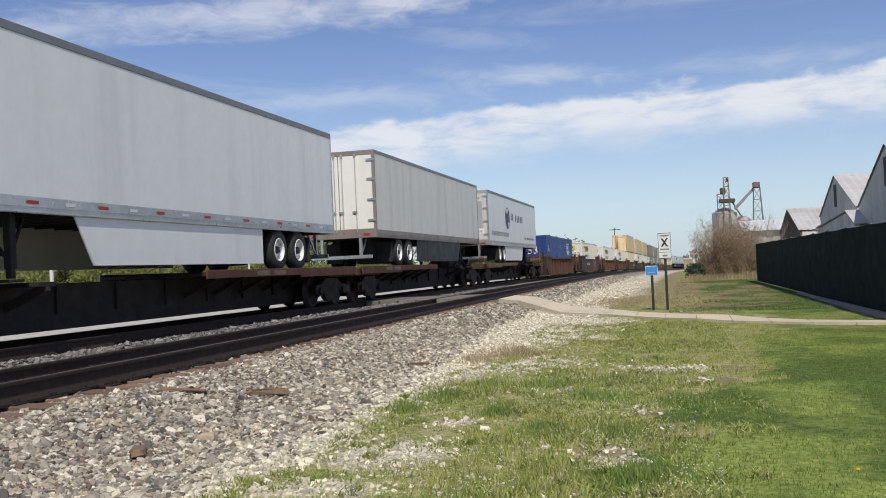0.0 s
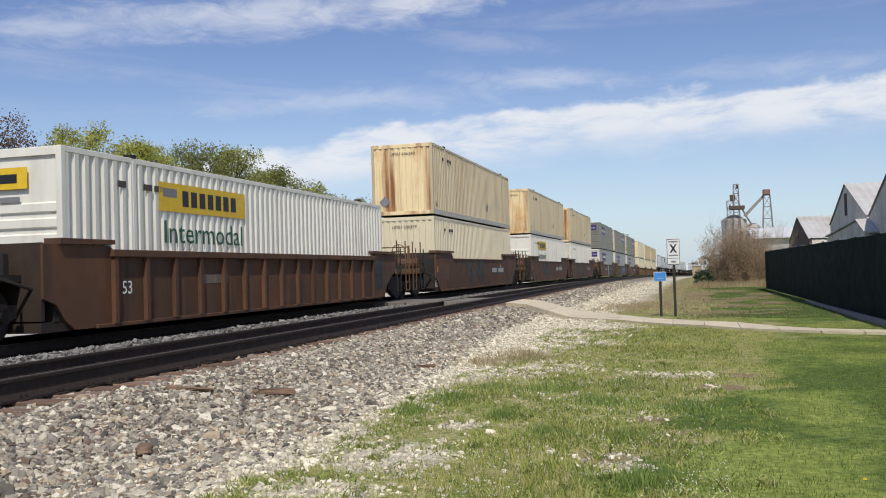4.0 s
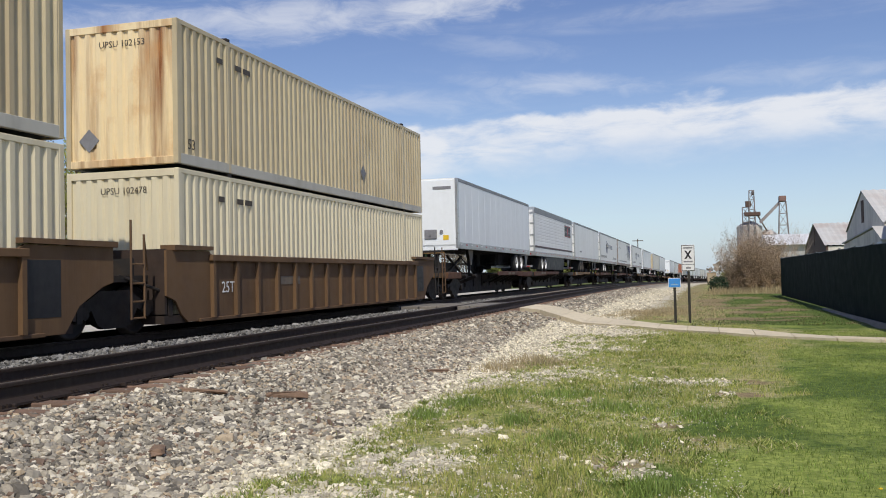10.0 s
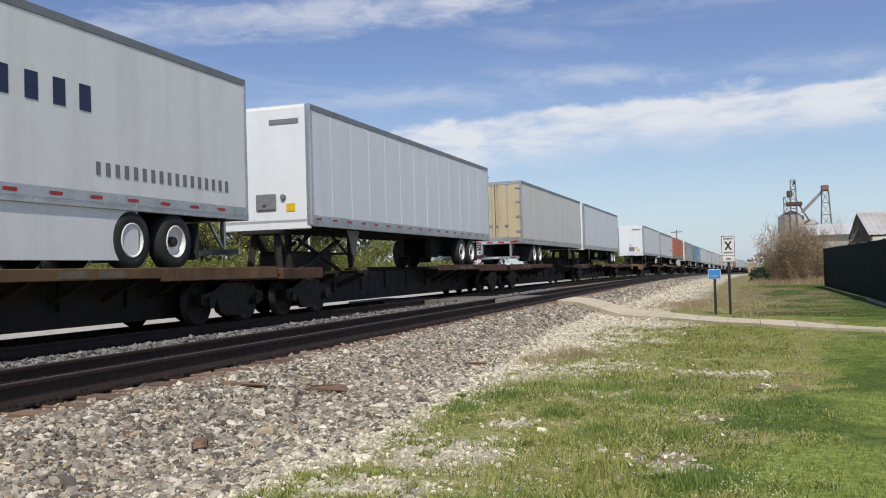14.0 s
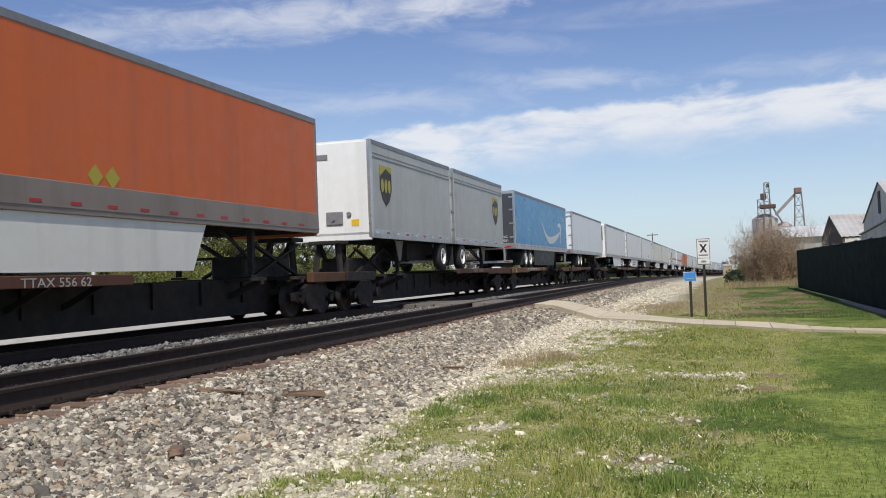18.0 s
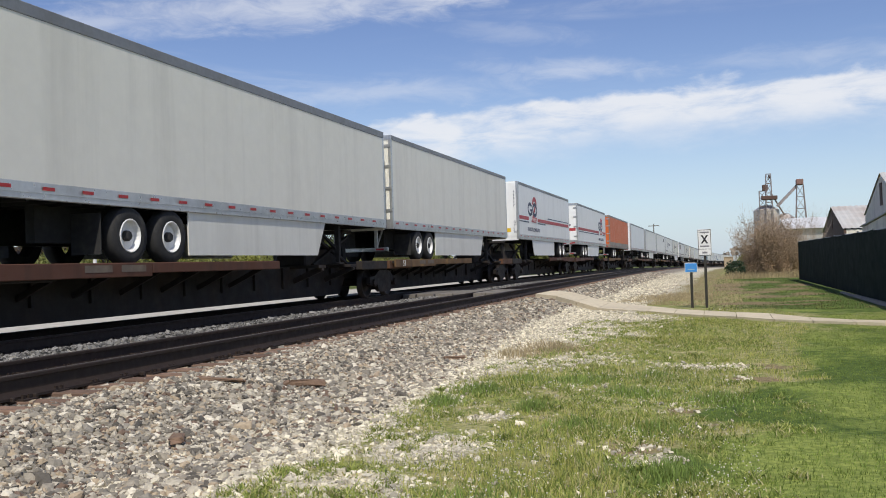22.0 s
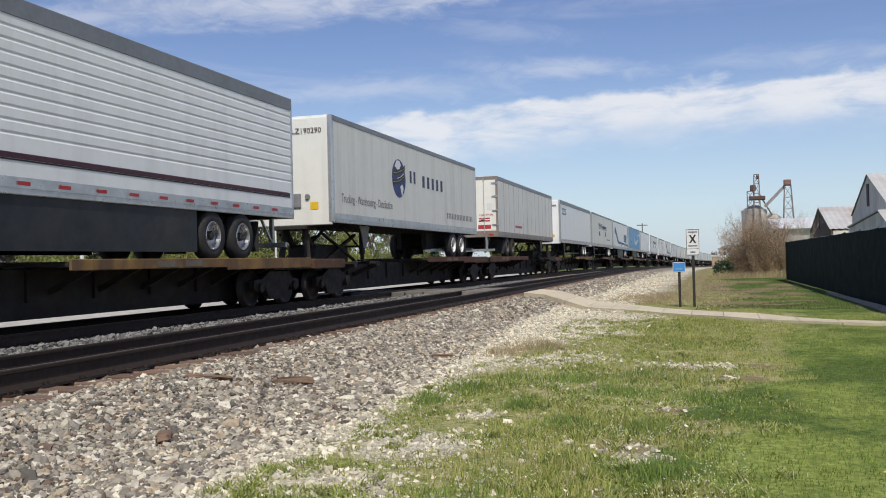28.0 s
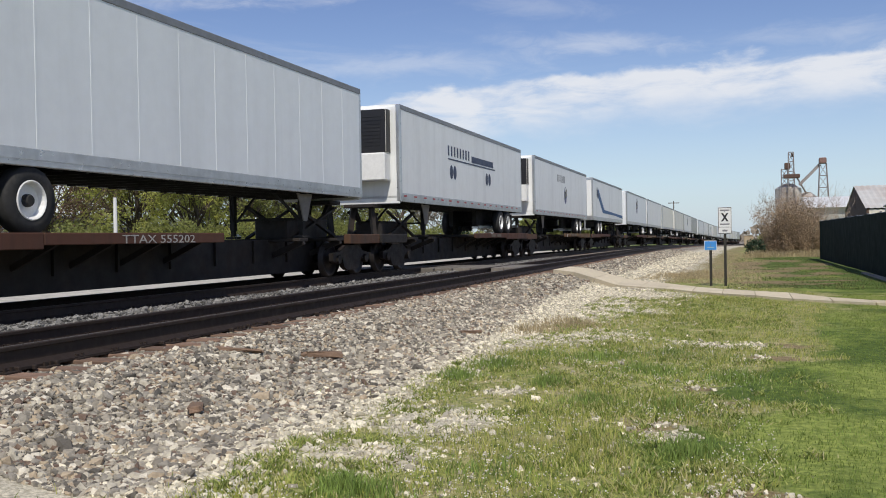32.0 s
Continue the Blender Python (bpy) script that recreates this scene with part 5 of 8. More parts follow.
def swoosh(y, z, w):
    """A curved smile with an arrow tip."""
    def low(t):
        return 1.36 * ((0.42 - t) / 0.42) ** 2 if t < 0.42 else 0.86 * ((t - 0.42) / 0.58) ** 2
    n = 20
    pts = [(w * i / n, low(i / n)) for i in range(n + 1)]
    pts += [(w * i / n, low(i / n) + 0.02 + 0.42 * math.sin(math.pi * i / n) ** 0.8) for i in range(n, -1, -1)]
    tip = [(w - 0.95, 1.12), (w - 0.85, 1.34), (w - 0.1, 1.42), (w + 0.22, 1.3), (w + 0.2, 0.75), (w - 0.05, 0.1), (w - 0.16, 0.12), (w - 0.02, 0.8), (w - 0.12, 1.14), (w - 0.5, 1.16)]
    return [("smile_mark", patch(pts, M["mark_pale_white"], "smile%.1f" % w), on_side(SIDE, y, z), "white curved smile"),
            ("smile_mark", patch(tip, M["mark_pale_white"], "smiletip%.1f" % w), on_side(SIDE + 0.002, y, z), "")]






def shield(y, z, w):
    h = w * 1.2
    out = [(0, h), (w, h), (w, 0.42 * h), (0.8 * w, 0.16 * h), (0.5 * w, 0), (0.2 * w, 0.16 * h), (0, 0.42 * h)]
    band = [(0.0, h * 1.0), (w, h * 1.0), (w, 0.82 * h), (0.5 * w, 0.94 * h), (0, 0.72 * h)]
    d = [("shield", patch(out, M["shield_brown"], "shield%.2f" % w), on_side(SIDE, y, z), "brown and gold shield"),
         ("shield", patch(band, M["shield_gold"], "band%.2f" % w), on_side(SIDE + 0.004, y, z), "")]
    for i in range(3):
        d.append(("shield", patch(oval(w * 0.22, h * 0.34), M["shield_gold"], "shieldo%.2f" % w), on_side(SIDE + 0.004, y + w * (0.1 + 0.29 * i), z + h * 0.34), ""))
    return d


def ring(w, h, t, gap=0.0, n=26):
    """A ring, or a letter-like open ring with a gap on its right."""
    a0, a1 = gap, 2 * math.pi - gap
    outer = [(w / 2 + w / 2 * math.cos(a0 + (a1 - a0) * i / n), h / 2 + h / 2 * math.sin(a0 + (a1 - a0) * i / n)) for i in range(n + 1)]
    inner = [(w / 2 + (w / 2 - t) * math.cos(a0 + (a1 - a0) * i / n), h / 2 + (h / 2 - t) * math.sin(a0 + (a1 - a0) * i / n)) for i in range(n, -1, -1)]
    return outer + inner


def go_marks(y):
    """Two ring emblems, a red arch, a red slash and a red name panel."""
    n = 14
    arch = [(0.62 - 0.62 * math.cos(math.pi * i / n), 0.46 * math.sin(math.pi * i / n)) for i in range(n + 1)]
    arch += [(0.6 - 0.36 * math.cos(math.pi * i / n), 0.2 * math.sin(math.pi * i / n)) for i in range(n, -1, -1)]
    return [("emblem", patch(ring(1.18, 0.75, 0.17, 0.6), M["ink"], "ring_open"), on_side(SIDE, y, 3.42), "dark open ring emblem"),
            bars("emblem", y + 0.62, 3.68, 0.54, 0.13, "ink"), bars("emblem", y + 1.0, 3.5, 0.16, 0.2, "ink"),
            ("emblem", patch(arch, M["mark_red"], "arch"), on_side(SIDE, y + 1.22, 4.08), "red arch"),
            ("emblem", patch([(0, 0), (0.36, 0.0), (1.05, 0.66), (0.78, 0.74)], M["mark_red"], "slash"), on_side(SIDE, y + 1.2, 3.38), "red slash"),
            ("emblem", patch(ring(1.3, 0.79, 0.19, 0.02), M["ink"], "ring_shut"), on_side(SIDE + 0.004, y + 1.22, 3.41), "dark ring emblem"),
            ("logo_panel", patch([(0, 0), (1.34, 0.0), (1.62, 0.28), (0.36, 0.33)], M["mark_red"], "red_panel"), on_side(SIDE + 0.008, y + 0.86, 3.1), "red name panel"),
            words_fit("LOGISTICS", y + 1.12, 3.16, 1.1, 0.17, "mark_white", "", SIDE + 0.012),
            words_fit("TRANSPORTATION SERVICES", y - 0.2, 2.6, 3.38, 0.21, "ink")]


def go_stripes(a, b):
    return [bars("stripe", a, 3.18, b - a, 0.19, "mark_red", "red stripe"), bars("stripe", a, 3.05, b - a, 0.06, "ink")]


def zigzag(y):
    d = []
    for i in range(4):
        h = 2.05 - 0.06 * i
        pts = [(0.0, h), (0.75, h - 0.05), (1.72, 0.55), (1.45, 0.12), (1.25, 0.1)]
        d.append(("stripe", patch(pts, M["stripe_grey"], "zig%d" % i), on_side(SIDE, y + i * 1.02, 2.72), "grey zigzag stripe"))
    for i, k in enumerate((1.0, 1.35, 1.7)):
        d.append(("stripe", patch([(0, k), (0.85, k), (0.95, 0.35 * k), (0.6, 0.0)], M["navy"], "zigb%d" % i), on_side(SIDE + 0.004, y + 1.5 + i * 1.05, 4.75 - k), "blue zigzag"))
    return d


def arrow(y):
    head = [(0.0, 2.0), (0.18, 1.15), (0.3, 1.45), (0.46, 1.32), (0.8, 1.2), (0.98, 1.5), (0.62, 1.85), (0.7, 2.1), (0.3, 1.8)]
    shaft = [(0.5, 1.5), (0.85, 1.95), (3.78, 0.5), (14.45, 0.28), (14.45, 0.02), (9.9, 0.18), (3.4, 0.24), (2.95, 0.26)]
    return [("stripe", patch(shaft, M["mark_blue"], "arrowshaft"), on_side(SIDE, y, 2.47), "blue arrow stripe"), ("stripe", patch(head, M["ink"], "arrowhead"), on_side(SIDE + 0.004, y, 2.47), "dark arrow head")]


def lean_bars(y, z, w, h, n):
    """A firm's name as bold leaning bars."""
    step = w / n
    pts = [(0, 0), (step * 0.74, 0), (step * 0.74 + 0.14, h), (0.14, h)]
    return [("name_bar", patch(pts, M["mark_blue"], "lean%.2f" % w), on_side(SIDE + 0.002, y + i * step, z), "") for i in range(n)]


FREIGHT = "Trucking - Warehousing - Distribution"
AM = lambda y: crest(y, 3.14, 1.38, 1.28) + name_bars(y + 1.85, 3.72, 1.3, 0.42, "ink", 3)[:2] + name_bars(y + 3.3, 3.66, 2.9, 0.42, "ink", 5) + [words_fit(FREIGHT, y + 6.3, 2.64, 3.9, 0.2, "ink_grey")]
AM_NOSE = lambda y: AM(y)[:-1] + [words_fit(FREIGHT, 0.62, 2.72, 4.3, 0.25, "ink_grey")] + name_bars(11.4, 2.66, 4.1, 0.22, "ink_grey", 17)
WEB = lambda y: name_bars(y, 2.68, 5.1, 0.24, "ink_grey", 17)
PLAIN_END = [end_bars("code_bar", 0.2, 4.65, 0.8, 0.12, "ink_grey")]


def eyes(y):
    return [("emblem", patch(oval(0.38, 0.5), M["ink"], "eye"), on_side(SIDE, y + k, 3.1), "pair of dark ovals") for k in (0, 0.42)]


ALLY = lambda y: name_bars(y, 3.92, 2.9, 0.36, "ink", 8) + [bars("name_bar", y + 3.0, 3.88, 3.2, 0.24, "ink"), bars("stripe", y, 3.78, 6.5, 0.05, "ink")] + eyes(y + 0.2) + eyes(y + 5.0)
DARKBOX = lambda y: [bars("logo_panel", y, 3.72, 2.95, 0.86, "black", "dark sign panel"), bars("stripe", y, 4.5, 2.95, 0.04, "mark_red", "", SIDE + 0.004), bars("stripe", y, 3.76, 2.95, 0.04, "mark_red", "", SIDE + 0.004), bars("name_bar", y + 1.3, 3.9, 0.35, 0.5, "mark_red", "", SIDE + 0.004), bars("name_bar", y + 0.15, 4.05, 1.1, 0.1, "ink_grey", "", SIDE + 0.006), bars("name_bar", y + 1.6, 4.0, 1.2, 0.1, "ink_grey", "", SIDE + 0.006)]
STRIPE = [bars("stripe", 0.15, 2.66, 15.8, 0.09, "maroon", "thin dark red stripe"), bars("stripe", 0.15, 2.63, 15.8, 0.025, "black")]

T53 = 16.15
# place, nose first, skin, words, options
TRAILERS = [
    # this one stays out of view; added only for the shadow it casts
    (-9.6, 1, "white", "plain white box trailer on a spine car", dict()),
    (9.27, 1, "white", "clean white box trailer with white side skirts", dict(skirt=("white", 4.2, 11.4), marks=2)),
    (29.33, 0, "white_dirty", "weathered cream-white trailer with rusty doors", dict(rear="cream", top_h=0.12, skirt=("skirt_dark", 4.0, 11.2), marks=0, rail="orange_rail")),
    (48.07, 0, "white", "white trailer with a dark globe emblem", dict(rear="door_worn", axle_at=3.56, decals=[end_words("PTLZ120299", -0.2, 4.6, 0.2, "ink_soft", -0.005), end_bars("faded_patch", 0.12, 3.0, 0.85, 1.5, "stripe_grey", "grey scuffed patch on the door", -0.003), end_bars("placard", 0.45, 2.75, 0.6, 0.28, "mark_white", "white notice on the door", -0.005), end_words("WIDE", 0.5, 2.82, 0.18, "mark_red", -0.007)] + AM(4.88) + WEB(0.75), skirt=("white", 5.4, 11.5), marks=1)),
    (352.75, 1, "white_cool", "white trailer with upright panel seams", dict(look_of="panels", marks=2, decals=PLAIN_END)),
    (370.6, 0, "white", "ribbed white trailer with a dark sign panel and red stripe", dict(top_h=0.36, look_of="lines", decals=DARKBOX(12.3) + STRIPE, skirt=("skirt_dark", 4.2, 12.0), marks=1)),
    (388.1, 0, "white", "plain white trailer with faint small print", dict(axle_at=3.9, rim="rim_dark", decals=[bars("small_print", 2.77, 2.78, 0.5, 0.12, "ink_grey"), bars("small_print", 3.35, 2.78, 0.5, 0.12, "ink_grey")], marks=1)),
    (405.6, 0, "white", "white trailer with a dark globe emblem", dict(decals=AM(5.12) + WEB(0.75), marks=1)),
    (422.68, 0, "white", "white trailer with grey and blue zigzag stripes", dict(axle_at=3.37, rim="rim_dark", decals=zigzag(11.1) + [words_on("GoTo", 1.7, 4.17, 0.2, "ink_grey"), words_on(".com", 3.05, 4.1, 0.2, "ink_grey"), diamond(10.42, 3.57, 0.17, "black", SIDE), bars("small_print", 1.75, 2.6, 9.6, 0.08, "ink_grey")], marks=1, rail="orange_rail")),
    (441.87, 1, "white", "white trailer with a dark globe emblem", dict(decals=AM_NOSE(5.42) + [end_words("PTLZ120977", 0.1, 4.62, 0.22, "ink_soft", -0.02), ("emblem", patch(oval(0.75, 0.9), M["ink"], "nosecrest"), pose(-0.4, -0.02, 4.0), ""), end_words("R", -0.5, 3.0, 0.35, "mark_red", -0.02)], skirt=("white", 7.0, 12.5), marks=1)),
    (461.0, 1, "white_cool", "plain white box trailer on a spine car", dict(look_of="panels", decals=PLAIN_END)),
    (483.0, 0, "cream", "cream trailer with stained rear doors", dict(rear="tan")),
    (500.5, 1, "white_cool", "white trailer with panel seams and a red letter on its nose", dict(look_of="panels", decals=PLAIN_END + [end_words("R", -0.75, 3.0, 0.42, "mark_red", -0.02)], marks=0)),
    (535.35, 1, "white_cool", "white trailer with panel seams and a red letter on its nose", dict(axle_at=4.12, look_of="panels", decals=PLAIN_END + [end_words("R", -0.15, 2.95, 0.42, "mark_red", -0.02)], marks=0)),
    (552.9, 1, "white", "white trailer with small print on its side", dict(top_h=0.26, decals=[bars("small_print", 12.2, 3.0, 2.0, 0.2, "ink_grey"), bars("faded_patch", 3.2, 3.3, 3.2, 1.2, "mark_white")], marks=1)),
    (571.8, 0, "orange", "orange trailer with a grey lower rail", dict(rail="orange_rail", rail_h=0.52, axle_at=3.7, decals=[diamond(7.3, 2.8, 0.2, "shield_gold", SIDE), diamond(7.75, 2.8, 0.2, "shield_gold", SIDE)] + [end_bars("placard", 0.35, z, 0.55, h, "mark_white", "white notice on the door", -0.005) for z, h in ((4.35, 0.25), (3.55, 0.5), (2.75, 0.55))], skirt=("white_dirty", 5.4, 11.0, 1.2), marks=1)),
    (611.7, 0, "sky_blue", "bright blue trailer with a white curved smile", dict(rear="slate", skirt=("skirt_dark", 4.6, 11.2), marks=1, decals=[bars("name_bar", 14.2, 4.12, 1.15, 0.26, "mark_pale")] + swoosh(7.2, 2.57, 6.5) + [end_words("There's more", -1.1, 4.42, 0.3, "mark_white", -0.005), end_words("A truckload", -1.1, 3.72, 0.3, "mark_white", -0.005), end_words("more.", -1.1, 3.38, 0.3, "mark_white", -0.005), end_words("to", -1.1, 4.07, 0.3, "mark_white", -0.005), end_bars("name_bar", -0.76, 4.09, 0.62, 0.2, "mark_white", "", -0.005), end_bars("name_bar", -1.0, 2.55, 0.7, 0.16, "mark_white", "", -0.005), end_words("AZNG", 0.42, 2.68, 0.17, "mark_white", -0.005), end_words("V520261", 0.34, 2.5, 0.17, "mark_white", -0.005)])),
    (630.33, 0, "white_cool", "white trailer with panel seams and a grey bumper", dict(look_of="panels", marks=0, decals=PLAIN_END)),
    (649.5, 1, "white", "white refrigerated trailer with a black cooling unit", dict(top_h=0.2, reefer=True, skirt=("white", 5.0, 11.5), marks=1)),
    (667.45, 0, "white", "white trailer with white side skirts", dict(skirt=("mark_white", 4.6, 12.2), marks=1, decals=[end_bars("placard", 0.5, 2.72, 0.45, 0.34, "mark_red", "red notice on the door", -0.005), bars("small_print", 6.0, 1.75, 3.0, 0.12, "mark_red", "", 1.268), bars("small_print", 6.0, 1.5, 2.6, 0.12, "ink", "", 1.268)])),
    (684.86, 0, "white", "white trailer with twin diamond placards", dict(decals=[diamond(9.6, 2.8, 0.2, "ink_grey", SIDE), diamond(10.0, 2.8, 0.2, "ink_grey", SIDE), bars("code_bar", 14.9, 4.5, 0.7, 0.22, "ink")], marks=1, skirt=("skirt_dark", 5.0, 11.0))),
    (702.43, 0, "cream", "cream trailer with dusty sides", dict(axle_at=3.97, top_h=0.2, skirt=("white_dirty", 4.5, 10.95), marks=1)),
    (719.2, 0, "cream", "cream trailer with dusty sides", dict(skirt=("white_dirty", 4.6, 11.6), marks=1)),
    (738.1, 1, "white", "white trailer with red stripes and a dark ring emblem", dict(decals=go_marks(2.35) + go_stripes(0.14, 2.55) + [bars("stripe", 5.0, 3.16, 10.8, 0.19, "mark_red", "red stripe"), bars("stripe", 5.0, 3.05, 2.4, 0.06, "ink"), bars("stripe", 8.1, 3.44, 7.7, 0.05, "ink"), *upright("53317", 1.02, 4.5, 0.17), *upright("GTJN", 1.02, 2.95, 0.17)], skirt=("white", 3.5, 10.25), marks=1)),
    (757.9, 0, "white", "white trailer with red stripes and ring emblems on its doors", dict(decals=go_marks(11.39) + go_stripes(0.4, 11.55) + go_stripes(14.05, 15.95) + [("emblem", patch(oval(0.5, 0.6), M["ink"], "doorring"), pose(-0.75, -0.007, 3.9), ""), ("emblem", patch(oval(0.5, 0.6), M["ink"], "doorring"), pose(-0.15, -0.008, 3.9), ""), end_bars("name_bar", -0.9, 3.45, 1.7, 0.16, "ink_grey", "", -0.007), end_bars("stripe", -1.15, 3.1, 2.3, 0.2, "mark_red", "", -0.007), end_bars("placard", -0.1, 2.6, 0.26, 0.3, "mark_yellow", "", -0.007)], skirt=("white", 4.6, 11.0), marks=1)),
    (776.95, 0, "orange", "orange trailer with a grey lower rail", dict(rail="orange_rail", rail_h=0.52, look_of="panels", decals=[diamond(7.3, 2.8, 0.2, "shield_gold", SIDE), end_bars("placard", 0.3, 3.6, 0.5, 0.4, "mark_white", "", -0.005)], marks=1)),
    (796.1, 1, "white_cool", "clean white box trailer with cool tint", dict(decals=PLAIN_END, marks=1)),
    (814.6, 0, "white", "dull white trailer with ribbed sides and silver doors", dict(look_of="lines", rear="silver", axle_at=1.85, skirt=("white_dirty", 4.6, 11.5), marks=1)),
    (832.5, 1, "white", "white refrigerated trailer with small print", dict(reefer=True, decals=[bars("small_print", 12.5, 4.1, 2.2, 0.5, "ink_grey")], marks=1)),
    (849.9, 0, "white", "white trailer with a dark globe emblem", dict(decals=AM(5.0) + WEB(0.8), marks=1)),
    (867.15, 1, "white_dirty", "dusty white trailer with a dark globe emblem", dict(look_of="panels", decals=AM_NOSE(5.0), skirt=("white", 5.0, 12.0), marks=1)),
    (886.55, 1, "white", "ribbed white refrigerated trailer with a dark sign panel", dict(top_h=0.3, look_of="lines", reefer=True, decals=DARKBOX(1.45) + STRIPE, skirt=("skirt_dark", 4.5, 11.7), marks=1, steel=True)),
    (905.2, 1, "white_dirty", "dusty white trailer with a dark globe emblem", dict(decals=AM_NOSE(4.95) + [end_words("PTLZ190290", -0.15, 4.62, 0.22, "ink_soft", -0.02)], marks=0)),
    (925.65, 0, "white_dirty", "old cream trailer with upright ribs and rusty rear frame", dict(rim="rim_dark", axle_at=2.8, top_h=0.2, seam="dark_seam", look_of="panels", rear="cream", rail="orange_rail", marks=0, decals=[end_words("CAUTION", 0.35, 3.15, 0.16, "mark_red", -0.005), end_bars("small_print", 0.35, 3.0, 0.55, 0.07, "mark_red", "", -0.005), end_bars("small_print", 0.35, 2.88, 0.55, 0.07, "mark_red", "", -0.005), end_bars("code_bar", 0.3, 2.52, 0.65, 0.2, "mark_red", "", -0.005), end_bars("placard", 0.75, 3.45, 0.28, 0.35, "mark_pale_white", "white notice on the door", -0.005), bars("small_print", 4.2, 2.7, 1.8, 0.1, "mark_red")])),
    (945.2, 1, "white", "white trailer with a small blue name panel", dict(axle_at=4.3, top_h=0.28, decals=[bars("logo_panel", 0.75, 4.12, 1.85, 0.44, "mark_blue", "blue panel with plain bars for a name"), *[bars("name_bar", 0.85 + 0.21 * i, 4.2, 0.13, 0.28, "mark_white", "", SIDE + 0.004) for i in range(8)], end_bars("logo_panel", -0.5, 4.35, 0.8, 0.2, "mark_blue"), end_bars("code_bar", 0.5, 4.65, 0.5, 0.12, "ink_grey")], marks=1)),
    (962.35, 1, "white_dirty", "dusty white trailer with ovals and a dark name", dict(decals=ALLY(4.75) + [bars("small_print", 11.4, 2.8, 2.4, 0.12, "ink_grey")], reefer=True, marks=1)),
    (979.35, 1, "white", "white trailer with a blue arrow stripe", dict(decals=arrow(1.68) + lean_bars(11.42, 2.98, 3.2, 0.88, 6) + [bars("print_field", 11.6, 2.46, 2.65, 0.48, "mark_white", "", SIDE + 0.002), words_on("INTERMODAL", 11.66, 2.54, 0.4, "ink", "", SIDE + 0.006), words_on("22925", 1.0, 2.36, 0.2, "ink", "", SIDE + 0.004), diamond(7.91, 2.53, 0.19, "ink_grey", SIDE + 0.004), diamond(8.43, 2.53, 0.19, "ink_grey", SIDE + 0.004)], skirt=("skirt_dark", 4.1, 10.15, 1.15), marks=0)),
    (996.85, 1, "sky_blue", "bright blue trailer with a white curved smile", dict(rail="alu", decals=swoosh(6.85, 2.92, 6.2) + [bars("name_bar", 13.9, 4.25, 1.2, 0.3, "mark_pale_white"), end_bars("code_bar", 1.12, 3.6, 0.12, 1.1, "ink_grey"), end_bars("name_bar", -0.9, 3.6, 0.9, 0.3, "mark_white")], skirt=("skirt_dark", 4.6, 10.8), marks=1, steel=True)),
    (1014.2, 0, "white_cool", "plain white trailer with a grey bumper", dict(look_of="panels", marks=0, decals=PLAIN_END)),
    (1033.35, 1, "white", "white refrigerated trailer with ovals and a dark name", dict(reefer=True, decals=ALLY(4.8), marks=1)),
    (1052.5, 1, "white", "white refrigerated trailer with a dark oval emblem", dict(reefer=True, decals=name_bars(6.0, 4.1, 2.4, 0.4, "ink_grey", 7) + crest(8.0, 2.9, 0.8, 1.0), marks=1)),
]
TAIL = ["white", "white_cool", "white", "cream", "white_dirty", "white", "silver", "white_cool", "white", "white", "white_dirty", "white_cool"]
spot, k = 1071.2, 0
while spot < 1400:
    TRAILERS.append((round(spot, 2), k % 2, TAIL[k % 12], "plain box trailer far down the train", dict(marks=0, plain=True, look_of=("smooth", "panels")[k % 2], reefer=k % 5 == 0,
                     decals=arrow(1.7) if k == 0 else (crest(7, 3.2, 1.2, 1.5) if k % 4 == 1 else ()))))
    spot += 17.6 if k % 3 else 19.4
    k += 1
PUPS = [(591.8, 1), (600.65, 0)]

# containers: place, (upper, lower) skins, style of the car
STACKS = [
    (69.2, None, ("box_blue", "box_blue"), "ribbed"),
    (93.1, None, ("box_white", "box_white"), "smooth"),
    (116.95, None, ("box_white", "box_white"), "ribbed"),
    (138.95, None, ("box_white", "box_white"), "ribbed"),
    (161.6, ("tan", "tan_rust"), ("ivory", "ivory"), "smooth"),
    (184.6, ("tan", "tan_rust"), ("box_white", "box_white"), "smooth"),
    (204.66, ("tan", "tan_rust"), ("box_white", "box_white"), "smooth"),
    # box_grey sides hold their shade in the colour; box_white ends keep the paint
    (229.45, ("box_olive", "box_olive"), ("box_grey", "box_white"), "smooth_tan"),
    (249.0, ("box_olive", "door_cream"), ("box_grey", "box_white"), "smooth_tan"),
    (268.7, ("box_olive", "door_cream"), ("box_grey", "box_white"), "smooth_tan"),
    (292.4, ("ivory", "tan_rust"), ("ivory", "ivory"), "ribbed_tan"),
    (311.97, ("tan", "tan_rust"), ("ivory", "ivory"), "ribbed_tan"),
    (331.45, ("tan", "tan_rust"), ("ivory", "ivory"), "ribbed_tan"),
]


BOLD, SCRAWL = ("graffiti_a", "spray_pine", "graffiti_b"), ("graffiti_a", "graffiti_a", None)
FAINT, DULL, PALE = ("spray_faint", "spray_dull", None), ("spray_dull", "graffiti_b", None), ("graffiti_a", "spray_dull", None)
WILD, BLUES = ("graffiti_a", "spray_violet", "graffiti_c"), ("graffiti_a", "graffiti_d", "graffiti_d")


CODES = {(6, 1): "100677", (6, 0): "606349", (12, 1): "102153", (12, 0): "102478"}


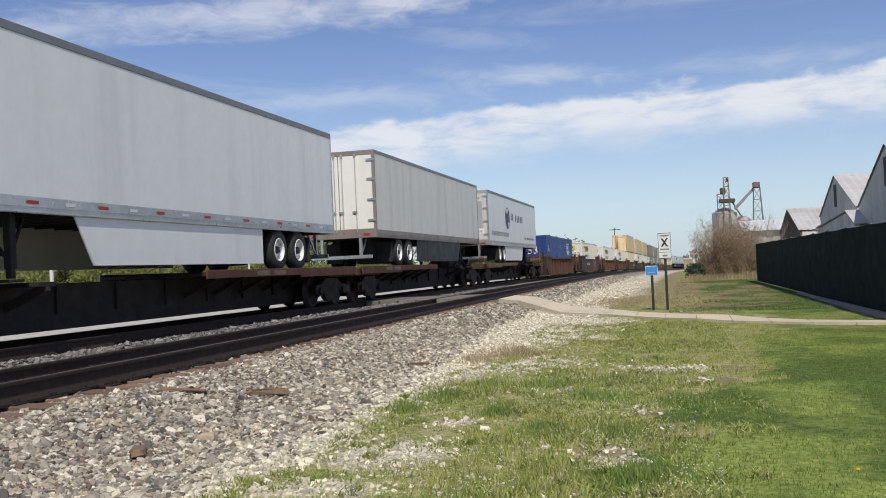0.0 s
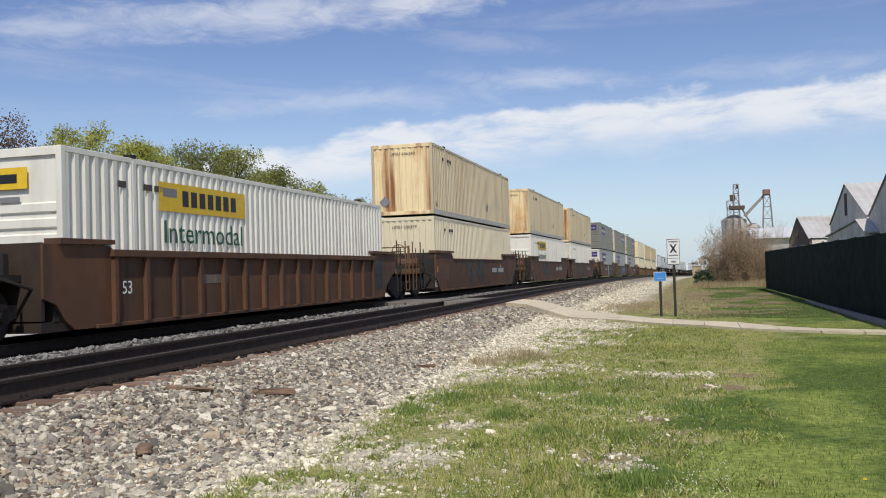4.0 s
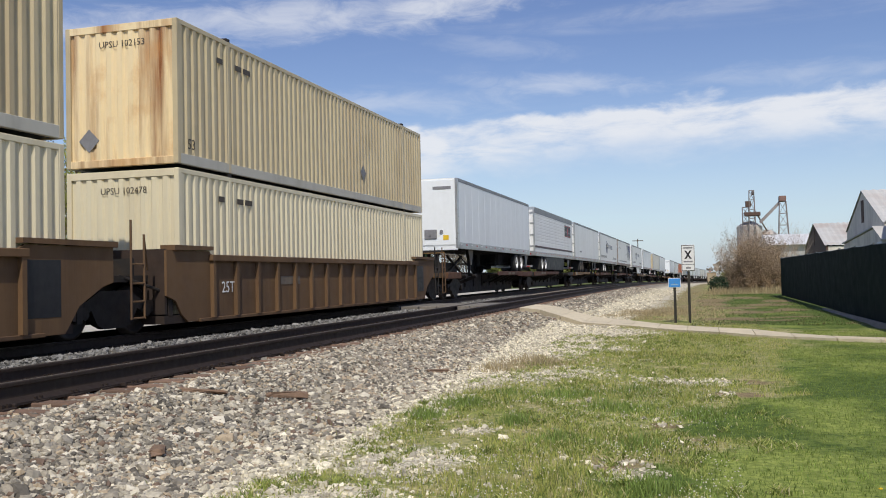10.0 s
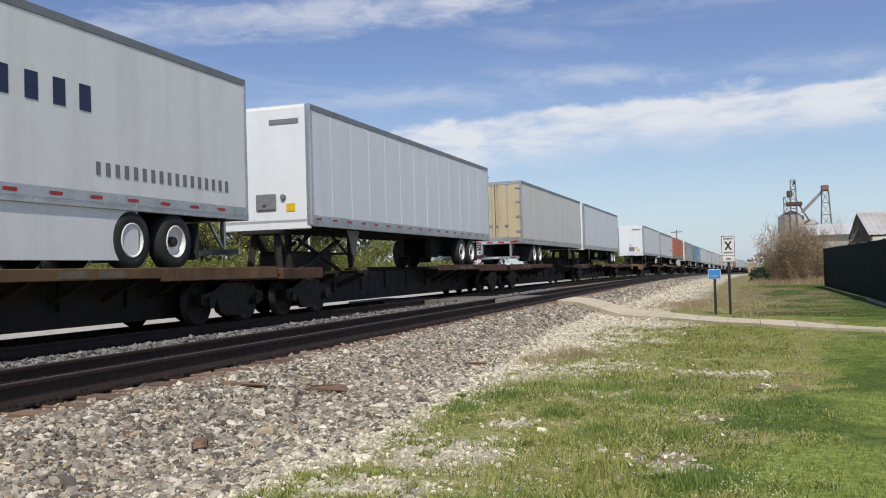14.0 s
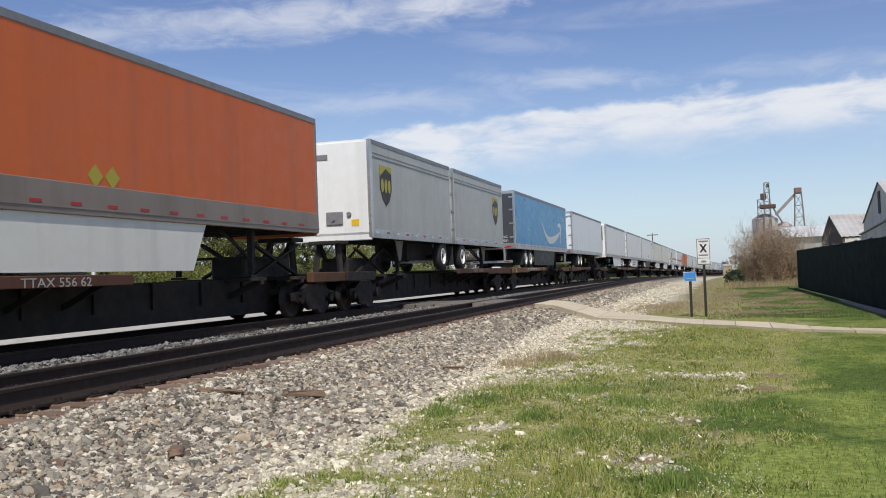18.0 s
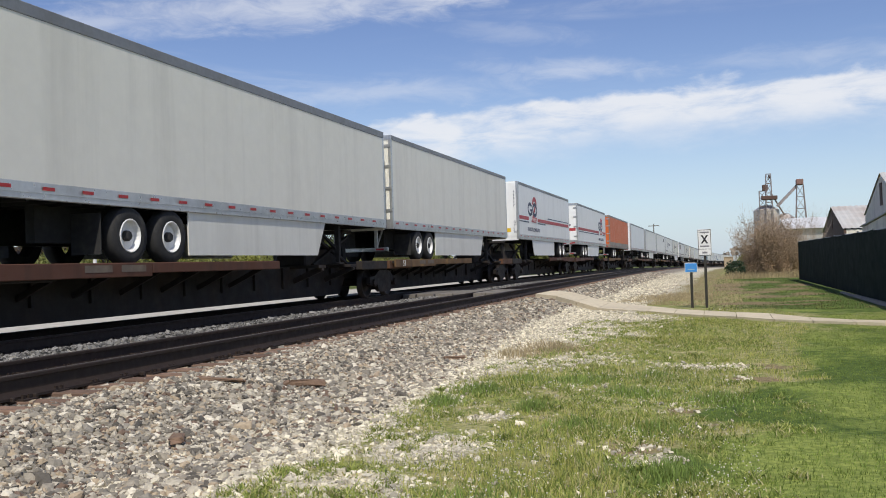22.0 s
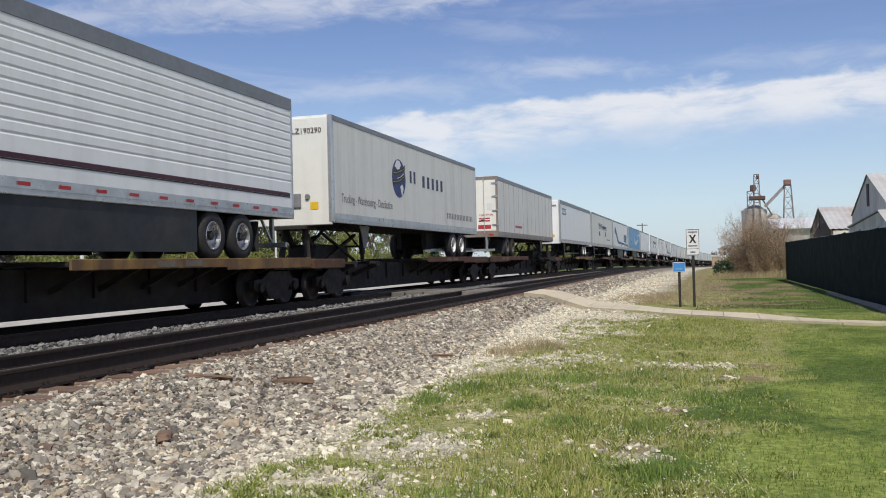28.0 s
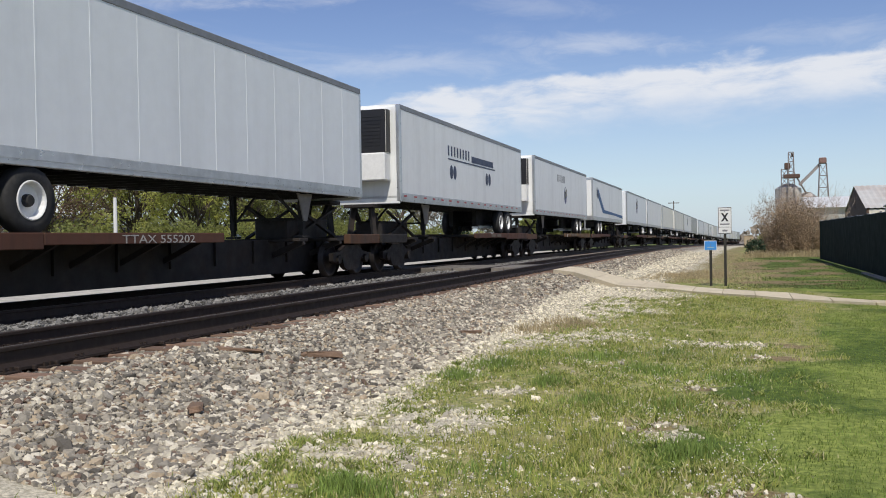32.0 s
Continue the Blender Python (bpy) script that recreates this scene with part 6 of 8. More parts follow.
def build_stacks():
    look_words = {"box_blue": "deep blue steel container", "box_white": "white corrugated container", "tan": "tan corrugated container with rust streaks",
                  "ivory": "ivory corrugated container", "box_olive": "dull greenish grey corrugated container", "box_grey": "light grey corrugated container with purple panels"}
    for i, (u, upper, lower, style) in enumerate(STACKS):
        before = STACKS[i - 1][0] + BOX_L if i else -50
        after = STACKS[i + 1][0] if i + 1 < len(STACKS) else 9999
        spray = {4: [(5.0, 4.0, DULL)], 5: [(4.4, 3.0, DULL)], 6: [(2.4, 5.2, FAINT)], 7: [(8.6, 5.0, BOLD), (7.7, 0.95, SCRAWL)], 8: [(9.5, 4.0, BLUES), (3.0, 3.0, FAINT)], 9: [(2.4, 5.0, WILD), (7.6, 2.6, PALE)]}.get(i)
        panels = {1: [(0.4, 3.25, 0.26, 1.2, "repaint_blue"), (10.5, 2.85, 0.26, 1.2, "repaint_tan")], 6: [(7.0, 3.0, 0.3, 0.5, "repaint_green")], 8: [(6.0, 3.0, 0.3, 0.8, "repaint_tan")]}.get(i, ())
        ga, gb = u - before, after - u - BOX_L
        well_car(u, style, ga < 4.6, gb < 4.6, i + 3, spray, (ga / 2 - 0.06 if ga < 4.6 else 1.45, gb / 2 - 0.06 if gb < 4.6 else 1.45), panels, {1: ("", 3.7), 10: ("89449", 3.15), 6: ("DTTX 724480", 10.6), 7: ("DTTX 765072", 3.62)}.get(i))
        for k, pair in enumerate((lower, upper)):
            if not pair:
                continue
            d = list(id_bars(0.0))
            grey = pair[0] in ("box_grey", "box_olive")
            if pair[0] == "box_blue":
                d += [bars("logo_frame", 11.95, 1.42, 2.0, 1.02, "mark_white", "white framed emblem", BX), bars("logo_frame", 12.01, 1.48, 1.88, 0.9, "box_blue", "", BX + 0.003),
                      bars("name_bar", 12.15, 1.56, 1.5, 0.26, "mark_white", "", BX + 0.006), bars("name_bar", 12.15, 1.92, 0.6, 0.3, "mark_white", "", BX + 0.006),
                      diamond(8.2, 2.1, 0.16, "shield_gold"), words_on("53", 0.7, 1.68, 0.62, "mark_white", "white numerals", BX),
                      end_words("53", -0.2, 1.5, 0.85, "mark_white"), end_diamond(-0.72, 1.75, 0.22, "cream")]
            elif grey:
                d += purple_panel(10.4 if k and i > 7 else 2.4, 1.63, 3.55, 0.88)
                d += [(n2, me, m2, l2) for n2, me, m2, l2 in purple_panel(-1.05, 2.05, 2.0, 0.55, False)]
                if i == 7:
                    d += [end_diamond(-0.85, 1.75, 0.2, "mark_red"), end_diamond(-0.3, 1.8, 0.2, "mark_white")]
            elif pair[0] == "box_white" and i in (1, 2, 3, 5):
                d += yellow_panel(2.85, 1.97, 3.55, 0.57) + (yellow_end() if i < 5 else [])
            else:
                d += [diamond(10.2, 0.85, 0.24, "ink_grey"), end_words("UPSU " + CODES.get((i, k), "606349"), -0.5, 2.42, 0.19, "ink_soft", 0.008), words_on("53", 0.35, 0.32, 0.3, "ink_soft", "", BX)]
                if k:
                    d.append(end_diamond(-0.75, 0.55, 0.24, "ink_grey"))
            ribs = "h" if (grey or (pair[0] == "box_white" and i in (1, 2, 3, 5))) else "v"
            container(u, 0.33 + k * (BOX_H + 0.09), pair[0], pair[1], look_words[pair[0]] + (" on top of another" if k else " sitting in a well car"), i, d, ribs, doors=(grey and k == 1 and i > 7))


def build_trailers():
    spans = [(u, T53, nose) for u, nose, *_ in TRAILERS] + [(516.9, 17.6, 0)]
    for u, nose, skin, words, more in TRAILERS:
        more = dict(more)
        trailer(u, T53, bool(nose), skin, words, int(u), **more)
    for u, nose in PUPS:
        trailer(u, 8.35, bool(nose), "parcel_grey", "short grey parcel trailer with a brown and gold shield", int(u), decals=shield(0.7 if nose else 6.35, 3.12, 1.05) + [bars("trim_line", 0.1, 4.55, 8.15, 0.05, "ink_grey"), bars("trim_line", 0.1, 4.68, 8.15, 0.03, "ink_grey"), end_bars("code_bar", -0.8, 4.55, 0.7, 0.16, "ink_grey", "", -0.06 if not nose else -0.02)],
                front="white", marks=2, gear=True, axles=1, axle_at=1.1)
    spans.append((591.8, 17.2, 1))
    spans.sort()
    for i, (u, n, nose) in enumerate(spans):
        end = u + n
        prev_end = spans[i - 1][0] + spans[i - 1][1] if i else u - 3
        next_u = spans[i + 1][0] if i + 1 < len(spans) else end + 3
        gap_a, gap_b = u - prev_end, next_u - end
        a = -gap_a / 2 if gap_a < 6 else -1.6
        b = n + gap_b / 2 if gap_b < 6 else n + 1.6
        spine_car(u, a, b, (0, n), not nose, gap_a < 2.2, gap_b < 2.2, i, u == 516.9)


build_stacks()
build_trailers()

# ---- the ground: one sheet to the horizon ----


def smooth_step(a, b, x):
    t = min(1.0, max(0.0, (x - a) / (b - a)))
    return t * t * (3 - 2 * t)


def ground_z(x, y):
    """Height of the ground: a raised bed under the two tracks, a soft lawn beside it."""
    x -= bend(y)
    bed = 0.31 * smooth_step(-3.6, -5.75, x) * smooth_step(-16.5, -13.4, x)
    ridge = 0.05 * noise.noise((x * 0.5, y * 0.5, 0.0)) * smooth_step(-4.6, -3.2, x)
    bed += 0.09 * smooth_step(0.95, 0.2, abs(x + 9.22))
    rough = 0.022 * noise.noise((x * 4.5, y * 4.5, 7.0)) * smooth_step(-4.2, -2.8, x) * smooth_step(1.2, -0.2, x)
    fine = rough + 0.018 * noise.noise((x * 2.7, y * 2.7, 4.0))
    far = 0.12 * smooth_step(-16, -20, x)
    near = 1.0 if abs(y) < 300 else 0.0
    return bed + (ridge + fine) * near + far - fall(y)


def spaced(lo, hi, fine_lo, fine_hi, step, grow):
    xs = [fine_lo]
    while xs[-1] < fine_hi:
        xs.append(xs[-1] + step)
    d = step
    while xs[-1] < hi:
        d *= grow
        xs.append(min(hi, xs[-1] + d))
    d = step
    while xs[0] > lo:
        d *= grow
        xs.insert(0, max(lo, xs[0] - d))
    return xs


# bare limestone, bare earth: centre, half widths
BARE = [(-2.6, 18.3, 1.15, 1.5), (-2.35, 13.6, 0.95, 1.15), (-0.2, 13.0, 0.75, 0.4), (-2.35, 7.1, 0.5, 0.7), (-2.5, 5.8, 0.5, 0.45), (-0.6, 6.95, 0.25, 0.25), (-2.7, 23.0, 1.5, 2.2), (-2.2, 8.6, 0.3, 0.2)]
EARTH = [(1.9, 28.6, 1.2, 0.5), (3.0, 36.0, 0.8, 2.0), (0.3, 42.0, 0.9, 2.5), (1.8, 52.0, 1.5, 3.0), (2.6, 30.5, 1.1, 0.7), (1.0, 38.0, 1.3, 1.6), (3.2, 46.0, 1.0, 2.5), (0.35, 11.5, 0.4, 0.5), (0.05, 5.4, 0.4, 0.3), (-0.45, 9.3, 0.25, 0.4), (-0.15, 8.5, 0.2, 0.35), (0.45, 13.1, 0.55, 0.35), (0.7, 29.6, 1.3, 0.9), (1.6, 34.0, 1.2, 1.6), (2.4, 41.0, 1.4, 2.5), (0.2, 48.0, 1.2, 4.0), (-0.7, 7.3, 0.3, 0.3)]


SUNNY = [(0.35, 7.4, 0.55, 1.5), (0.15, 6.2, 0.4, 0.8), (1.3, 9.4, 0.7, 1.2), (1.0, 6.0, 0.4, 0.6)]
LUSH = [(-0.05, 9.0, 0.5, 0.8), (0.2, 10.3, 0.5, 0.6), (1.9, 7.0, 0.7, 1.6), (2.2, 12.0, 0.9, 2.5), (-0.45, 7.0, 0.25, 0.6)]


def blot(table, x, y):
    return max(0.0, max(1.35 - math.hypot((x - cx) / rx, (y - cy) / ry) for cx, cy, rx, ry in table))


def cover_at(x, y):
    """How much bare limestone, bare earth and mown lawn lies here, each from 0 to 1."""
    edge = -3.2 + (0.25 + 0.5 * smooth_step(11, 14, y)) * noise.noise((x * 0.9, y * 0.9, 14.0)) + 0.5 * smooth_step(11.5, 14, y) + 0.8 * smooth_step(30, 90, y)
    lime = max(min(1, blot(BARE, x, y)), smooth_step(edge + 0.7, edge - 0.35, x))
    if y > 32:
        lime = smooth_step(-0.7, -2.9, x + 0.5 * noise.noise((x * 0.6, y * 0.3, 4.0)))
    dry = smooth_step(31, 34, y) * smooth_step(0.9, -0.6, x) * 0.62
    earth = max(min(1, blot(EARTH, x, y)), dry)
    wave = 0.9 * noise.noise((x * 0.8, y * 0.8, 5.0)) + 0.5 * noise.noise((x * 2.3, y * 2.3, 8.0))
    lawn = smooth_step(-0.75, 0.3, x + wave - 1.0 * smooth_step(8.0, 12.0, y) - 0.5 * smooth_step(12, 20, y))
    if y > 26:
        lawn = smooth_step(-0.6, 2.0, x + 1.6 * noise.noise((x * 0.5, y * 0.25, 2.0)))
    if y > 13:
        lawn *= 1 - 0.45 * smooth_step(13, 20, y) * smooth_step(27, 24, y)
    if y > 26:
        earth = max(earth, 0.34 + 0.3 * noise.noise((x * 0.6, y * 0.3, 11.0)))
    return lime, earth, lawn


def ground_material():
    m = bpy.data.materials.new("ground cover")
    m.use_nodes = True
    nt = m.node_tree
    b = nt.nodes["Principled BSDF"]
    b.inputs["Roughness"].default_value = 0.95
    b.inputs["Specular IOR Level"].default_value = 0.2
    geo = nt.nodes.new("ShaderNodeNewGeometry")
    sp = nt.nodes.new("ShaderNodeSeparateXYZ")
    nt.links.new(geo.outputs["Position"], sp.inputs[0])
    off_y = nt.nodes.new("ShaderNodeMath")
    off_y.operation = "SUBTRACT"
    nt.links.new(sp.outputs[1], off_y.inputs[0])
    off_y.inputs[1].default_value = 40.0

    def nz(scale, detail=5, off=0.0):
        n = nt.nodes.new("ShaderNodeTexNoise")
        n.inputs["Scale"].default_value, n.inputs["Detail"].default_value, n.inputs["Roughness"].default_value = scale, detail, 0.65
        mp = nt.nodes.new("ShaderNodeMapping")
        mp.inputs["Location"].default_value = (off, off * 2, 0)
        nt.links.new(geo.outputs["Position"], mp.inputs["Vector"])
        nt.links.new(mp.outputs[0], n.inputs["Vector"])
        return n.outputs["Fac"]

    def mth(op, a, c):
        n = nt.nodes.new("ShaderNodeMath")
        n.operation = op
        for i, v in enumerate((a, c)):
            if isinstance(v, (int, float)):
                n.inputs[i].default_value = v
            else:
                nt.links.new(v, n.inputs[i])
        return n.outputs[0]

    def step(v, lo, hi):
        n = nt.nodes.new("ShaderNodeMapRange")
        n.interpolation_type = "SMOOTHSTEP"
        nt.links.new(v, n.inputs["Value"])
        n.inputs["From Min"].default_value, n.inputs["From Max"].default_value = lo, hi
        return n.outputs["Result"]

    def mix(fac, a, c):
        n = nt.nodes.new("ShaderNodeMix")
        n.data_type = "RGBA"
        for i, v in ((0, fac), (6, a), (7, c)):
            if isinstance(v, tuple):
                n.inputs[i].default_value = (*v, 1)
            else:
                nt.links.new(v, n.inputs[i])
        return n.outputs[2]

    def two(scale, lo_c, hi_c, off=0.0, a=0.35, c=0.65):
        return mix(step(nz(scale, 6, off), a, c), lo_c, hi_c)

    att = nt.nodes.new("ShaderNodeAttribute")
    att.attribute_name = "cover"
    ch = nt.nodes.new("ShaderNodeSeparateColor")
    nt.links.new(att.outputs["Color"], ch.inputs[0])
    broad = mth("MULTIPLY", mth("SUBTRACT", nz(1.1, 6, 3.0), 0.5), 0.9)
    fray = mth("ADD", broad, mth("MULTIPLY", mth("SUBTRACT", nz(6.0, 6, 8.0), 0.5), 0.9))
    gravel = two(26.0, (0.12, 0.105, 0.085), (0.36, 0.32, 0.26))
    lime = two(30.0, (0.36, 0.325, 0.24), (0.7, 0.64, 0.5), 5.0)
    weeds = two(22.0, (0.09, 0.12, 0.03), (0.38, 0.4, 0.11), 1.0, 0.3, 0.7)
    straw = two(19.0, (0.25, 0.21, 0.11), (0.54, 0.49, 0.25), 2.5)
    meadow = mix(step(nz(1.7, 6, 2.0), 0.42, 0.66), weeds, straw)
    meadow = mix(step(nz(7.5, 4, 14.0), 0.5, 0.64), meadow, two(24.0, (0.07, 0.095, 0.025), (0.22, 0.25, 0.07), 9.0))
    sunny = two(14.0, (0.15, 0.195, 0.042), (0.31, 0.36, 0.085), 6.0)
    lush = two(13.0, (0.05, 0.085, 0.018), (0.12, 0.175, 0.035), 4.0)
    tinted = mth("MULTIPLY", mth("SUBTRACT", att.outputs["Alpha"], 0.5), 0.24)
    lawn = mix(step(mth("ADD", mth("ADD", nz(0.5, 6, 7.0), tinted), mth("MULTIPLY", mth("SUBTRACT", nz(5.0, 5, 2.0), 0.5), 0.35)), 0.4, 0.62), lush, sunny)
    col = mix(step(mth("ADD", ch.outputs[2], fray), 0.3, 0.7), meadow, lawn)
    col = mix(mth("MULTIPLY", step(mth("ADD", ch.outputs[1], fray), 0.4, 0.75), 0.85), col, two(20.0, (0.15, 0.105, 0.06), (0.34, 0.25, 0.15), 12.0))
    col = mix(step(mth("ADD", mth("ADD", ch.outputs[0], fray), mth("MULTIPLY", mth("SUBTRACT", nz(38.0, 3, 6.0), 0.5), 1.3)), 0.36, 0.62), col, lime)
    run = mth("MINIMUM", mth("MAXIMUM", off_y.outputs[0], 0.0), 420.0)
    line_x = mth("SUBTRACT", sp.outputs[0], mth("MULTIPLY", mth("MULTIPLY", run, run), 6.7e-5))
    xs = mth("ADD", line_x, fray)
    col = mix(step(xs, -4.0, -5.0), col, gravel)
    road = two(3.0, (0.42, 0.4, 0.35), (0.54, 0.51, 0.45), 9.0)
    col = mix(step(line_x, -15.2, -16.0), col, road)
    field = two(0.6, (0.06, 0.085, 0.02), (0.13, 0.15, 0.045), 15.0)
    col = mix(step(line_x, -21.5, -23.0), col, field)
    nt.links.new(col, b.inputs["Base Color"])
    bp = nt.nodes.new("ShaderNodeBump")
    bp.inputs["Strength"].default_value, bp.inputs["Distance"].default_value = 0.7, 0.04
    nt.links.new(nz(16.0, 6, 1.0), bp.inputs["Height"])
    nt.links.new(bp.outputs[0], b.inputs["Normal"])
    return m


GROUND = ground_material()


def build_ground():
    xs = spaced(-2500, 2500, -17.0, 6.0, 0.22, 1.35)
    ys = spaced(-300, 3500, 3.0, 34.0, 0.3, 1.12)
    verts = [(x + bend(y), y, ground_z(x + bend(y), y)) for y in ys for x in xs]
    n = len(xs)
    faces = [(j * n + i, j * n + i + 1, (j + 1) * n + i + 1, (j + 1) * n + i) for j in range(len(ys) - 1) for i in range(n - 1)]
    me = raw("ground", verts, faces, GROUND, True)
    cover = me.color_attributes.new("cover", "FLOAT_COLOR", "POINT")
    for i, (x, y, z) in enumerate(verts):
        x -= bend(y)
        if -6 < x < 40 and -5 < y < 400:
            tint = 0.1 if y > 26 else 0.5 + 0.5 * min(1, blot(SUNNY, x, y)) - 0.5 * min(1, blot(LUSH, x, y))
            cover.data[i].color = (*cover_at(x, y), tint)
        else:
            cover.data[i].color = (1.0, 0.0, 0.0, 0.5) if x < 0 else (0.0, 0.3, 0.3, 0.5)
    tagged(new("ground", me), "patchy spring lawn, crushed stone and ballast", "ground", kind="structure")


build_ground()


def track(xc, name, words):
    """Two rails, each with head, web and foot, on their ties."""
    tr = thing(name, words, "track", kind="structure")
    stations = [-60.0, 0.0, 40.0] + [60.0 + 20 * i for i in range(28)] + [700.0 + 100 * i for i in range(10)]

    def swept(bm, outline):
        rings = [[bm.verts.new((px + bend(y), y, pz - fall(y))) for px, pz in outline] for y in stations]
        m = len(outline)
        for p, q in zip(rings, rings[1:]):
            for i in range(m):
                bm.faces.new((p[i], p[(i + 1) % m], q[(i + 1) % m], q[i]))
        bm.faces.new(rings[0]), bm.faces.new(rings[-1])

    shape = [(-0.085, -0.225), (0.085, -0.225), (0.085, -0.2), (0.012, -0.15), (0.01, -0.045), (0.036, -0.035), (0.036, -0.006), (0.026, 0.0),
             (-0.026, 0.0), (-0.036, -0.006), (-0.036, -0.035), (-0.01, -0.045), (-0.012, -0.15), (-0.085, -0.2)]
    for s in (-1, 1):
        def fill(bm):
            swept(bm, shape)
        lift = (0.025 if s > 0 else -0.022) if xc > -9 else 0.0
        r = placed("rail", quick("rail_body", M["rail"], fill), tr, (xc + s * 0.755, 0, RAIL - 0.004 + lift))
        placed("rail_head", quick("rail_head", M["rail_head"], lambda bm: swept(bm, [(-0.024, 0.0), (0.024, 0.0), (0.024, 0.004), (-0.024, 0.004)])), r)
    tie = quick("tie", M["tie"], lambda bm: box(bm, -1.3, 1.3, -0.115, 0.115, -0.16, 0.0, 0.012))
    plate = quick("tie_plate", M["rail"], lambda bm: (box(bm, -0.17, 0.17, -0.09, 0.09, 0, 0.016), box(bm, 0.09, 0.115, -0.05, -0.02, 0, 0.055), box(bm, -0.115, -0.09, 0.02, 0.05, 0, 0.055), box(bm, 0.09, 0.115, 0.03, 0.06, 0, 0.055)))
    anchor = quick("rail_anchor", M["rail"], lambda bm: box(bm, -0.1, 0.1, -0.02, 0.02, 0.0, 0.045, 0.008))
    rnd = random.Random(5 if xc > -9 else 6)
    y, count = 4.2, 0
    while y < 62:
        t = placed("tie", tie, tr, pose(xc + rnd.uniform(-0.06, 0.06), y + rnd.uniform(-0.03, 0.03), RAIL - 0.206 - fall(y) + rnd.uniform(-0.012, 0.004), 0, 0, rnd.uniform(-1, 1)))
        if y < 30:
            for s in (-1, 1):
                placed("tie_plate", plate, t, (s * 0.755, 0, 0.0))
                if xc > -9 and y < 24:
                    for q in (-0.15, 0.15):
                        placed("rail_anchor", anchor, t, (s * 0.755, q, -0.002))
        y += 0.5
    verts, faces = [], []
    while y < 420:
        x0, x1 = xc - 1.3 + bend(y), xc + 1.3 + bend(y)
        k = len(verts)
        z = RAIL - 0.206 - fall(y)
        verts += [(x0, y - 0.11, z), (x1, y - 0.11, z), (x1, y + 0.11, z), (x0, y + 0.11, z), (x0, y - 0.11, z - 0.1), (x1, y - 0.11, z - 0.1), (x1, y + 0.11, z - 0.1), (x0, y + 0.11, z - 0.1)]
        faces += [(k, k + 1, k + 2, k + 3), (k, k + 4, k + 5, k + 1), (k + 1, k + 5, k + 6, k + 2)]
        y += 0.5
    tagged(placed("far_ties", raw("far_ties", verts, faces, M["tie"]), tr), kind="stuff")


track(NEAR_X, "near_track", "empty rusty track on weathered wooden ties")
track(TRACK_X, "far_track", "track that carries the freight train")

# ---- footpath, crossing and signs ----
PATH_X = (-5.8, -5.0, -4.0, -2.7, -2.0, -1.0, -0.4, 0.4, 1.0, 1.6, 2.0, 2.7, 3.7, 4.1)
PATH_NEAR = (29.2, 28.6, 27.6, 26.2, 25.5, 24.2, 23.4, 22.3, 21.6, 21.0, 20.7, 20.2, 19.7, 19.6)
PATH_FAR = (32.2, 31.8, 30.8, 29.0, 27.9, 26.1, 25.2, 24.1, 23.4, 22.3, 21.8, 21.0, 20.4, 20.25)


def build_path():
    path = thing("footpath", "sun-bleached concrete footpath slabs", "path", kind="structure")
    n = 13
    for i in range(n):
        xa, xb = -5.8 + 9.9 * i / n, -5.8 + 9.9 * (i + 1) / n - 0.014
        bm = bmesh.new()
        pts = [(xa, float(np.interp(xa, PATH_X, PATH_NEAR))), (xb, float(np.interp(xb, PATH_X, PATH_NEAR))),
               (xb, float(np.interp(xb, PATH_X, PATH_FAR))), (xa, float(np.interp(xa, PATH_X, PATH_FAR)))]
        top = [bm.verts.new((x, y, ground_z(x, y) * 0.75 + 0.055 + 0.16 * smooth_step(-3.0, -4.9, x))) for x, y in pts]
        low = [bm.verts.new((v.co.x, v.co.y, v.co.z - 0.14)) for v in top]
        bm.faces.new(top), bm.faces.new(list(reversed(low)))
        for k in range(4):
            bm.faces.new((top[k], low[k], low[(k + 1) % 4], top[(k + 1) % 4]))
        part("slab", bm, M["concrete"], path)


build_path()


def build_crossing():
    cr = thing("plank_crossing", "grey timber planks across both tracks", "crossing", kind="structure")
    for xc in (NEAR_X, TRACK_X):
        outer = ((xc + 0.85, xc + 1.3), (xc + 1.35, xc + 1.95)) if xc < -9 else ()
        for x0, x1 in outer + ((xc - 1.95, xc - 1.35), (xc - 1.34, xc - 0.85), (xc - 0.64, xc - 0.22), (xc - 0.21, xc + 0.21), (xc + 0.22, xc + 0.64)):
            bm = bmesh.new()
            box(bm, x0, x1 - 0.012, 29.2, 32.4, RAIL - 0.2, RAIL - 0.03, 0.012)
            part("plank", bm, M["planks"], cr)


build_crossing()


def sign_post(x, y, top, w, h, face, words, name):
    sg = thing(name, words, "sign", at=(x, y, 0))
    bm = bmesh.new()
    box(bm, -0.038, 0.038, -0.038, 0.038, -0.3, top - 0.04, 0.008)
    part("post", bm, M["post_wood"], sg)
    bm = bmesh.new()
    box(bm, -w / 2, w / 2, -0.062, -0.046, top - h, top, 0.006)
    board = part("board", bm, M[face], sg)
    bm = bmesh.new()
    for z in (top - 0.12, top - h + 0.12):
        rod(bm, (0, -0.068, z), (0, 0.05, z), 0.012, 8)
    part("bolt", bm, M["fence_post"], sg)
    return sg, board


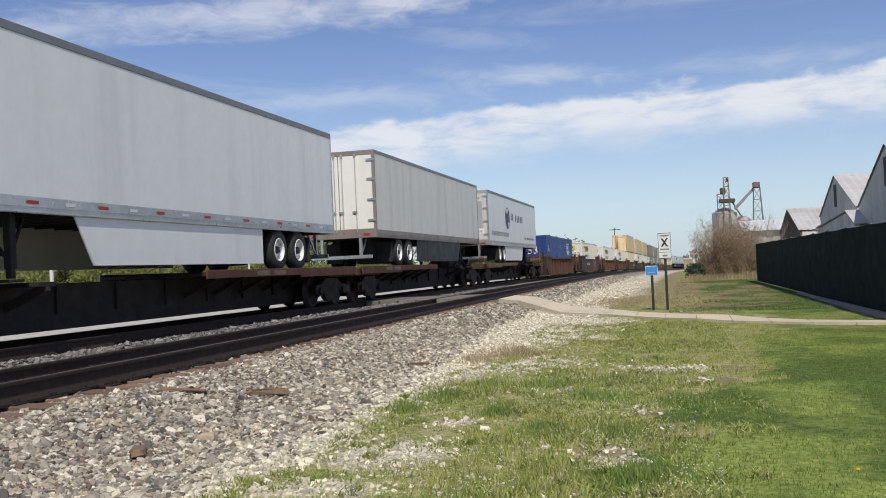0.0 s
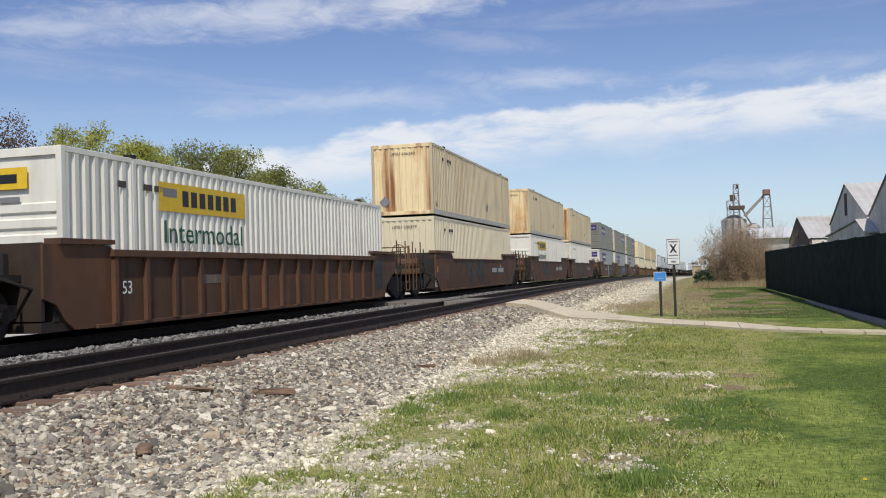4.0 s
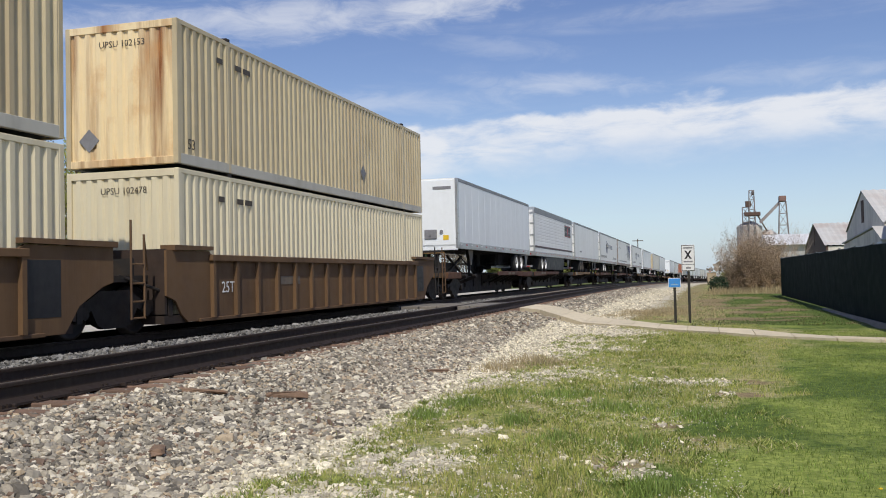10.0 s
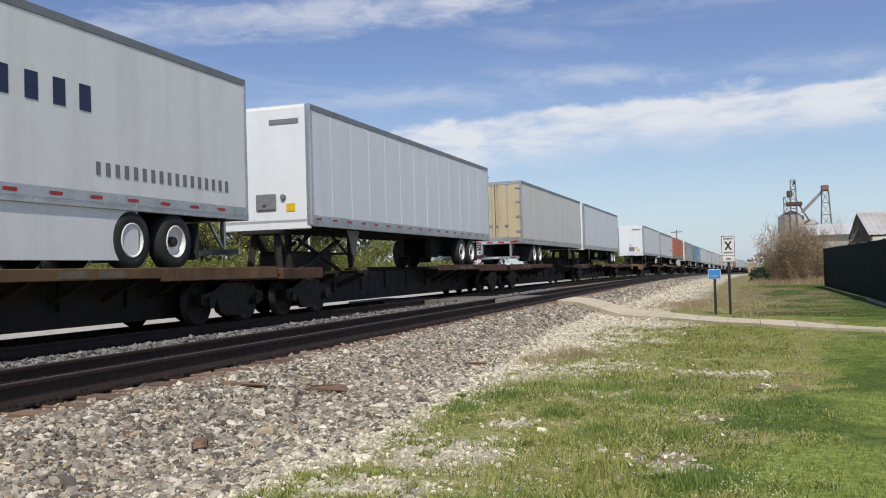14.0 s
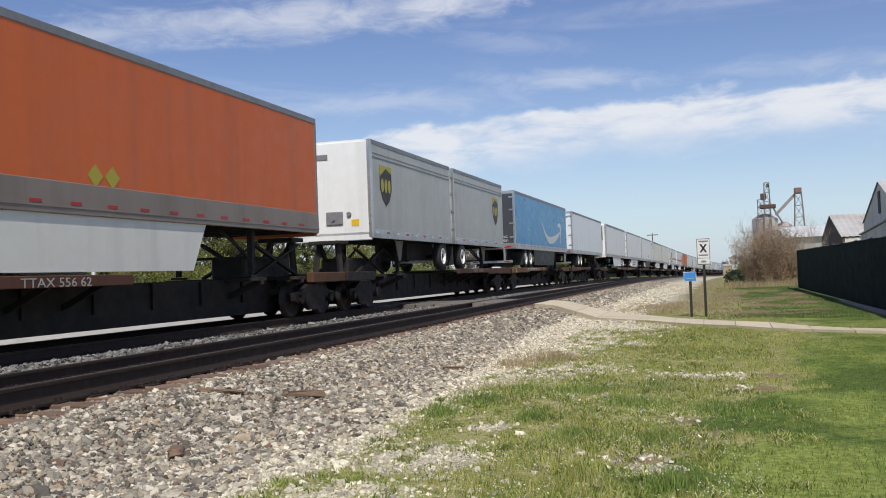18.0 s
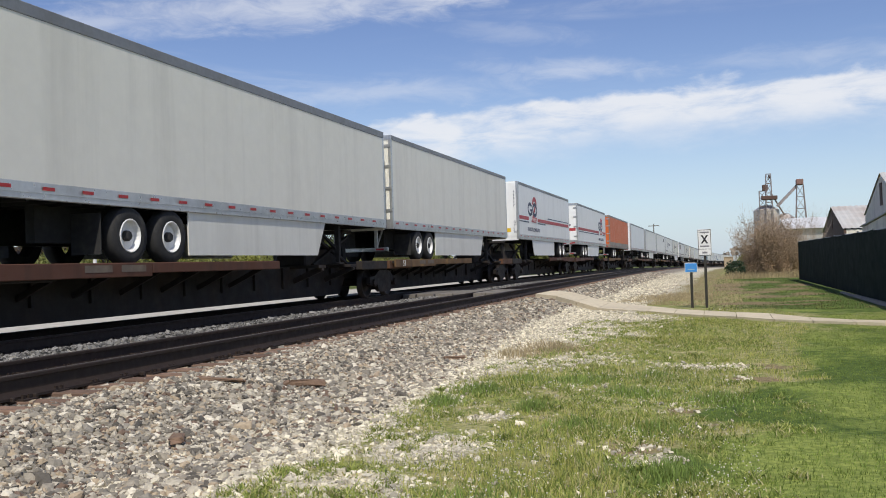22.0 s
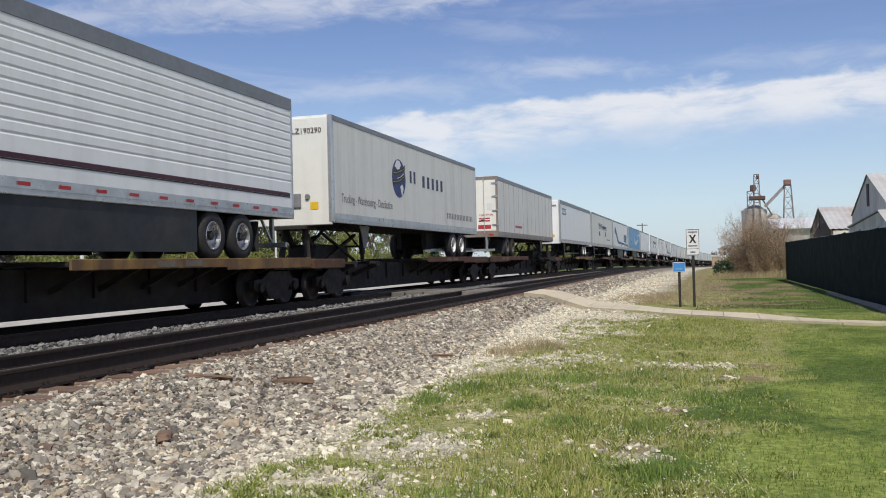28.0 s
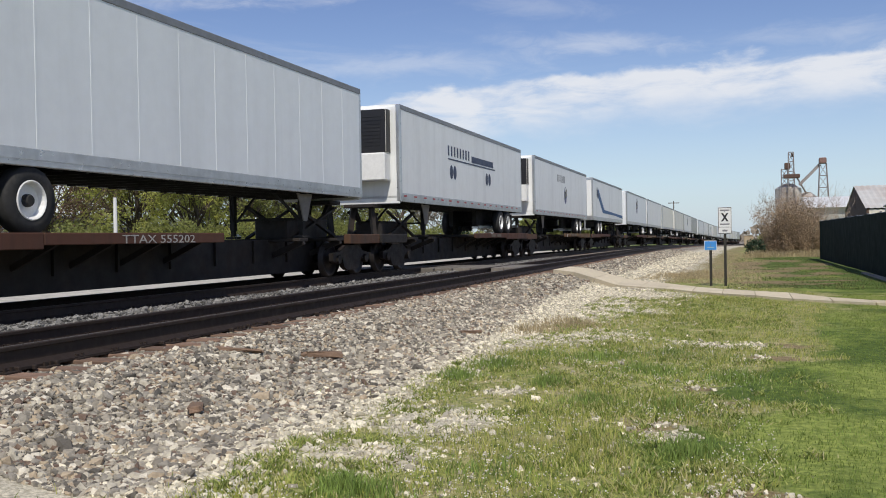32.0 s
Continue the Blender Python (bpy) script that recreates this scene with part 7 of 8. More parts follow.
sg, board = sign_post(-0.46, 27.6, 2.27, 0.38, 0.77, "sign_white", "white sign with a black cross on a dark post", "crossing_sign")
for x0, x1, z0, z1, ink in ((-0.18, 0.18, 2.245, 2.26, "black"), (-0.18, 0.18, 1.51, 1.525, "black"), (-0.18, -0.168, 1.51, 2.26, "black"), (0.168, 0.18, 1.51, 2.26, "black"),
                            (-0.18, 0.18, 1.69, 1.7, "black"), (-0.13, 0.13, 2.16, 2.2, "ink_grey"), (-0.13, 0.13, 1.76, 1.8, "ink_grey"), (-0.07, 0.07, 1.57, 1.62, "ink_grey")):
    bm = bmesh.new()
    box(bm, x0, x1, -0.066, -0.0625, z0, z1)
    part("print_bar", bm, M[ink], board)
for tilt in (-1, 1):
    bm = bmesh.new()
    prism(bm, [(-0.105 * tilt, 1.86), (-0.05 * tilt, 1.86), (0.105 * tilt, 2.1), (0.05 * tilt, 2.1)], -0.067 + 0.001 * tilt, -0.063, "y")
    part("cross_bar", bm, M["black"], board, "black bar of the cross")
sg, board = sign_post(-0.87, 27.8, 1.31, 0.36, 0.28, "mark_white", "small blue sign with a white border on a dark post", "blue_sign")
bm = bmesh.new()
box(bm, -0.165, 0.165, -0.067, -0.063, 1.045, 1.295)
part("blue_field", bm, M["sign_blue"], board, "bright blue field")
bm = bmesh.new()
box(bm, -0.1, 0.1, -0.071, -0.068, 1.1, 1.13)
part("print_bar", bm, M["mark_pale"], board)

# ---- fence ----


def build_fence():
    a, b = Vector((4.55, 12.0, 0)), Vector((4.1, 54.7, 0))
    back = Vector((38.0, 56.0, 0))
    fence = thing("screened_fence", "chain-link fence behind dark green privacy mesh", "fence")
    def panels(p, q, count):
        d = q - p
        out_n = Vector((d.y, -d.x, 0)).normalized()
        for i in range(count):
            s0, s1 = p + d * (i / count), p + d * ((i + 1) / count)
            verts, faces = [], []
            for j in range(9):
                c = s0 + (s1 - s0) * (j / 8)
                for kz in range(5):
                    wave = 0.02 * noise.noise((c.y * 1.3, c.x, kz * 0.9))
                    sag = 0.03 * math.sin(math.pi * j / 8) if kz == 4 else 0
                    verts.append((c.x + out_n.x * wave, c.y + out_n.y * wave, 0.03 + kz * 0.523 - sag))
            for j in range(8):
                for kz in range(4):
                    faces.append((j * 5 + kz, j * 5 + 5 + kz, j * 5 + 6 + kz, j * 5 + 1 + kz))
            placed("mesh_panel", raw("mesh_panel", verts, faces, M["fence"], True), fence)
            bm = bmesh.new()
            rod(bm, (s1.x + 0.06, s1.y, 0), (s1.x + 0.06, s1.y, 2.16), 0.035, 8)
            part("post", bm, M["fence_post"], fence)
        bm = bmesh.new()
        rod(bm, (p.x + 0.06, p.y, 2.1), (q.x + 0.06, q.y, 2.1), 0.022, 8)
        part("top_rail", bm, M["fence_post"], fence)
    panels(a, b, 14)
    panels(b, back, 11)
    bm = bmesh.new()
    low = [bm.verts.new(v) for v in ((4.12, 12.0, -0.1), (4.34, 12.0, -0.1), (4.16, 36.0, -0.1), (3.98, 36.0, -0.1))]
    high = [bm.verts.new(v) for v in ((4.26, 12.0, 0.15), (4.34, 12.0, 0.16), (4.16, 36.0, 0.06), (4.08, 36.0, 0.05))]
    bm.faces.new(high), bm.faces.new(list(reversed(low)))
    for k in range(4):
        bm.faces.new((low[k], low[(k + 1) % 4], high[(k + 1) % 4], high[k]))
    tagged(part("footing", bm, M["kerb"], None), "grey concrete footing along the fence", "footing", kind="structure")


build_fence()

# ---- sheds, elevator and distance on the near side ----


def shed(y0, y1, x0, x1, eave, ridge, wall, gable, words):
    sh = thing("storage_shed", words, "shed", "storage sheds behind the fence")
    ym = (y0 + y1) / 2
    bm = bmesh.new()
    prism(bm, [(y0, -0.6), (y0, eave), (ym, ridge), (y1, eave), (y1, -0.6)], x0, x0 + 0.2)
    part("gable_wall", bm, M[gable], sh)
    bm = bmesh.new()
    prism(bm, [(y0, -0.6), (y0, eave), (ym, ridge), (y1, eave), (y1, -0.6)], x1 - 0.2, x1)
    part("gable_wall", bm, M[wall], sh)
    for y, s in ((y0, 1), (y1, -1)):
        bm = bmesh.new()
        xs = [x0 + 0.1 + (x1 - x0 - 0.2) * i / 96 for i in range(97)]
        sheet(bm, [((x, y + s * 0.03 * (i % 2), -0.6), (x, y + s * 0.03 * (i % 2), eave)) for i, x in enumerate(xs)])
        part("side_wall", bm, M[wall], sh)
        bm = bmesh.new()
        dz = ridge - eave
        slope = dz / (ym - y)
        lip = -0.12 * s
        xs = [x0 - 0.08 + (x1 - x0 + 0.16) * i / 96 for i in range(97)]
        sheet(bm, [((x, y + lip, eave + slope * lip + 0.1 + 0.05 * (i % 2)), (x, ym, ridge + 0.1 + 0.05 * (i % 2))) for i, x in enumerate(xs)])
        part("roof", bm, M["shed_roof"], sh, "rust-stained metal roof")
    bm = bmesh.new()
    box(bm, x0 - 0.04, x0, ym - 0.42, ym + 0.42, ridge - 2.0, ridge - 0.55)
    part("louvre", bm, M["shed_dark"], sh, "dark slot in the gable")
    return sh


shed(41.5, 57.0, 10.0, 34.0, 3.9, 6.6, "shed_wall", "shed_wall", "grey metal shed with a rusty pitched roof")
shed(57.6, 72.0, 10.0, 34.0, 4.0, 6.4, "shed_wall", "shed_wall", "grey metal shed with a rusty pitched roof")
shed(86.0, 103.0, 10.2, 34.0, 3.4, 5.7, "shed_wall", "shed_dark", "low shed with a dark boarded gable")


def build_lean_to():
    """A low grey annexe with a shallow roof in front of the gables."""
    an = thing("shed_annexe", "low grey annexe with a shallow pitched roof", "shed", "storage sheds behind the fence")
    bm = bmesh.new()
    prism(bm, [(54.6, -0.4), (54.6, 2.95), (57.0, 3.7), (69.0, 3.1), (69.0, -0.4)], 9.35, 9.5)
    part("front_wall", bm, M["shed_wall"], an)
    bm = bmesh.new()
    prism(bm, [(54.4, 2.95), (57.0, 3.76), (57.0, 3.84), (54.4, 3.03)], 9.25, 9.98)
    part("roof", bm, M["shed_roof"], an)
    bm = bmesh.new()
    prism(bm, [(57.0, 3.76), (69.2, 3.15), (69.2, 3.23), (57.0, 3.84)], 9.25, 9.98)
    part("roof", bm, M["shed_roof"], an)
    bm = bmesh.new()
    box(bm, 9.3, 9.36, 54.6, 55.9, -0.2, 2.9)
    part("door", bm, M["tank"], an, "white plank door")


build_lean_to()


def roof_vents():
    for y in (88.5, 90.2):
        vt = thing("roof_vent", "small dark vent on the metal roof", "vent", "vents on the low shed")
        bm = bmesh.new()
        z = 3.4 + (y - 86.0) * 2.3 / 8.5 + 0.1
        box(bm, 15.4, 16.6, y - 0.25, y + 0.25, z - 0.15, z + 0.3, 0.04)
        part("cowl", bm, M["bin_rust"], vt)


roof_vents()


def build_tank():
    tk = thing("water_tank", "small white tank on legs behind the sheds", "tank", at=(13.2, 85.0, 0))
    bm = bmesh.new()
    lathe(bm, [(4.6, 0.3), (4.8, 0.75), (5.1, 0.9), (5.5, 0.9), (5.8, 0.7), (5.95, 0.2)], 20, "z")
    part("drum", bm, M["tank"], tk, smooth=True)
    for i in range(4):
        a = math.pi / 4 + i * math.pi / 2
        bm = bmesh.new()
        rod(bm, (math.cos(a), math.sin(a), 0), (0.6 * math.cos(a), 0.6 * math.sin(a), 4.8), 0.07, 8)
        part("leg", bm, M["tower_steel"], tk)


build_tank()


def lattice(bm, x, y, z0, z1, w0, w1, bays, r=0.12):
    """A braced four-legged tower."""
    for i in range(bays):
        a, b = i / bays, (i + 1) / bays
        za, zb = z0 + (z1 - z0) * a, z0 + (z1 - z0) * b
        wa, wb = w0 + (w1 - w0) * a, w0 + (w1 - w0) * b
        ca = [(x + sx * wa, y + sy * wa, za) for sx, sy in ((-1, -1), (1, -1), (1, 1), (-1, 1))]
        cb = [(x + sx * wb, y + sy * wb, zb) for sx, sy in ((-1, -1), (1, -1), (1, 1), (-1, 1))]
        for k in range(4):
            rod(bm, ca[k], cb[k], r, 6)
            rod(bm, ca[k], cb[(k + 1) % 4], r * 0.6, 5)
            rod(bm, cb[k], cb[(k + 1) % 4], r * 0.6, 5)


def build_elevator():
    D = 260.0
    def at(az, el):
        return Vector((D * math.tan(math.radians(az)), D, 1.5 + D * math.tan(math.radians(el)) / math.cos(math.radians(az))))
    el = thing("grain_elevator", "rusty grain elevator with legs, conveyors and a head house", "elevator")
    bm = bmesh.new()
    p = at(2.75, 4.45)
    lathe(bm, [(-2.6, 3.3), (13.2, 3.3), (14.5, 1.2), (14.6, 0.2)], 18, "z", (p.x - 0.6, D, 0))
    lathe(bm, [(-2.6, 2.6), (11.0, 2.6), (12.2, 1.0), (12.3, 0.2)], 18, "z", (p.x + 4.2, D + 3, 0))
    part("bin", bm, M["bin_rust"], el)
    bm = bmesh.new()
    lattice(bm, p.x, D - 3.4, -2.4, 22.6, 1.2, 0.6, 10, 0.12)
    lattice(bm, p.x - 1.6, D - 3.0, 8, 18.2, 0.8, 0.8, 5, 0.12)
    part("leg_tower", bm, M["tower_steel"], el)
    bm = bmesh.new()
    box(bm, p.x - 1.9, p.x + 2.1, D - 4.4, D - 1.6, 15.8, 16.8, 0.1)
    box(bm, p.x - 1.6, p.x - 0.2, D - 4.0, D - 2.0, 18.2, 19.8, 0.1)
    box(bm, p.x + 0.0, p.x + 0.7, D - 3.6, D - 2.8, 21.4, 22.4, 0.1)
    part("head_house", bm, M["shed_dark"], el)
    q = at(4.48, 4.15)
    bm = bmesh.new()
    lattice(bm, q.x, D - 2, -2.4, 19.4, 1.9, 0.8, 7, 0.11)
    part("conveyor_tower", bm, M["tower_steel"], el)
    bm = bmesh.new()
    box(bm, q.x - 1.0, q.x + 0.8, D - 3.2, D - 1.0, 19.4, 20.9, 0.15)
    part("tower_head", bm, M["head_red"], el, "rusty red head box")
    bm = bmesh.new()
    bar(bm, (p.x + 2.0, D - 3, 14.0), (q.x - 0.8, D - 2, 19.2), 0.7, 0.5)
    rod(bm, (p.x + 0.6, D - 3, 17.5), (p.x + 4.2, D + 2, 11.5), 0.2, 6)
    part("conveyor", bm, M["tower_steel"], el)
    hall = thing("long_white_hall", "long white metal hall by the elevator", "hall")
    bm = bmesh.new()
    box(bm, 12.5, 26.0, 190, 230, -2.4, 6.2)
    part("wall", bm, M["house"], hall)
    bm = bmesh.new()
    prism(bm, [(189, 6.2), (210, 9.0), (231, 6.2)], 12.2, 26.3)
    part("roof", bm, M["tank"], hall, "white metal roof")


build_elevator()


def build_far_bits():
    cab = thing("signal_cabinet", "tan metal trackside signal cabinet", "cabinet", at=(1.1, 162.0, ground_z(1.1, 162.0)))
    bm = bmesh.new()
    box(bm, -0.75, 0.75, -0.6, 0.6, 0, 1.95, 0.04)
    part("body", bm, M["brown_box"], cab)
    bm = bmesh.new()
    box(bm, -0.85, 0.85, -0.7, 0.7, 1.95, 2.1, 0.03)
    part("lid", bm, M["shed_roof"], cab)
    for x in (-0.36, 0.36):
        bm = bmesh.new()
        box(bm, x - 0.3, x + 0.3, -0.63, -0.6, 0.2, 1.7)
        part("door", bm, M["house_tan"], cab)
    pole = thing("utility_pole", "distant wooden utility pole with a crossarm", "pole", at=(-16.6, 243.0, 0))
    bm = bmesh.new()
    rod(bm, (0, 0, -3.0), (0, 0, 10.2), 0.16, 8, 0.11)
    part("shaft", bm, M["bark"], pole)
    bm = bmesh.new()
    box(bm, -1.4, 1.4, -0.07, 0.07, 9.6, 9.8)
    part("crossarm", bm, M["bark"], pole)
    for y, z in ((62.0, 5.2), (31.0, 3.4)):
        st = thing("utility_post", "thin white roadside utility post", "post", at=(-31.0 if y > 50 else -24.0, y, 0))
        bm = bmesh.new()
        rod(bm, (0, 0, -0.6), (0, 0, z), 0.09, 8, 0.07)
        part("shaft", bm, M["tank"], st)


build_far_bits()

# ---- trees ----


def grow(rnd, branches, start, direction, length, radius, depth, bend=0.35):
    """Branches by repeated forking: (from, to, radius, radius at the end)."""
    p, d = Vector(start), Vector(direction).normalized()
    n = 3
    for i in range(n):
        d = (d + Vector((rnd.uniform(-1, 1), rnd.uniform(-1, 1), rnd.uniform(-0.5, 1))) * bend * 0.35).normalized()
        q = p + d * (length / n)
        branches.append((p.copy(), q.copy(), radius * (1 - 0.2 * i), radius * (1 - 0.2 * (i + 1)), depth))
        p = q
        if depth > 0 and i >= 0:
            for _ in range(2 if depth > 1 else 3):
                out = Vector((rnd.uniform(-1, 1), rnd.uniform(-1, 1), rnd.uniform(-0.15, 0.7)))
                grow(rnd, branches, p, (d * 0.55 + out * 0.75), length * rnd.uniform(0.5, 0.72), radius * 0.52, depth - 1, bend)


def tube_mesh(name, branches, material, sides=5):
    verts, faces = [], []
    for a, b, r0, r1, dep in branches:
        d = (b - a).normalized()
        e = d.orthogonal().normalized()
        f = d.cross(e)
        k = len(verts)
        n = sides if dep > 0 else 3
        for p, r in ((a, r0), (b, r1)):
            for i in range(n):
                t = 2 * math.pi * i / n
                verts.append(p + (e * math.cos(t) + f * math.sin(t)) * r)
        for i in range(n):
            faces.append((k + i, k + (i + 1) % n, k + n + (i + 1) % n, k + n + i))
    return raw(name, [tuple(v) for v in verts], faces, material)


def leaf_mesh(name, spots, size, material, rnd, flat=0.6):
    """Small bent leaves and leaf clumps at the given spots."""
    verts, faces = [], []
    for p in spots:
        n = Vector((rnd.gauss(0, 1), rnd.gauss(0, 1), rnd.gauss(0.5, 1))).normalized()
        e = n.orthogonal().normalized()
        e = (e * math.cos(2 * rnd.random()) + n.cross(e) * math.sin(2 * rnd.random())).normalized()
        f = n.cross(e)
        s = size * rnd.uniform(0.6, 1.3)
        k = len(verts)
        verts += [tuple(p - e * s), tuple(p + f * s * flat + n * s * 0.2), tuple(p + e * s), tuple(p - f * s * flat + n * s * 0.15)]
        faces.append((k, k + 1, k + 2, k + 3))
    return raw(name, verts, faces, material)


def tree(x, y, height, spread, leaf, count, words, seed, bark="bark", leaf_size=0.22, trunk=0.28, depth=3, low=0.25):
    rnd = random.Random(seed)
    tr = thing("tree", words, "tree", "trees beyond the tracks", at=(x, y, ground_z(x, y) - 0.1))
    br = []
    top = height * 0.55
    p, n = Vector((0, 0, 0)), 6
    for i in range(n):
        q = Vector((rnd.uniform(-0.15, 0.15) * i, rnd.uniform(-0.15, 0.15) * i, top * (i + 1) / n))
        br.append((p, q, trunk * (1 - 0.1 * i), trunk * (1 - 0.1 * (i + 1)), 3))
        p = q
        if i >= n * low:
            for _ in range(2):
                a = rnd.uniform(0, 2 * math.pi)
                grow(rnd, br, p, (math.cos(a), math.sin(a), rnd.uniform(0.35, 0.9)), spread * rnd.uniform(0.55, 0.8), trunk * 0.42, depth - 1)
    grow(rnd, br, p, (0, 0, 1), height * 0.38, trunk * 0.45, depth - 1)
    high = max(b[1].z for b in br)
    k = height / high
    br = [(a * k, b * k, r0, r1, d) for a, b, r0, r1, d in br]
    placed("trunk", tube_mesh("trunk", br, M[bark]), tr)
    tips = [b for a, b, r0, r1, d in br if d <= 1]
    if count:
        spots = []
        for _ in range(count):
            t = rnd.choice(tips)
            spots.append(t + Vector((rnd.gauss(0, 0.55), rnd.gauss(0, 0.55), rnd.gauss(0, 0.5))))
        placed("crown", leaf_mesh("crown", spots, leaf_size, M[leaf], rnd), tr)
    return tr


def leafy_tree(x, y, height, spread, leaf, lobes, per, words, seed, bark="bark", size=0.11, low=0.12, lobe=0.95):
    """A trunk with limbs that reach into many leaf clumps of uneven size."""
    rnd = random.Random(seed)
    tr = thing("tree", words, "tree", "trees beyond the tracks", at=(x, y, ground_z(x, y) - 0.1))
    br, spots = [], []
    p = Vector((0, 0, 0))
    stem = [p]
    for i in range(8):
        q = Vector((rnd.uniform(-0.12, 0.12) * i, rnd.uniform(-0.12, 0.12) * i, height * 0.8 * (i + 1) / 8))
        br.append((p, q, 0.26 * (1 - i / 9), 0.26 * (1 - (i + 1) / 9), 3))
        stem.append(q)
        p = q
    for _ in range(lobes):
        u = rnd.random() ** 0.8
        z = height * (low + (0.97 - low) * u)
        wide = spread * 1.05 * math.sqrt(max(0.05, 1 - ((u - 0.42) / 0.62) ** 2))
        a, r = rnd.uniform(0, 6.3), wide * math.sqrt(rnd.uniform(0.1, 1))
        c = Vector((r * math.cos(a), r * math.sin(a), z))
        k = max(1, min(7, int(z / height / 0.8 * 8 - 1 - r / spread * 1.5)))
        m = stem[k].lerp(c, 0.5) + Vector((rnd.uniform(-0.3, 0.3), rnd.uniform(-0.3, 0.3), -0.15 * r))
        br += [(stem[k], m, 0.075, 0.045, 2), (m, c, 0.045, 0.015, 1)]
        R = lobe * rnd.uniform(0.55, 1.2)
        for _ in range(5):
            v = Vector((rnd.gauss(0, 1), rnd.gauss(0, 1), rnd.gauss(0.3, 1))).normalized() * R
            br.append((c, c + v, 0.018, 0.006, 0))
        for _ in range(int(per * R * R)):
            v = Vector((rnd.gauss(0, 1), rnd.gauss(0, 1), rnd.gauss(0.1, 0.8))).normalized()
            v = v * R * rnd.uniform(0.35, 1.0) * (1 + 0.45 * noise.noise(v * 2.2 + c))
            q = c + v
            if q.z > 0.2:
                spots.append(q)
    placed("trunk", tube_mesh("trunk", br, M[bark]), tr)
    placed("crown", leaf_mesh("crown", spots, size, M[leaf], rnd), tr)
    return tr


def polar(az, d):
    return d * math.sin(math.radians(az)), d * math.cos(math.radians(az))


def build_trees():
    rows = [(-46.0, 58, 12.0, 4.2, "leaf_red", 110, 150, "tree with copper spring buds and bare branches", 0.08), (-41.6, 62, 12.0, 4.3, "leaf_red", 110, 150, "tree with copper spring buds and bare branches", 0.08),
            (-36.6, 67, 12.2, 3.6, "leaf", 110, 170, "tree in fresh yellow-green leaf", 0.1), (-33.2, 71, 11.6, 3.4, "leaf", 110, 160, "tree in fresh yellow-green leaf", 0.11),
            (-30.4, 80, 13.0, 3.7, "leaf_deep", 110, 160, "full green tree beyond the tracks", 0.11), (-27.8, 84, 13.3, 3.6, "leaf_mid", 110, 160, "full green tree beyond the tracks", 0.11),
            (-25.2, 90, 12.0, 3.6, "leaf_deep", 100, 150, "full green tree beyond the tracks", 0.12), (-22.9, 96, 11.0, 3.4, "leaf_mid", 90, 150, "full green tree beyond the tracks", 0.12),
            (-20.8, 102, 10.0, 3.2, "leaf_deep", 80, 130, "green tree beyond the tracks", 0.12),
            (-39.2, 74, 10.0, 3.6, "leaf_mid", 90, 130, "olive green tree behind others", 0.12), (-35.0, 78, 11.6, 4.0, "leaf_deep", 110, 130, "olive green tree behind others", 0.12),
            (-32.0, 88, 12.6, 4.4, "leaf_mid", 110, 130, "olive green tree behind others", 0.13), (-29.2, 94, 13.4, 4.4, "leaf_deep", 110, 130, "olive green tree behind others", 0.13), (-26.4, 98, 12.8, 4.4, "leaf_deep", 100, 130, "olive green tree behind others", 0.13)]
    for i, (az, d, h, sp, lf, lobes, per, w, sz) in enumerate(rows):
        x, y = polar(az, d)
        leafy_tree(x, y, h, sp, lf, lobes, per, w, 40 + i, size=sz)
    for i, (az, d, h) in enumerate(((-47.0, 50, 2.6), (-43.6, 50, 2.2), (-40.4, 52, 2.6), (-38.9, 61, 3.6), (-35.0, 61, 3.2), (-31.6, 66, 3.4), (-29.0, 72, 3.4), (-26.6, 74, 3.0), (-24.0, 80, 3.4), (-21.9, 84, 3.0), (-20.0, 88, 3.2), (-18.4, 92, 3.0), (-16.6, 98, 2.8))):
        x, y = polar(az, d)
        rnd = random.Random(300 + i)
        sb = thing("shrub", "dense green shrub beyond the road", "shrub", "shrubs beyond the road", at=(x, y, ground_z(x, y)))
        placed("stem", quick("shrub_stem", M["bark"], lambda bm: [rod(bm, (0, 0, 0), (0.4 * math.cos(k), 0.4 * math.sin(k), 1.4), 0.05, 5, 0.02) for k in range(5)]), sb)
        spots = []
        for _ in range(26):
            c = Vector((rnd.uniform(-2.2, 2.2), rnd.uniform(-1.0, 1.0), 0.4 + (h - 0.9) * rnd.random() ** 1.3))
            for _ in range(110):
                v = Vector((rnd.gauss(0, 1), rnd.gauss(0, 1), rnd.gauss(0, 0.9))).normalized() * rnd.uniform(0.3, 0.75)
                if c.z + v.z > 0.05:
                    spots.append(c + v)
        placed("leaves", leaf_mesh("shrub_leaves", spots, 0.11, M["leaf_deep" if i % 3 else "leaf_mid"], rnd), sb)
    for i, (az, d, h) in enumerate(((-19.4, 104, 10.6), (-18.0, 110, 11.0), (-16.9, 100, 12.0), (-15.6, 112, 10.0), (-14.4, 125, 8.6))):
        x, y = polar(az, d)
        tree(x, y, h, 3.6, "leaf_grey", 700, "bare spring tree with pale branches", 60 + i, "bark_pale", 0.14, 0.2, 3)
    x, y = polar(-17.4, 96)
    ev = thing("evergreen", "dark conical evergreen among bare trees", "tree", "trees beyond the tracks", at=(x, y, ground_z(x, y)))
    rnd = random.Random(3)
    placed("trunk", quick("ev_trunk", M["bark"], lambda bm: rod(bm, (0, 0, 0), (0, 0, 8.4), 0.16, 6, 0.03)), ev)
    spots = []
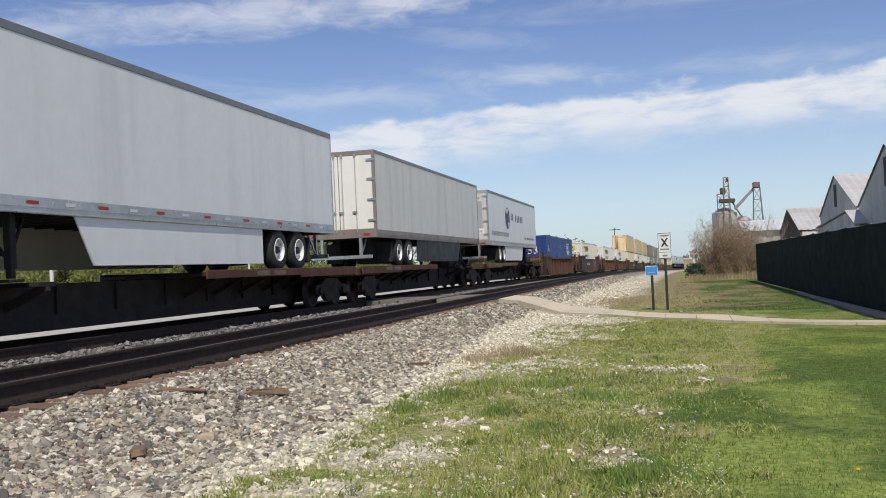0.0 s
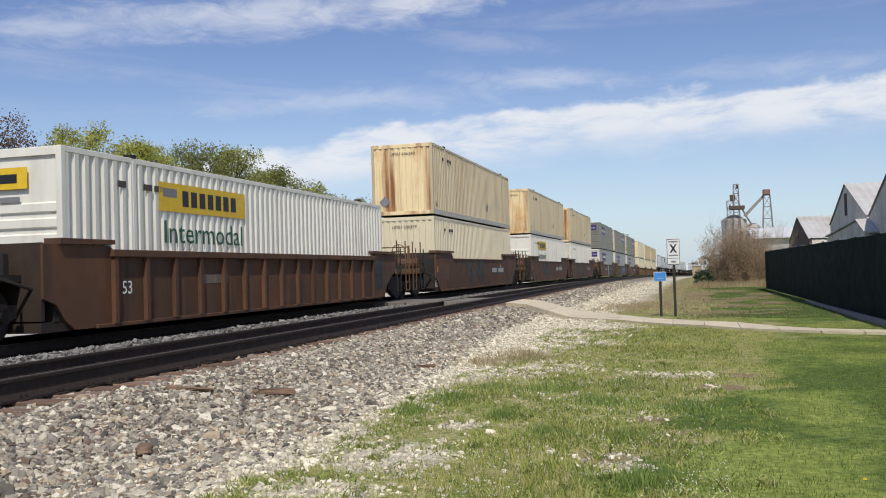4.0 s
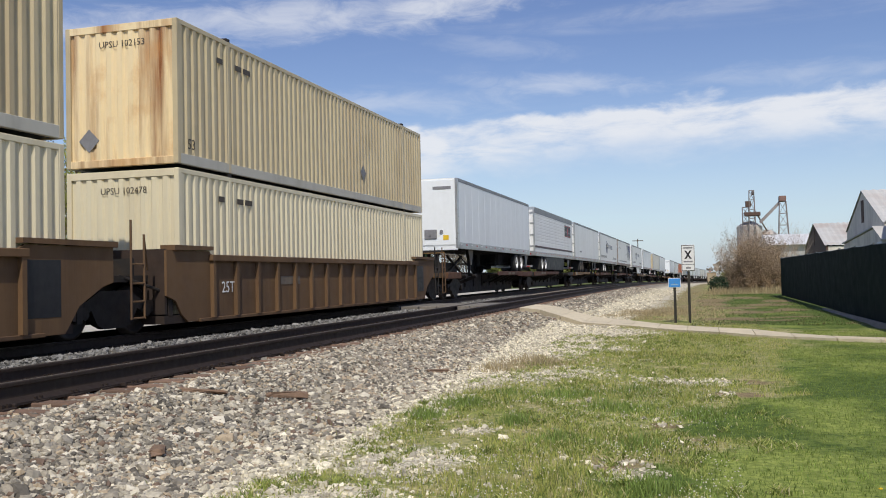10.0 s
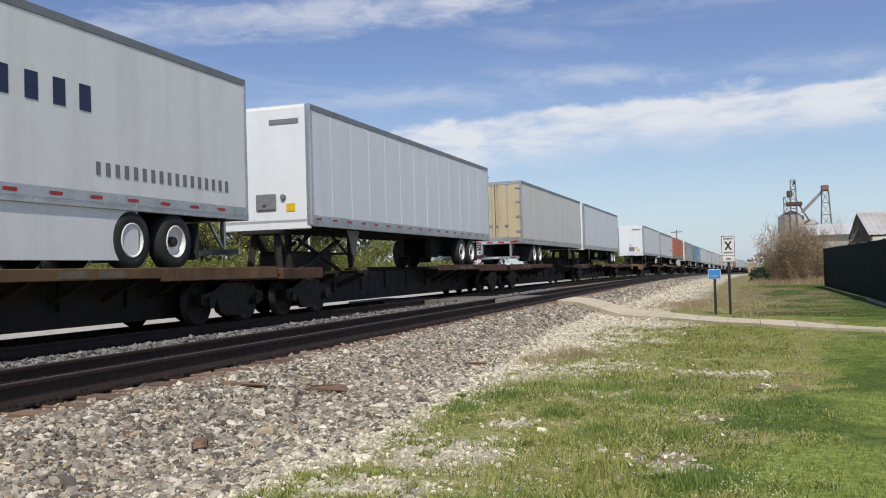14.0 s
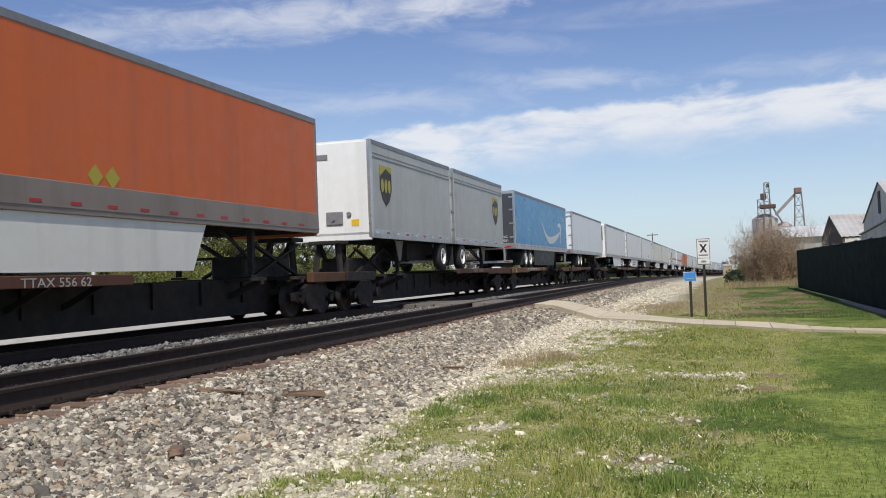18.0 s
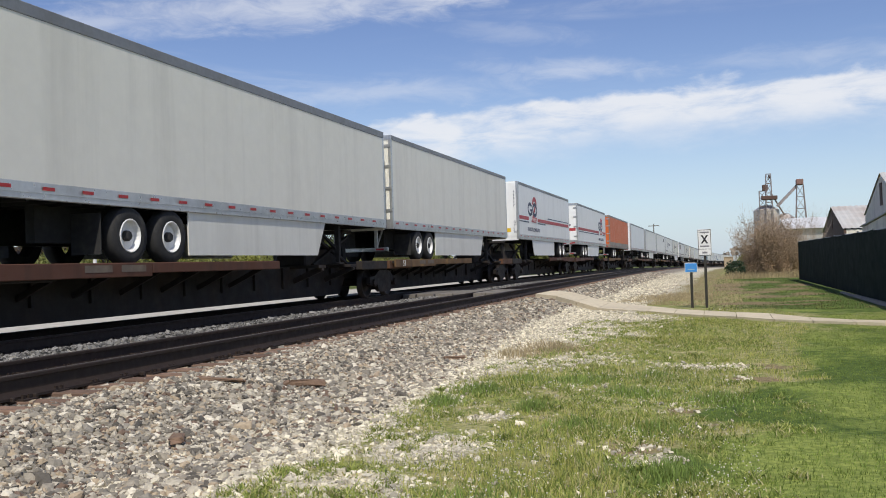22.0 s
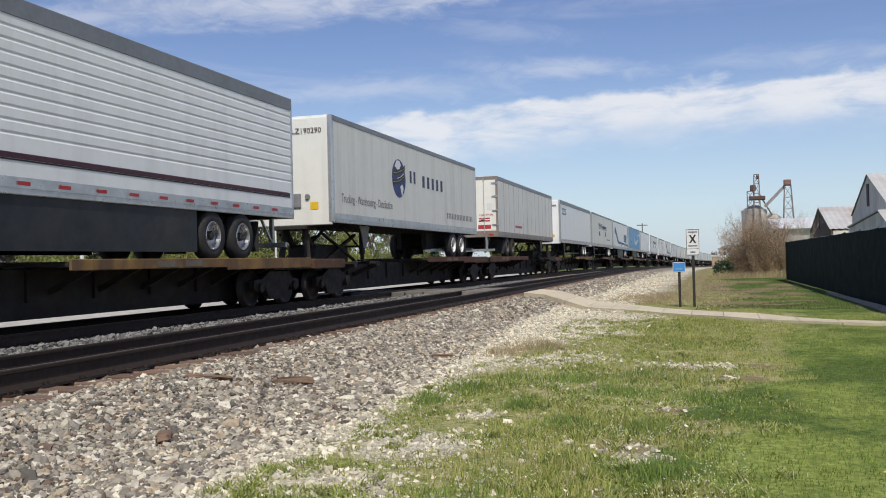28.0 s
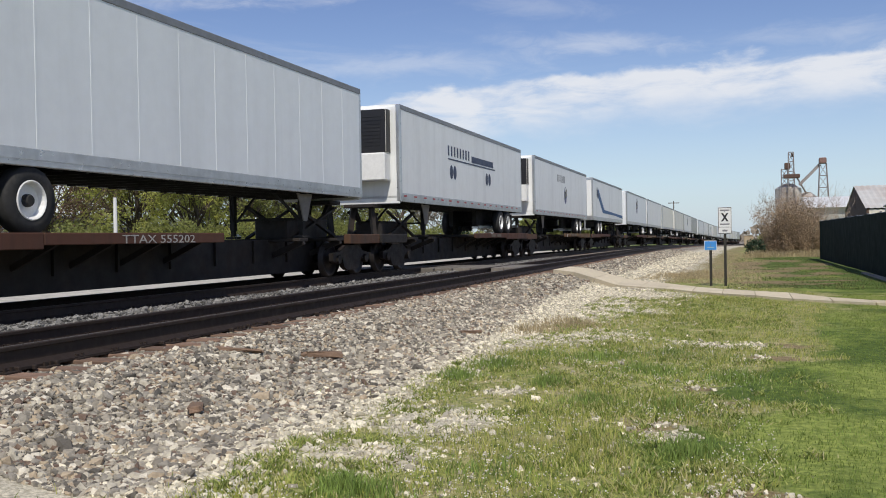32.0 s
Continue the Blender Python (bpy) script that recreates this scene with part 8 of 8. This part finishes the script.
    for _ in range(2200):
        z = rnd.uniform(0.6, 8.6)
        r = (8.8 - z) * 0.26 * math.sqrt(rnd.random())
        a = rnd.uniform(0, 6.3)
        spots.append(Vector((r * math.cos(a), r * math.sin(a), z)))
    placed("crown", leaf_mesh("ev_crown", spots, 0.2, M["evergreen"], rnd), ev)
    for i, (az, d, h) in enumerate(((-8.2, 225, 8.6), (-7.4, 230, 9.2), (-6.7, 236, 9.0), (-5.9, 242, 8.0), (-9.2, 220, 7.5), (-12.4, 170, 6.5), (-11.0, 190, 6.8), (-2.6, 420, 8.0), (-2.0, 430, 7.4), (-1.4, 440, 6.5), (1.4, 420, 5.0), (2.2, 400, 6.0))):
        x, y = polar(az, d)
        tree(x, y, h, 4.2, "leaf_deep", 1500, "distant green tree by the tracks", 80 + i, leaf_size=0.4, depth=2)
    # woods on the horizon
    rnd = random.Random(9)
    spots = []
    for _ in range(7000):
        az = rnd.uniform(-60, 40)
        d = rnd.uniform(700, 1100)
        h = rnd.uniform(0, 14) * (0.6 + 0.4 * math.sin(az * 1.7) * math.sin(az * 0.6 + 1))
        x, y = polar(az, d)
        spots.append(Vector((x, y, h - fall(y) - 1.0)))
    tagged(placed("distant_woods", leaf_mesh("distant_woods", spots, 3.2, M["leaf_grey"], rnd)), "hazy woods on the horizon", "woods", kind="stuff")


build_trees()


def build_thicket():
    """The bare thicket at the end of the fence: many upright stems from a few stools."""
    rnd = random.Random(21)
    for cx, cy, h, count in ((1.6, 65.0, 4.5, 26), (2.5, 64.0, 5.0, 44), (3.3, 63.5, 5.0, 56), (4.1, 65.0, 4.8, 44), (5.2, 66.0, 5.0, 26), (6.6, 69.0, 5.0, 16), (2.7, 67.5, 5.2, 24)):
        bush = thing("bare_bush", "leafless reddish-brown bush with dense stems", "bush", "thicket at the fence", at=(cx, cy, ground_z(cx, cy)))
        br = []
        for _ in range(count):
            a, lean = rnd.uniform(0, 6.3), rnd.uniform(0.02, 0.26)
            base = Vector((rnd.gauss(0, 0.6), rnd.gauss(0, 0.4), 0))
            grow(rnd, br, base, (math.cos(a) * lean, math.sin(a) * lean, 1), h * rnd.choice((0.14, 0.2, 0.3, 0.45, 0.62, 0.7)), 0.016, 2, 0.55)
        high = max(b[1].z for b in br)
        k = h / high
        br = [(Vector((a.x * 0.55, a.y * 0.7, a.z * k)), Vector((b.x * 0.55, b.y * 0.7, b.z * k)), r0, r1, 0) for a, b, r0, r1, d in br]
        placed("branchwork", tube_mesh("branchwork", br, M["twig"], 3), bush)
        spots = [b + Vector((rnd.gauss(0, 0.12), rnd.gauss(0, 0.12), rnd.gauss(0, 0.1))) for a, b, r0, r1, d in br for _ in range(3) if b.z < h * rnd.uniform(0.0, 0.85) * (1.0 if cx < 4.5 else 0.6)]
        placed("dead_leaves", leaf_mesh("dead_leaves", spots, 0.04, M["leaf_brown"], rnd), bush)
    ev = thing("small_evergreen", "small dark evergreen shrub", "bush", at=(0.85, 63.0, ground_z(0.85, 63.0)))
    spots = []
    for _ in range(1100):
        v = Vector((rnd.gauss(0, 1), rnd.gauss(0, 1), rnd.gauss(0, 1))).normalized() * rnd.uniform(0.3, 0.62) * (1 + 0.3 * rnd.random())
        spots.append(Vector((v.x, v.y, max(0.02, 0.55 + v.z * 0.9))))
    placed("crown", leaf_mesh("shrub_crown", spots, 0.07, M["evergreen"], rnd), ev)


build_thicket()


def house(x, y, w, d, eave, ridge, wall, words):
    h = thing("house", words, "house", "houses beyond the tracks", at=(x, y, ground_z(x, y)))
    bm = bmesh.new()
    prism(bm, [(-w / 2, 0), (-w / 2, eave), (0, ridge), (w / 2, eave), (w / 2, 0)], -d / 2, d / 2, "y")
    part("wall", bm, M[wall], h)
    for s in (-1, 1):
        bm = bmesh.new()
        sl = (ridge - eave) / (w / 2)
        prism(bm, [(s * (w / 2 + 0.4), eave - sl * 0.4), (0, ridge), (0, ridge + 0.15), (s * (w / 2 + 0.4), eave - sl * 0.4 + 0.15)], -d / 2 - 0.35, d / 2 + 0.35, "y")
        part("roof", bm, M["shingle"], h)
    for s in (-1, 1):
        bm = bmesh.new()
        prism(bm, [(s * (w / 2 + 0.42), eave - sl * 0.42), (0, ridge), (0, ridge + 0.17), (s * (w / 2 + 0.42), eave - sl * 0.42 + 0.17)], -d / 2 - 0.4, -d / 2 - 0.352, "y")
        part("gable_trim", bm, M["mark_white"], h, "white gable board")
    for z, xx in ((0.5, -w / 4), (0.5, w / 4)):
        bm = bmesh.new()
        box(bm, xx - 0.45, xx + 0.45, -d / 2 - 0.03, -d / 2, z, z + 0.7)
        win = part("window", bm, M["glass"], h)
        bm = bmesh.new()
        box(bm, xx - 0.52, xx + 0.52, -d / 2 - 0.05, -d / 2 - 0.01, z - 0.07, z)
        part("sill", bm, M["mark_white"], win)
    bm = bmesh.new()
    box(bm, w / 2, w / 2 + 0.03, -0.5, 0.5, 0.1, 2.1)
    part("door", bm, M["mark_white"], h)


for az, d, w, eave, ridge, wall, words in ((-41.5, 68, 7, 1.9, 3.3, "house", "pale house with a dark shingle roof"), (-37.2, 72, 6, 1.3, 2.5, "house_tan", "tan house with a dark shingle roof"),
                                       (-32.6, 78, 6, 1.4, 2.7, "house_tan", "tan house with a dark shingle roof"), (-25.5, 96, 7, 1.9, 3.3, "house", "pale house with a dark shingle roof")):
    hx, hy = polar(az, d)
    house(hx, hy, w, 8, eave, ridge, wall, words)

# ---- loose stones, grass and scraps ----


def build_stones():
    rng = np.random.default_rng(4)
    ico = bmesh.new()
    bmesh.ops.create_icosphere(ico, subdivisions=1, radius=1.0)
    base_v = np.array([v.co[:] for v in ico.verts])
    base_f = np.array([[v.index for v in f.verts] for f in ico.faces])
    ico.free()
    cube_v = np.array([(-1, -1, -1), (1, -1, -1), (1, 1, -1), (-1, 1, -1), (-1, -1, 1), (1, -1, 1), (1, 1, 1), (-1, 1, 1)], float) * 0.8
    cube_f = np.array([(0, 3, 2), (0, 2, 1), (4, 5, 6), (4, 6, 7), (0, 1, 5), (0, 5, 4), (1, 2, 6), (1, 6, 5), (2, 3, 7), (2, 7, 6), (3, 0, 4), (3, 4, 7)])

    def scatter(name, words, n, place, size, material, fine):
        bv, bf = (base_v, base_f) if fine else (cube_v, cube_f)
        P = place(n)
        n = len(P)
        S = size * rng.lognormal(0, 0.32, n)
        out_v = np.empty((n, len(bv), 3))
        for i in range(n):
            ax = rng.normal(size=(3, 3))
            q, _ = np.linalg.qr(ax * np.array([[1, 1, 1], [1, 1, 1], [0.45, 0.45, 1]]))
            squash = np.array([1.0, rng.uniform(0.55, 0.9), rng.uniform(0.35, 0.65)])
            v = bv * (1 + rng.uniform(-0.3, 0.3, (len(bv), 1))) * squash
            out_v[i] = (v @ q.T) * S[i] + P[i]
        faces = (bf[None] + (np.arange(n) * len(bv))[:, None, None]).reshape(-1, 3)
        me = raw(name, out_v.reshape(-1, 3).tolist(), faces.tolist(), material)
        tagged(placed(name, me), words, "stones", kind="stuff")

    def on_ground(x, y, lift):
        return np.column_stack([x, y, [ground_z(a, b) for a, b in zip(x, y)]]) + np.array([0, 0, lift])

    def shoulder(n):
        y = 4.5 + 16 * rng.random(n) ** 1.25
        wide = 2.55 - 0.75 * np.clip((y - 10.5) / 9, 0, 1)
        x = -6.02 + wide * rng.random(n) ** 0.85 + 0.3 * (rng.random(n) - 0.5)
        return on_ground(x, y, 0.006)

    def shoulder_far(n):
        y = 20 + 60 * rng.random(n) ** 1.5
        x = -6.0 + (1.55 + 0.25 * rng.random(n)) * rng.random(n) ** 0.9
        keep = ~((y > np.interp(x, PATH_X, PATH_NEAR) - 0.1) & (y < np.interp(x, PATH_X, PATH_FAR) + 0.1))
        return on_ground(x[keep], y[keep], 0.006)

    def between(n):
        y = 9 + 40 * rng.random(n) ** 1.2
        x = -9.95 + 1.5 * rng.random(n)
        keep = ~((y > 28.9) & (y < 32.6))
        return on_ground(x[keep], y[keep], 0.02)

    def cribs(n):
        y = 5 + 22 * rng.random(n)
        x = -8.5 + 2.5 * rng.random(n)
        return on_ground(x, y, -0.005)

    def fringe(n):
        y = 4.5 + 22 * rng.random(n) ** 1.2
        x = -4.3 + 4.6 * rng.random(n)
        mixed = [max(cover_at(p, q)[0], 0.3 * cover_at(p, q)[1], 0.06 if p < -0.7 else 0.0) for p, q in zip(x, y)]
        keep = np.array([m > rng.uniform(0.03, 1.0) ** 1.2 for m in mixed])
        return on_ground(x[keep], y[keep], 0.002)

    def foot(n):
        y = 4.6 + 24 * rng.random(n) ** 1.35
        line = -3.55 - 0.55 * np.clip((y - 10.5) / 8, 0, 1)
        x = line + rng.normal(0, 0.28, n) + 1.2 * (rng.random(n) ** 3) * np.clip((y - 10.5) / 5, 0, 1)
        keep = ~((y > np.interp(x, PATH_X, PATH_NEAR) - 0.1) & (y < np.interp(x, PATH_X, PATH_FAR) + 0.1)) & np.array([noise.noise((p * 0.9, q * 0.5, 6.0)) + rng.uniform(-0.35, 0.35) > -0.1 for p, q in zip(x, y)])
        return on_ground(x[keep], y[keep], 0.008)

    def strip(n):
        y = 25 + 60 * rng.random(n) ** 1.5
        x = -4.6 + 2.3 * rng.random(n) ** 0.8
        keep = ~((y > np.interp(x, PATH_X, PATH_NEAR) - 0.1) & (y < np.interp(x, PATH_X, PATH_FAR) + 0.1))
        return on_ground(x[keep], y[keep], 0.004)

    scatter("ballast", "crushed grey ballast on the shoulder of the track bed", 29000, shoulder, 0.031, M["stone"], True)
    scatter("ballast_far", "crushed grey ballast further along", 13000, shoulder_far, 0.038, M["stone"], False)
    scatter("ballast_between", "ballast between the two tracks", 14000, between, 0.027, M["stone_grey"], False)
    scatter("ballast_cribs", "ballast between the ties", 5000, cribs, 0.03, M["stone"], False)
    scatter("limestone_chips", "pale limestone chips along the grass", 44000, fringe, 0.0175, M["stone_pale"], False)
    scatter("limestone_far", "pale limestone beside the track beyond the footpath", 9000, strip, 0.032, M["stone_pale"], False)
    scatter("limestone_edge", "pale limestone along the foot of the ballast", 8000, foot, 0.026, M["stone_pale"], True)


build_stones()


def blades(name, words, n, place, height, width, material, seed, lie=0.7):
    rng = np.random.default_rng(seed)
    P = place(rng, n)
    n = len(P)
    H = height * rng.uniform(0.5, 1.3, n) * P[:, 3]
    a = rng.uniform(0, 2 * np.pi, n)
    side = np.column_stack([np.cos(a), np.sin(a), np.zeros(n)]) * (width * rng.uniform(0.6, 1.3, n))[:, None]
    b = rng.uniform(0, 2 * np.pi, n)
    lean = np.column_stack([np.cos(b), np.sin(b), np.zeros(n)]) * (H * rng.uniform(0.1, lie, n))[:, None]
    base = P[:, :3]
    up = np.column_stack([np.zeros(n), np.zeros(n), H])
    v = np.stack([base - side, base + side, base + lean * 0.4 + up * 0.6 - side * 0.7, base + lean * 0.4 + up * 0.6 + side * 0.7, base + lean + up], 1)
    k = np.arange(n)[:, None] * 5
    quads = (k + np.array([[0, 1, 3, 2]])).tolist()
    tris = (k + np.array([[2, 3, 4]])).tolist()
    me = raw(name, v.reshape(-1, 3).tolist(), quads + tris, material)
    return tagged(placed(name, me), words, "grass", kind="stuff")


def grass_spots(x0, x1, y0, y1, skew=1.4, thin=None, tuft=0.0):
    def place(rng, n):
        y = y0 + (y1 - y0) * rng.random(n) ** skew
        x = x0 + (x1 - x0) * rng.random(n)
        keep = np.ones(n, bool)
        keep &= ~((y > np.interp(x, PATH_X, PATH_NEAR) + 0.1) & (y < np.interp(x, PATH_X, PATH_FAR) - 0.1))
        tall = np.ones(n)
        for i in range(n):
            lime, earth, lawn = cover_at(x[i], y[i])
            if rng.random() < 0.97 * max(0.0, min(1, max(lime * 1.2, earth) + 0.7 * noise.noise((x[i] * 1.6, y[i] * 1.6, 3.0)) + 0.4 * noise.noise((x[i] * 5, y[i] * 5, 1.0)) + 0.12)):
                keep[i] = False
                continue
            f = noise.noise((x[i] * 0.55, y[i] * 0.55, 2.0)) + 0.5 * noise.noise((x[i] * 1.9, y[i] * 1.9, 5.0))
            if thin is not None:
                keep[i] &= abs(lawn - thin) < 0.5 and (f > -0.3 or rng.random() < 0.45)
            tall[i] = 1 + tuft * max(0.0, f) * 2
        x, y, tall = x[keep], y[keep], tall[keep]
        z = np.array([ground_z(a, b) for a, b in zip(x, y)])
        return np.column_stack([x, y, z - 0.004, tall])
    return place


def clump_spots(centres, r):
    def place(rng, n):
        c = np.array(centres)[rng.integers(0, len(centres), n)]
        own = 0.5 + 1.3 * np.modf(np.abs(np.sin(c[:, 0] * 12.9 + c[:, 1] * 78.2)) * 43.7)[0]
        x, y = c[:, 0] + rng.normal(0, r, n) * own, c[:, 1] + rng.normal(0, r * 1.1, n) * own
        z = np.array([ground_z(a, b) for a, b in zip(x, y)])
        return np.column_stack([x, y, z - 0.004, 0.5 + np.exp(-((x - c[:, 0]) ** 2 + (y - c[:, 1]) ** 2) / (2 * r * r))])
    return place


blades("meadow_grass", "patchy yellowish spring grass with bare spots", 110000, grass_spots(-4.0, 1.6, 4.0, 27, 1.6, 0.0, 0.8), 0.044, 0.0036, M["grass"], 1)
blades("lawn_grass", "short mown lawn", 85000, grass_spots(-0.6, 4.2, 4.0, 24, 1.6, 1.0), 0.03, 0.0035, M["grass_lawn"], 2)
CLUMPS = [(-2.45, 11.15), (-2.3, 11.3), (-1.78, 11.26), (-1.6, 11.3), (-2.64, 10.3), (-2.8, 10.2), (-0.18, 9.84), (0.0, 9.9), (-0.83, 10.17), (-1.1, 10.3), (-0.42, 6.4), (-0.35, 6.6), (-1.54, 5.66), (-2.13, 4.98), (-2.3, 5.0), (-1.3, 8.2), (-0.6, 8.0), (-1.9, 9.2), (-0.9, 11.6), (-2.9, 9.3)]
blades("grass_tufts", "taller green tufts of grass", 7000, clump_spots(CLUMPS, 0.16), 0.085, 0.0045, M["grass_dark"], 3)
WEEDS, rnd = [], random.Random(70)
while len(WEEDS) < 1300:
    wx, wy = rnd.uniform(-3.2, 0.7), 4.2 + 18 * rnd.random() ** 1.5
    if noise.noise((wx * 0.8, wy * 0.8, 1.0)) + rnd.uniform(-0.25, 0.25) > -0.08:
        WEEDS.append((wx, wy))
blades("weeds", "low broad-leaved weeds among the grass", 60000, clump_spots(WEEDS, 0.06), 0.042, 0.0065, M["weed"], 6, 1.8)
blades("dry_grass", "dry straw grass by the footpath", 15000, grass_spots(-3.0, 0.6, 29.5, 80, 1.8), 0.085, 0.007, M["grass_dry"], 4)
DRY = [(-3.0, 15.6), (-2.7, 15.2), (-3.2, 14.4), (-2.9, 31.5), (-2.5, 32.5), (-2.1, 33.5), (-2.7, 34.5), (-1.6, 32.0), (-1.2, 33.0), (-1.9, 35.5), (-1.4, 37.0), (-0.7, 34.6)]
blades("dry_tufts", "tufts of dry straw grass", 6000, clump_spots(DRY, 0.3), 0.12, 0.006, M["grass_dry"], 7)
BASE = [(0.6 + 0.35 * i, 61.5 + (i * 37 % 11) * 0.2) for i in range(12)]
blades("thicket_grass", "tall dry grass at the foot of the thicket", 3500, clump_spots(BASE, 0.45), 0.36, 0.012, M["grass_dry"], 9)
blades("verge_grass", "rough verge grass along the fence", 16000, grass_spots(-0.4, 3.9, 26, 60, 1.4), 0.05, 0.007, M["grass_verge"], 5)


def build_flowers():
    rng = np.random.default_rng(8)
    verts, faces = [], []
    for _ in range(4200):
        x, y = rng.uniform(-3.0, 0.2), 4.4 + 8 * rng.random() ** 1.4
        if noise.noise((x * 0.9, y * 0.9, 7.0)) < -0.05:
            continue
        z = ground_z(x, y) + rng.uniform(0.04, 0.11)
        s = rng.uniform(0.002, 0.0048)
        k = len(verts)
        verts += [(x - s, y - s, z), (x + s, y - s, z), (x + s, y + s, z + s), (x - s, y + s, z + s), (x, y, z - s)]
        faces += [(k, k + 1, k + 2, k + 3), (k, k + 1, k + 4), (k + 1, k + 2, k + 4)]
    tagged(placed("clover_blossoms", raw("clover_blossoms", verts, faces, M["flower"])), "tiny white blossoms in the grass", "flowers", kind="stuff")
    for x, y in ((1.05, 6.5), (2.2, 9.3), (0.62, 5.2), (2.7, 11.0)):
        dn = thing("dandelion", "single yellow dandelion in the lawn", "flower", "dandelions in the lawn", at=(x, y, ground_z(x, y)))
        bm = bmesh.new()
        rod(bm, (0, 0, 0), (0.005, 0, 0.06), 0.0025, 5)
        part("stem", bm, M["grass_dark"], dn)
        bm = bmesh.new()
        lathe(bm, [(0.055, 0.004), (0.058, 0.013), (0.064, 0.012), (0.067, 0.003)], 10, "z")
        part("blossom", bm, M["dandelion"], dn)


build_flowers()


def scrap(x, y, turn, length, w, h, words):
    ob = thing("wood_scrap", words, "wood", "scraps of old ties", at=(x, y, ground_z(x, y) + 0.02))
    ob.matrix_basis = ob.matrix_basis @ pose(0, 0, 0, 0, 4, turn)
    bm = bmesh.new()
    box(bm, -length / 2, length / 2, -w / 2, w / 2, 0, h, 0.01)
    rnd = random.Random(int(x * 100))
    for v in bm.verts:
        v.co += Vector((rnd.uniform(-0.05, 0.05), rnd.uniform(-0.02, 0.02), rnd.uniform(-0.012, 0.012)))
    part("splinter", bm, M["wood"], ob)


scrap(-4.62, 9.55, 35, 0.42, 0.12, 0.06, "splintered piece of old tie on the ballast")
scrap(-3.95, 13.4, 60, 0.4, 0.1, 0.05, "dark splinter of wood on the ballast")
scrap(-4.35, 6.6, 120, 0.38, 0.09, 0.05, "reddish splinter of wood on the ballast")
scrap(-5.3, 8.9, 15, 0.5, 0.08, 0.04, "weathered splinter beside the ties")

# ---- the train runs past at an almost even speed ----
RUN = [(0.0, 0.0), (4.0, 126.11), (8.0, 252.64), (12.0, 378.4), (16.0, 503.58), (20.0, 628.96), (24.0, 755.16), (28.0, 881.87), (32.0, 1007.09)]


def travelled(t):
    """The train's way at a time, smooth through the rows of RUN."""
    i = min(max(int(t // 4), 0), len(RUN) - 2)
    def pace(k):
        lo, hi = max(k - 1, 0), min(k + 1, len(RUN) - 1)
        return (RUN[hi][1] - RUN[lo][1]) / (RUN[hi][0] - RUN[lo][0])
    w = (t - RUN[i][0]) / 4.0
    return ((2 * w - 3) * w * w + 1) * RUN[i][1] + ((w - 2) * w + 1) * w * 4 * pace(i) + (3 - 2 * w) * w * w * RUN[i + 1][1] + (w - 1) * w * w * 4 * pace(i + 1)


def on_line(d, lift):
    """A car's pose at a distance along the line, which swings and sinks far off."""
    yaw = math.degrees(math.atan2(bend(d + 10) - bend(d - 10), 20.0))
    dip = math.degrees(math.atan2(fall(d + 10) - fall(d - 10), 20.0))
    return pose(TRACK_X + bend(d), d, RAIL + lift - fall(d), -dip, 0, -yaw)


def motions():
    for ob, u, lift in ROLLING:
        walk(ob, [(2.0 * i, on_line(u - travelled(2.0 * i), lift)) for i in range(17)])


motions()
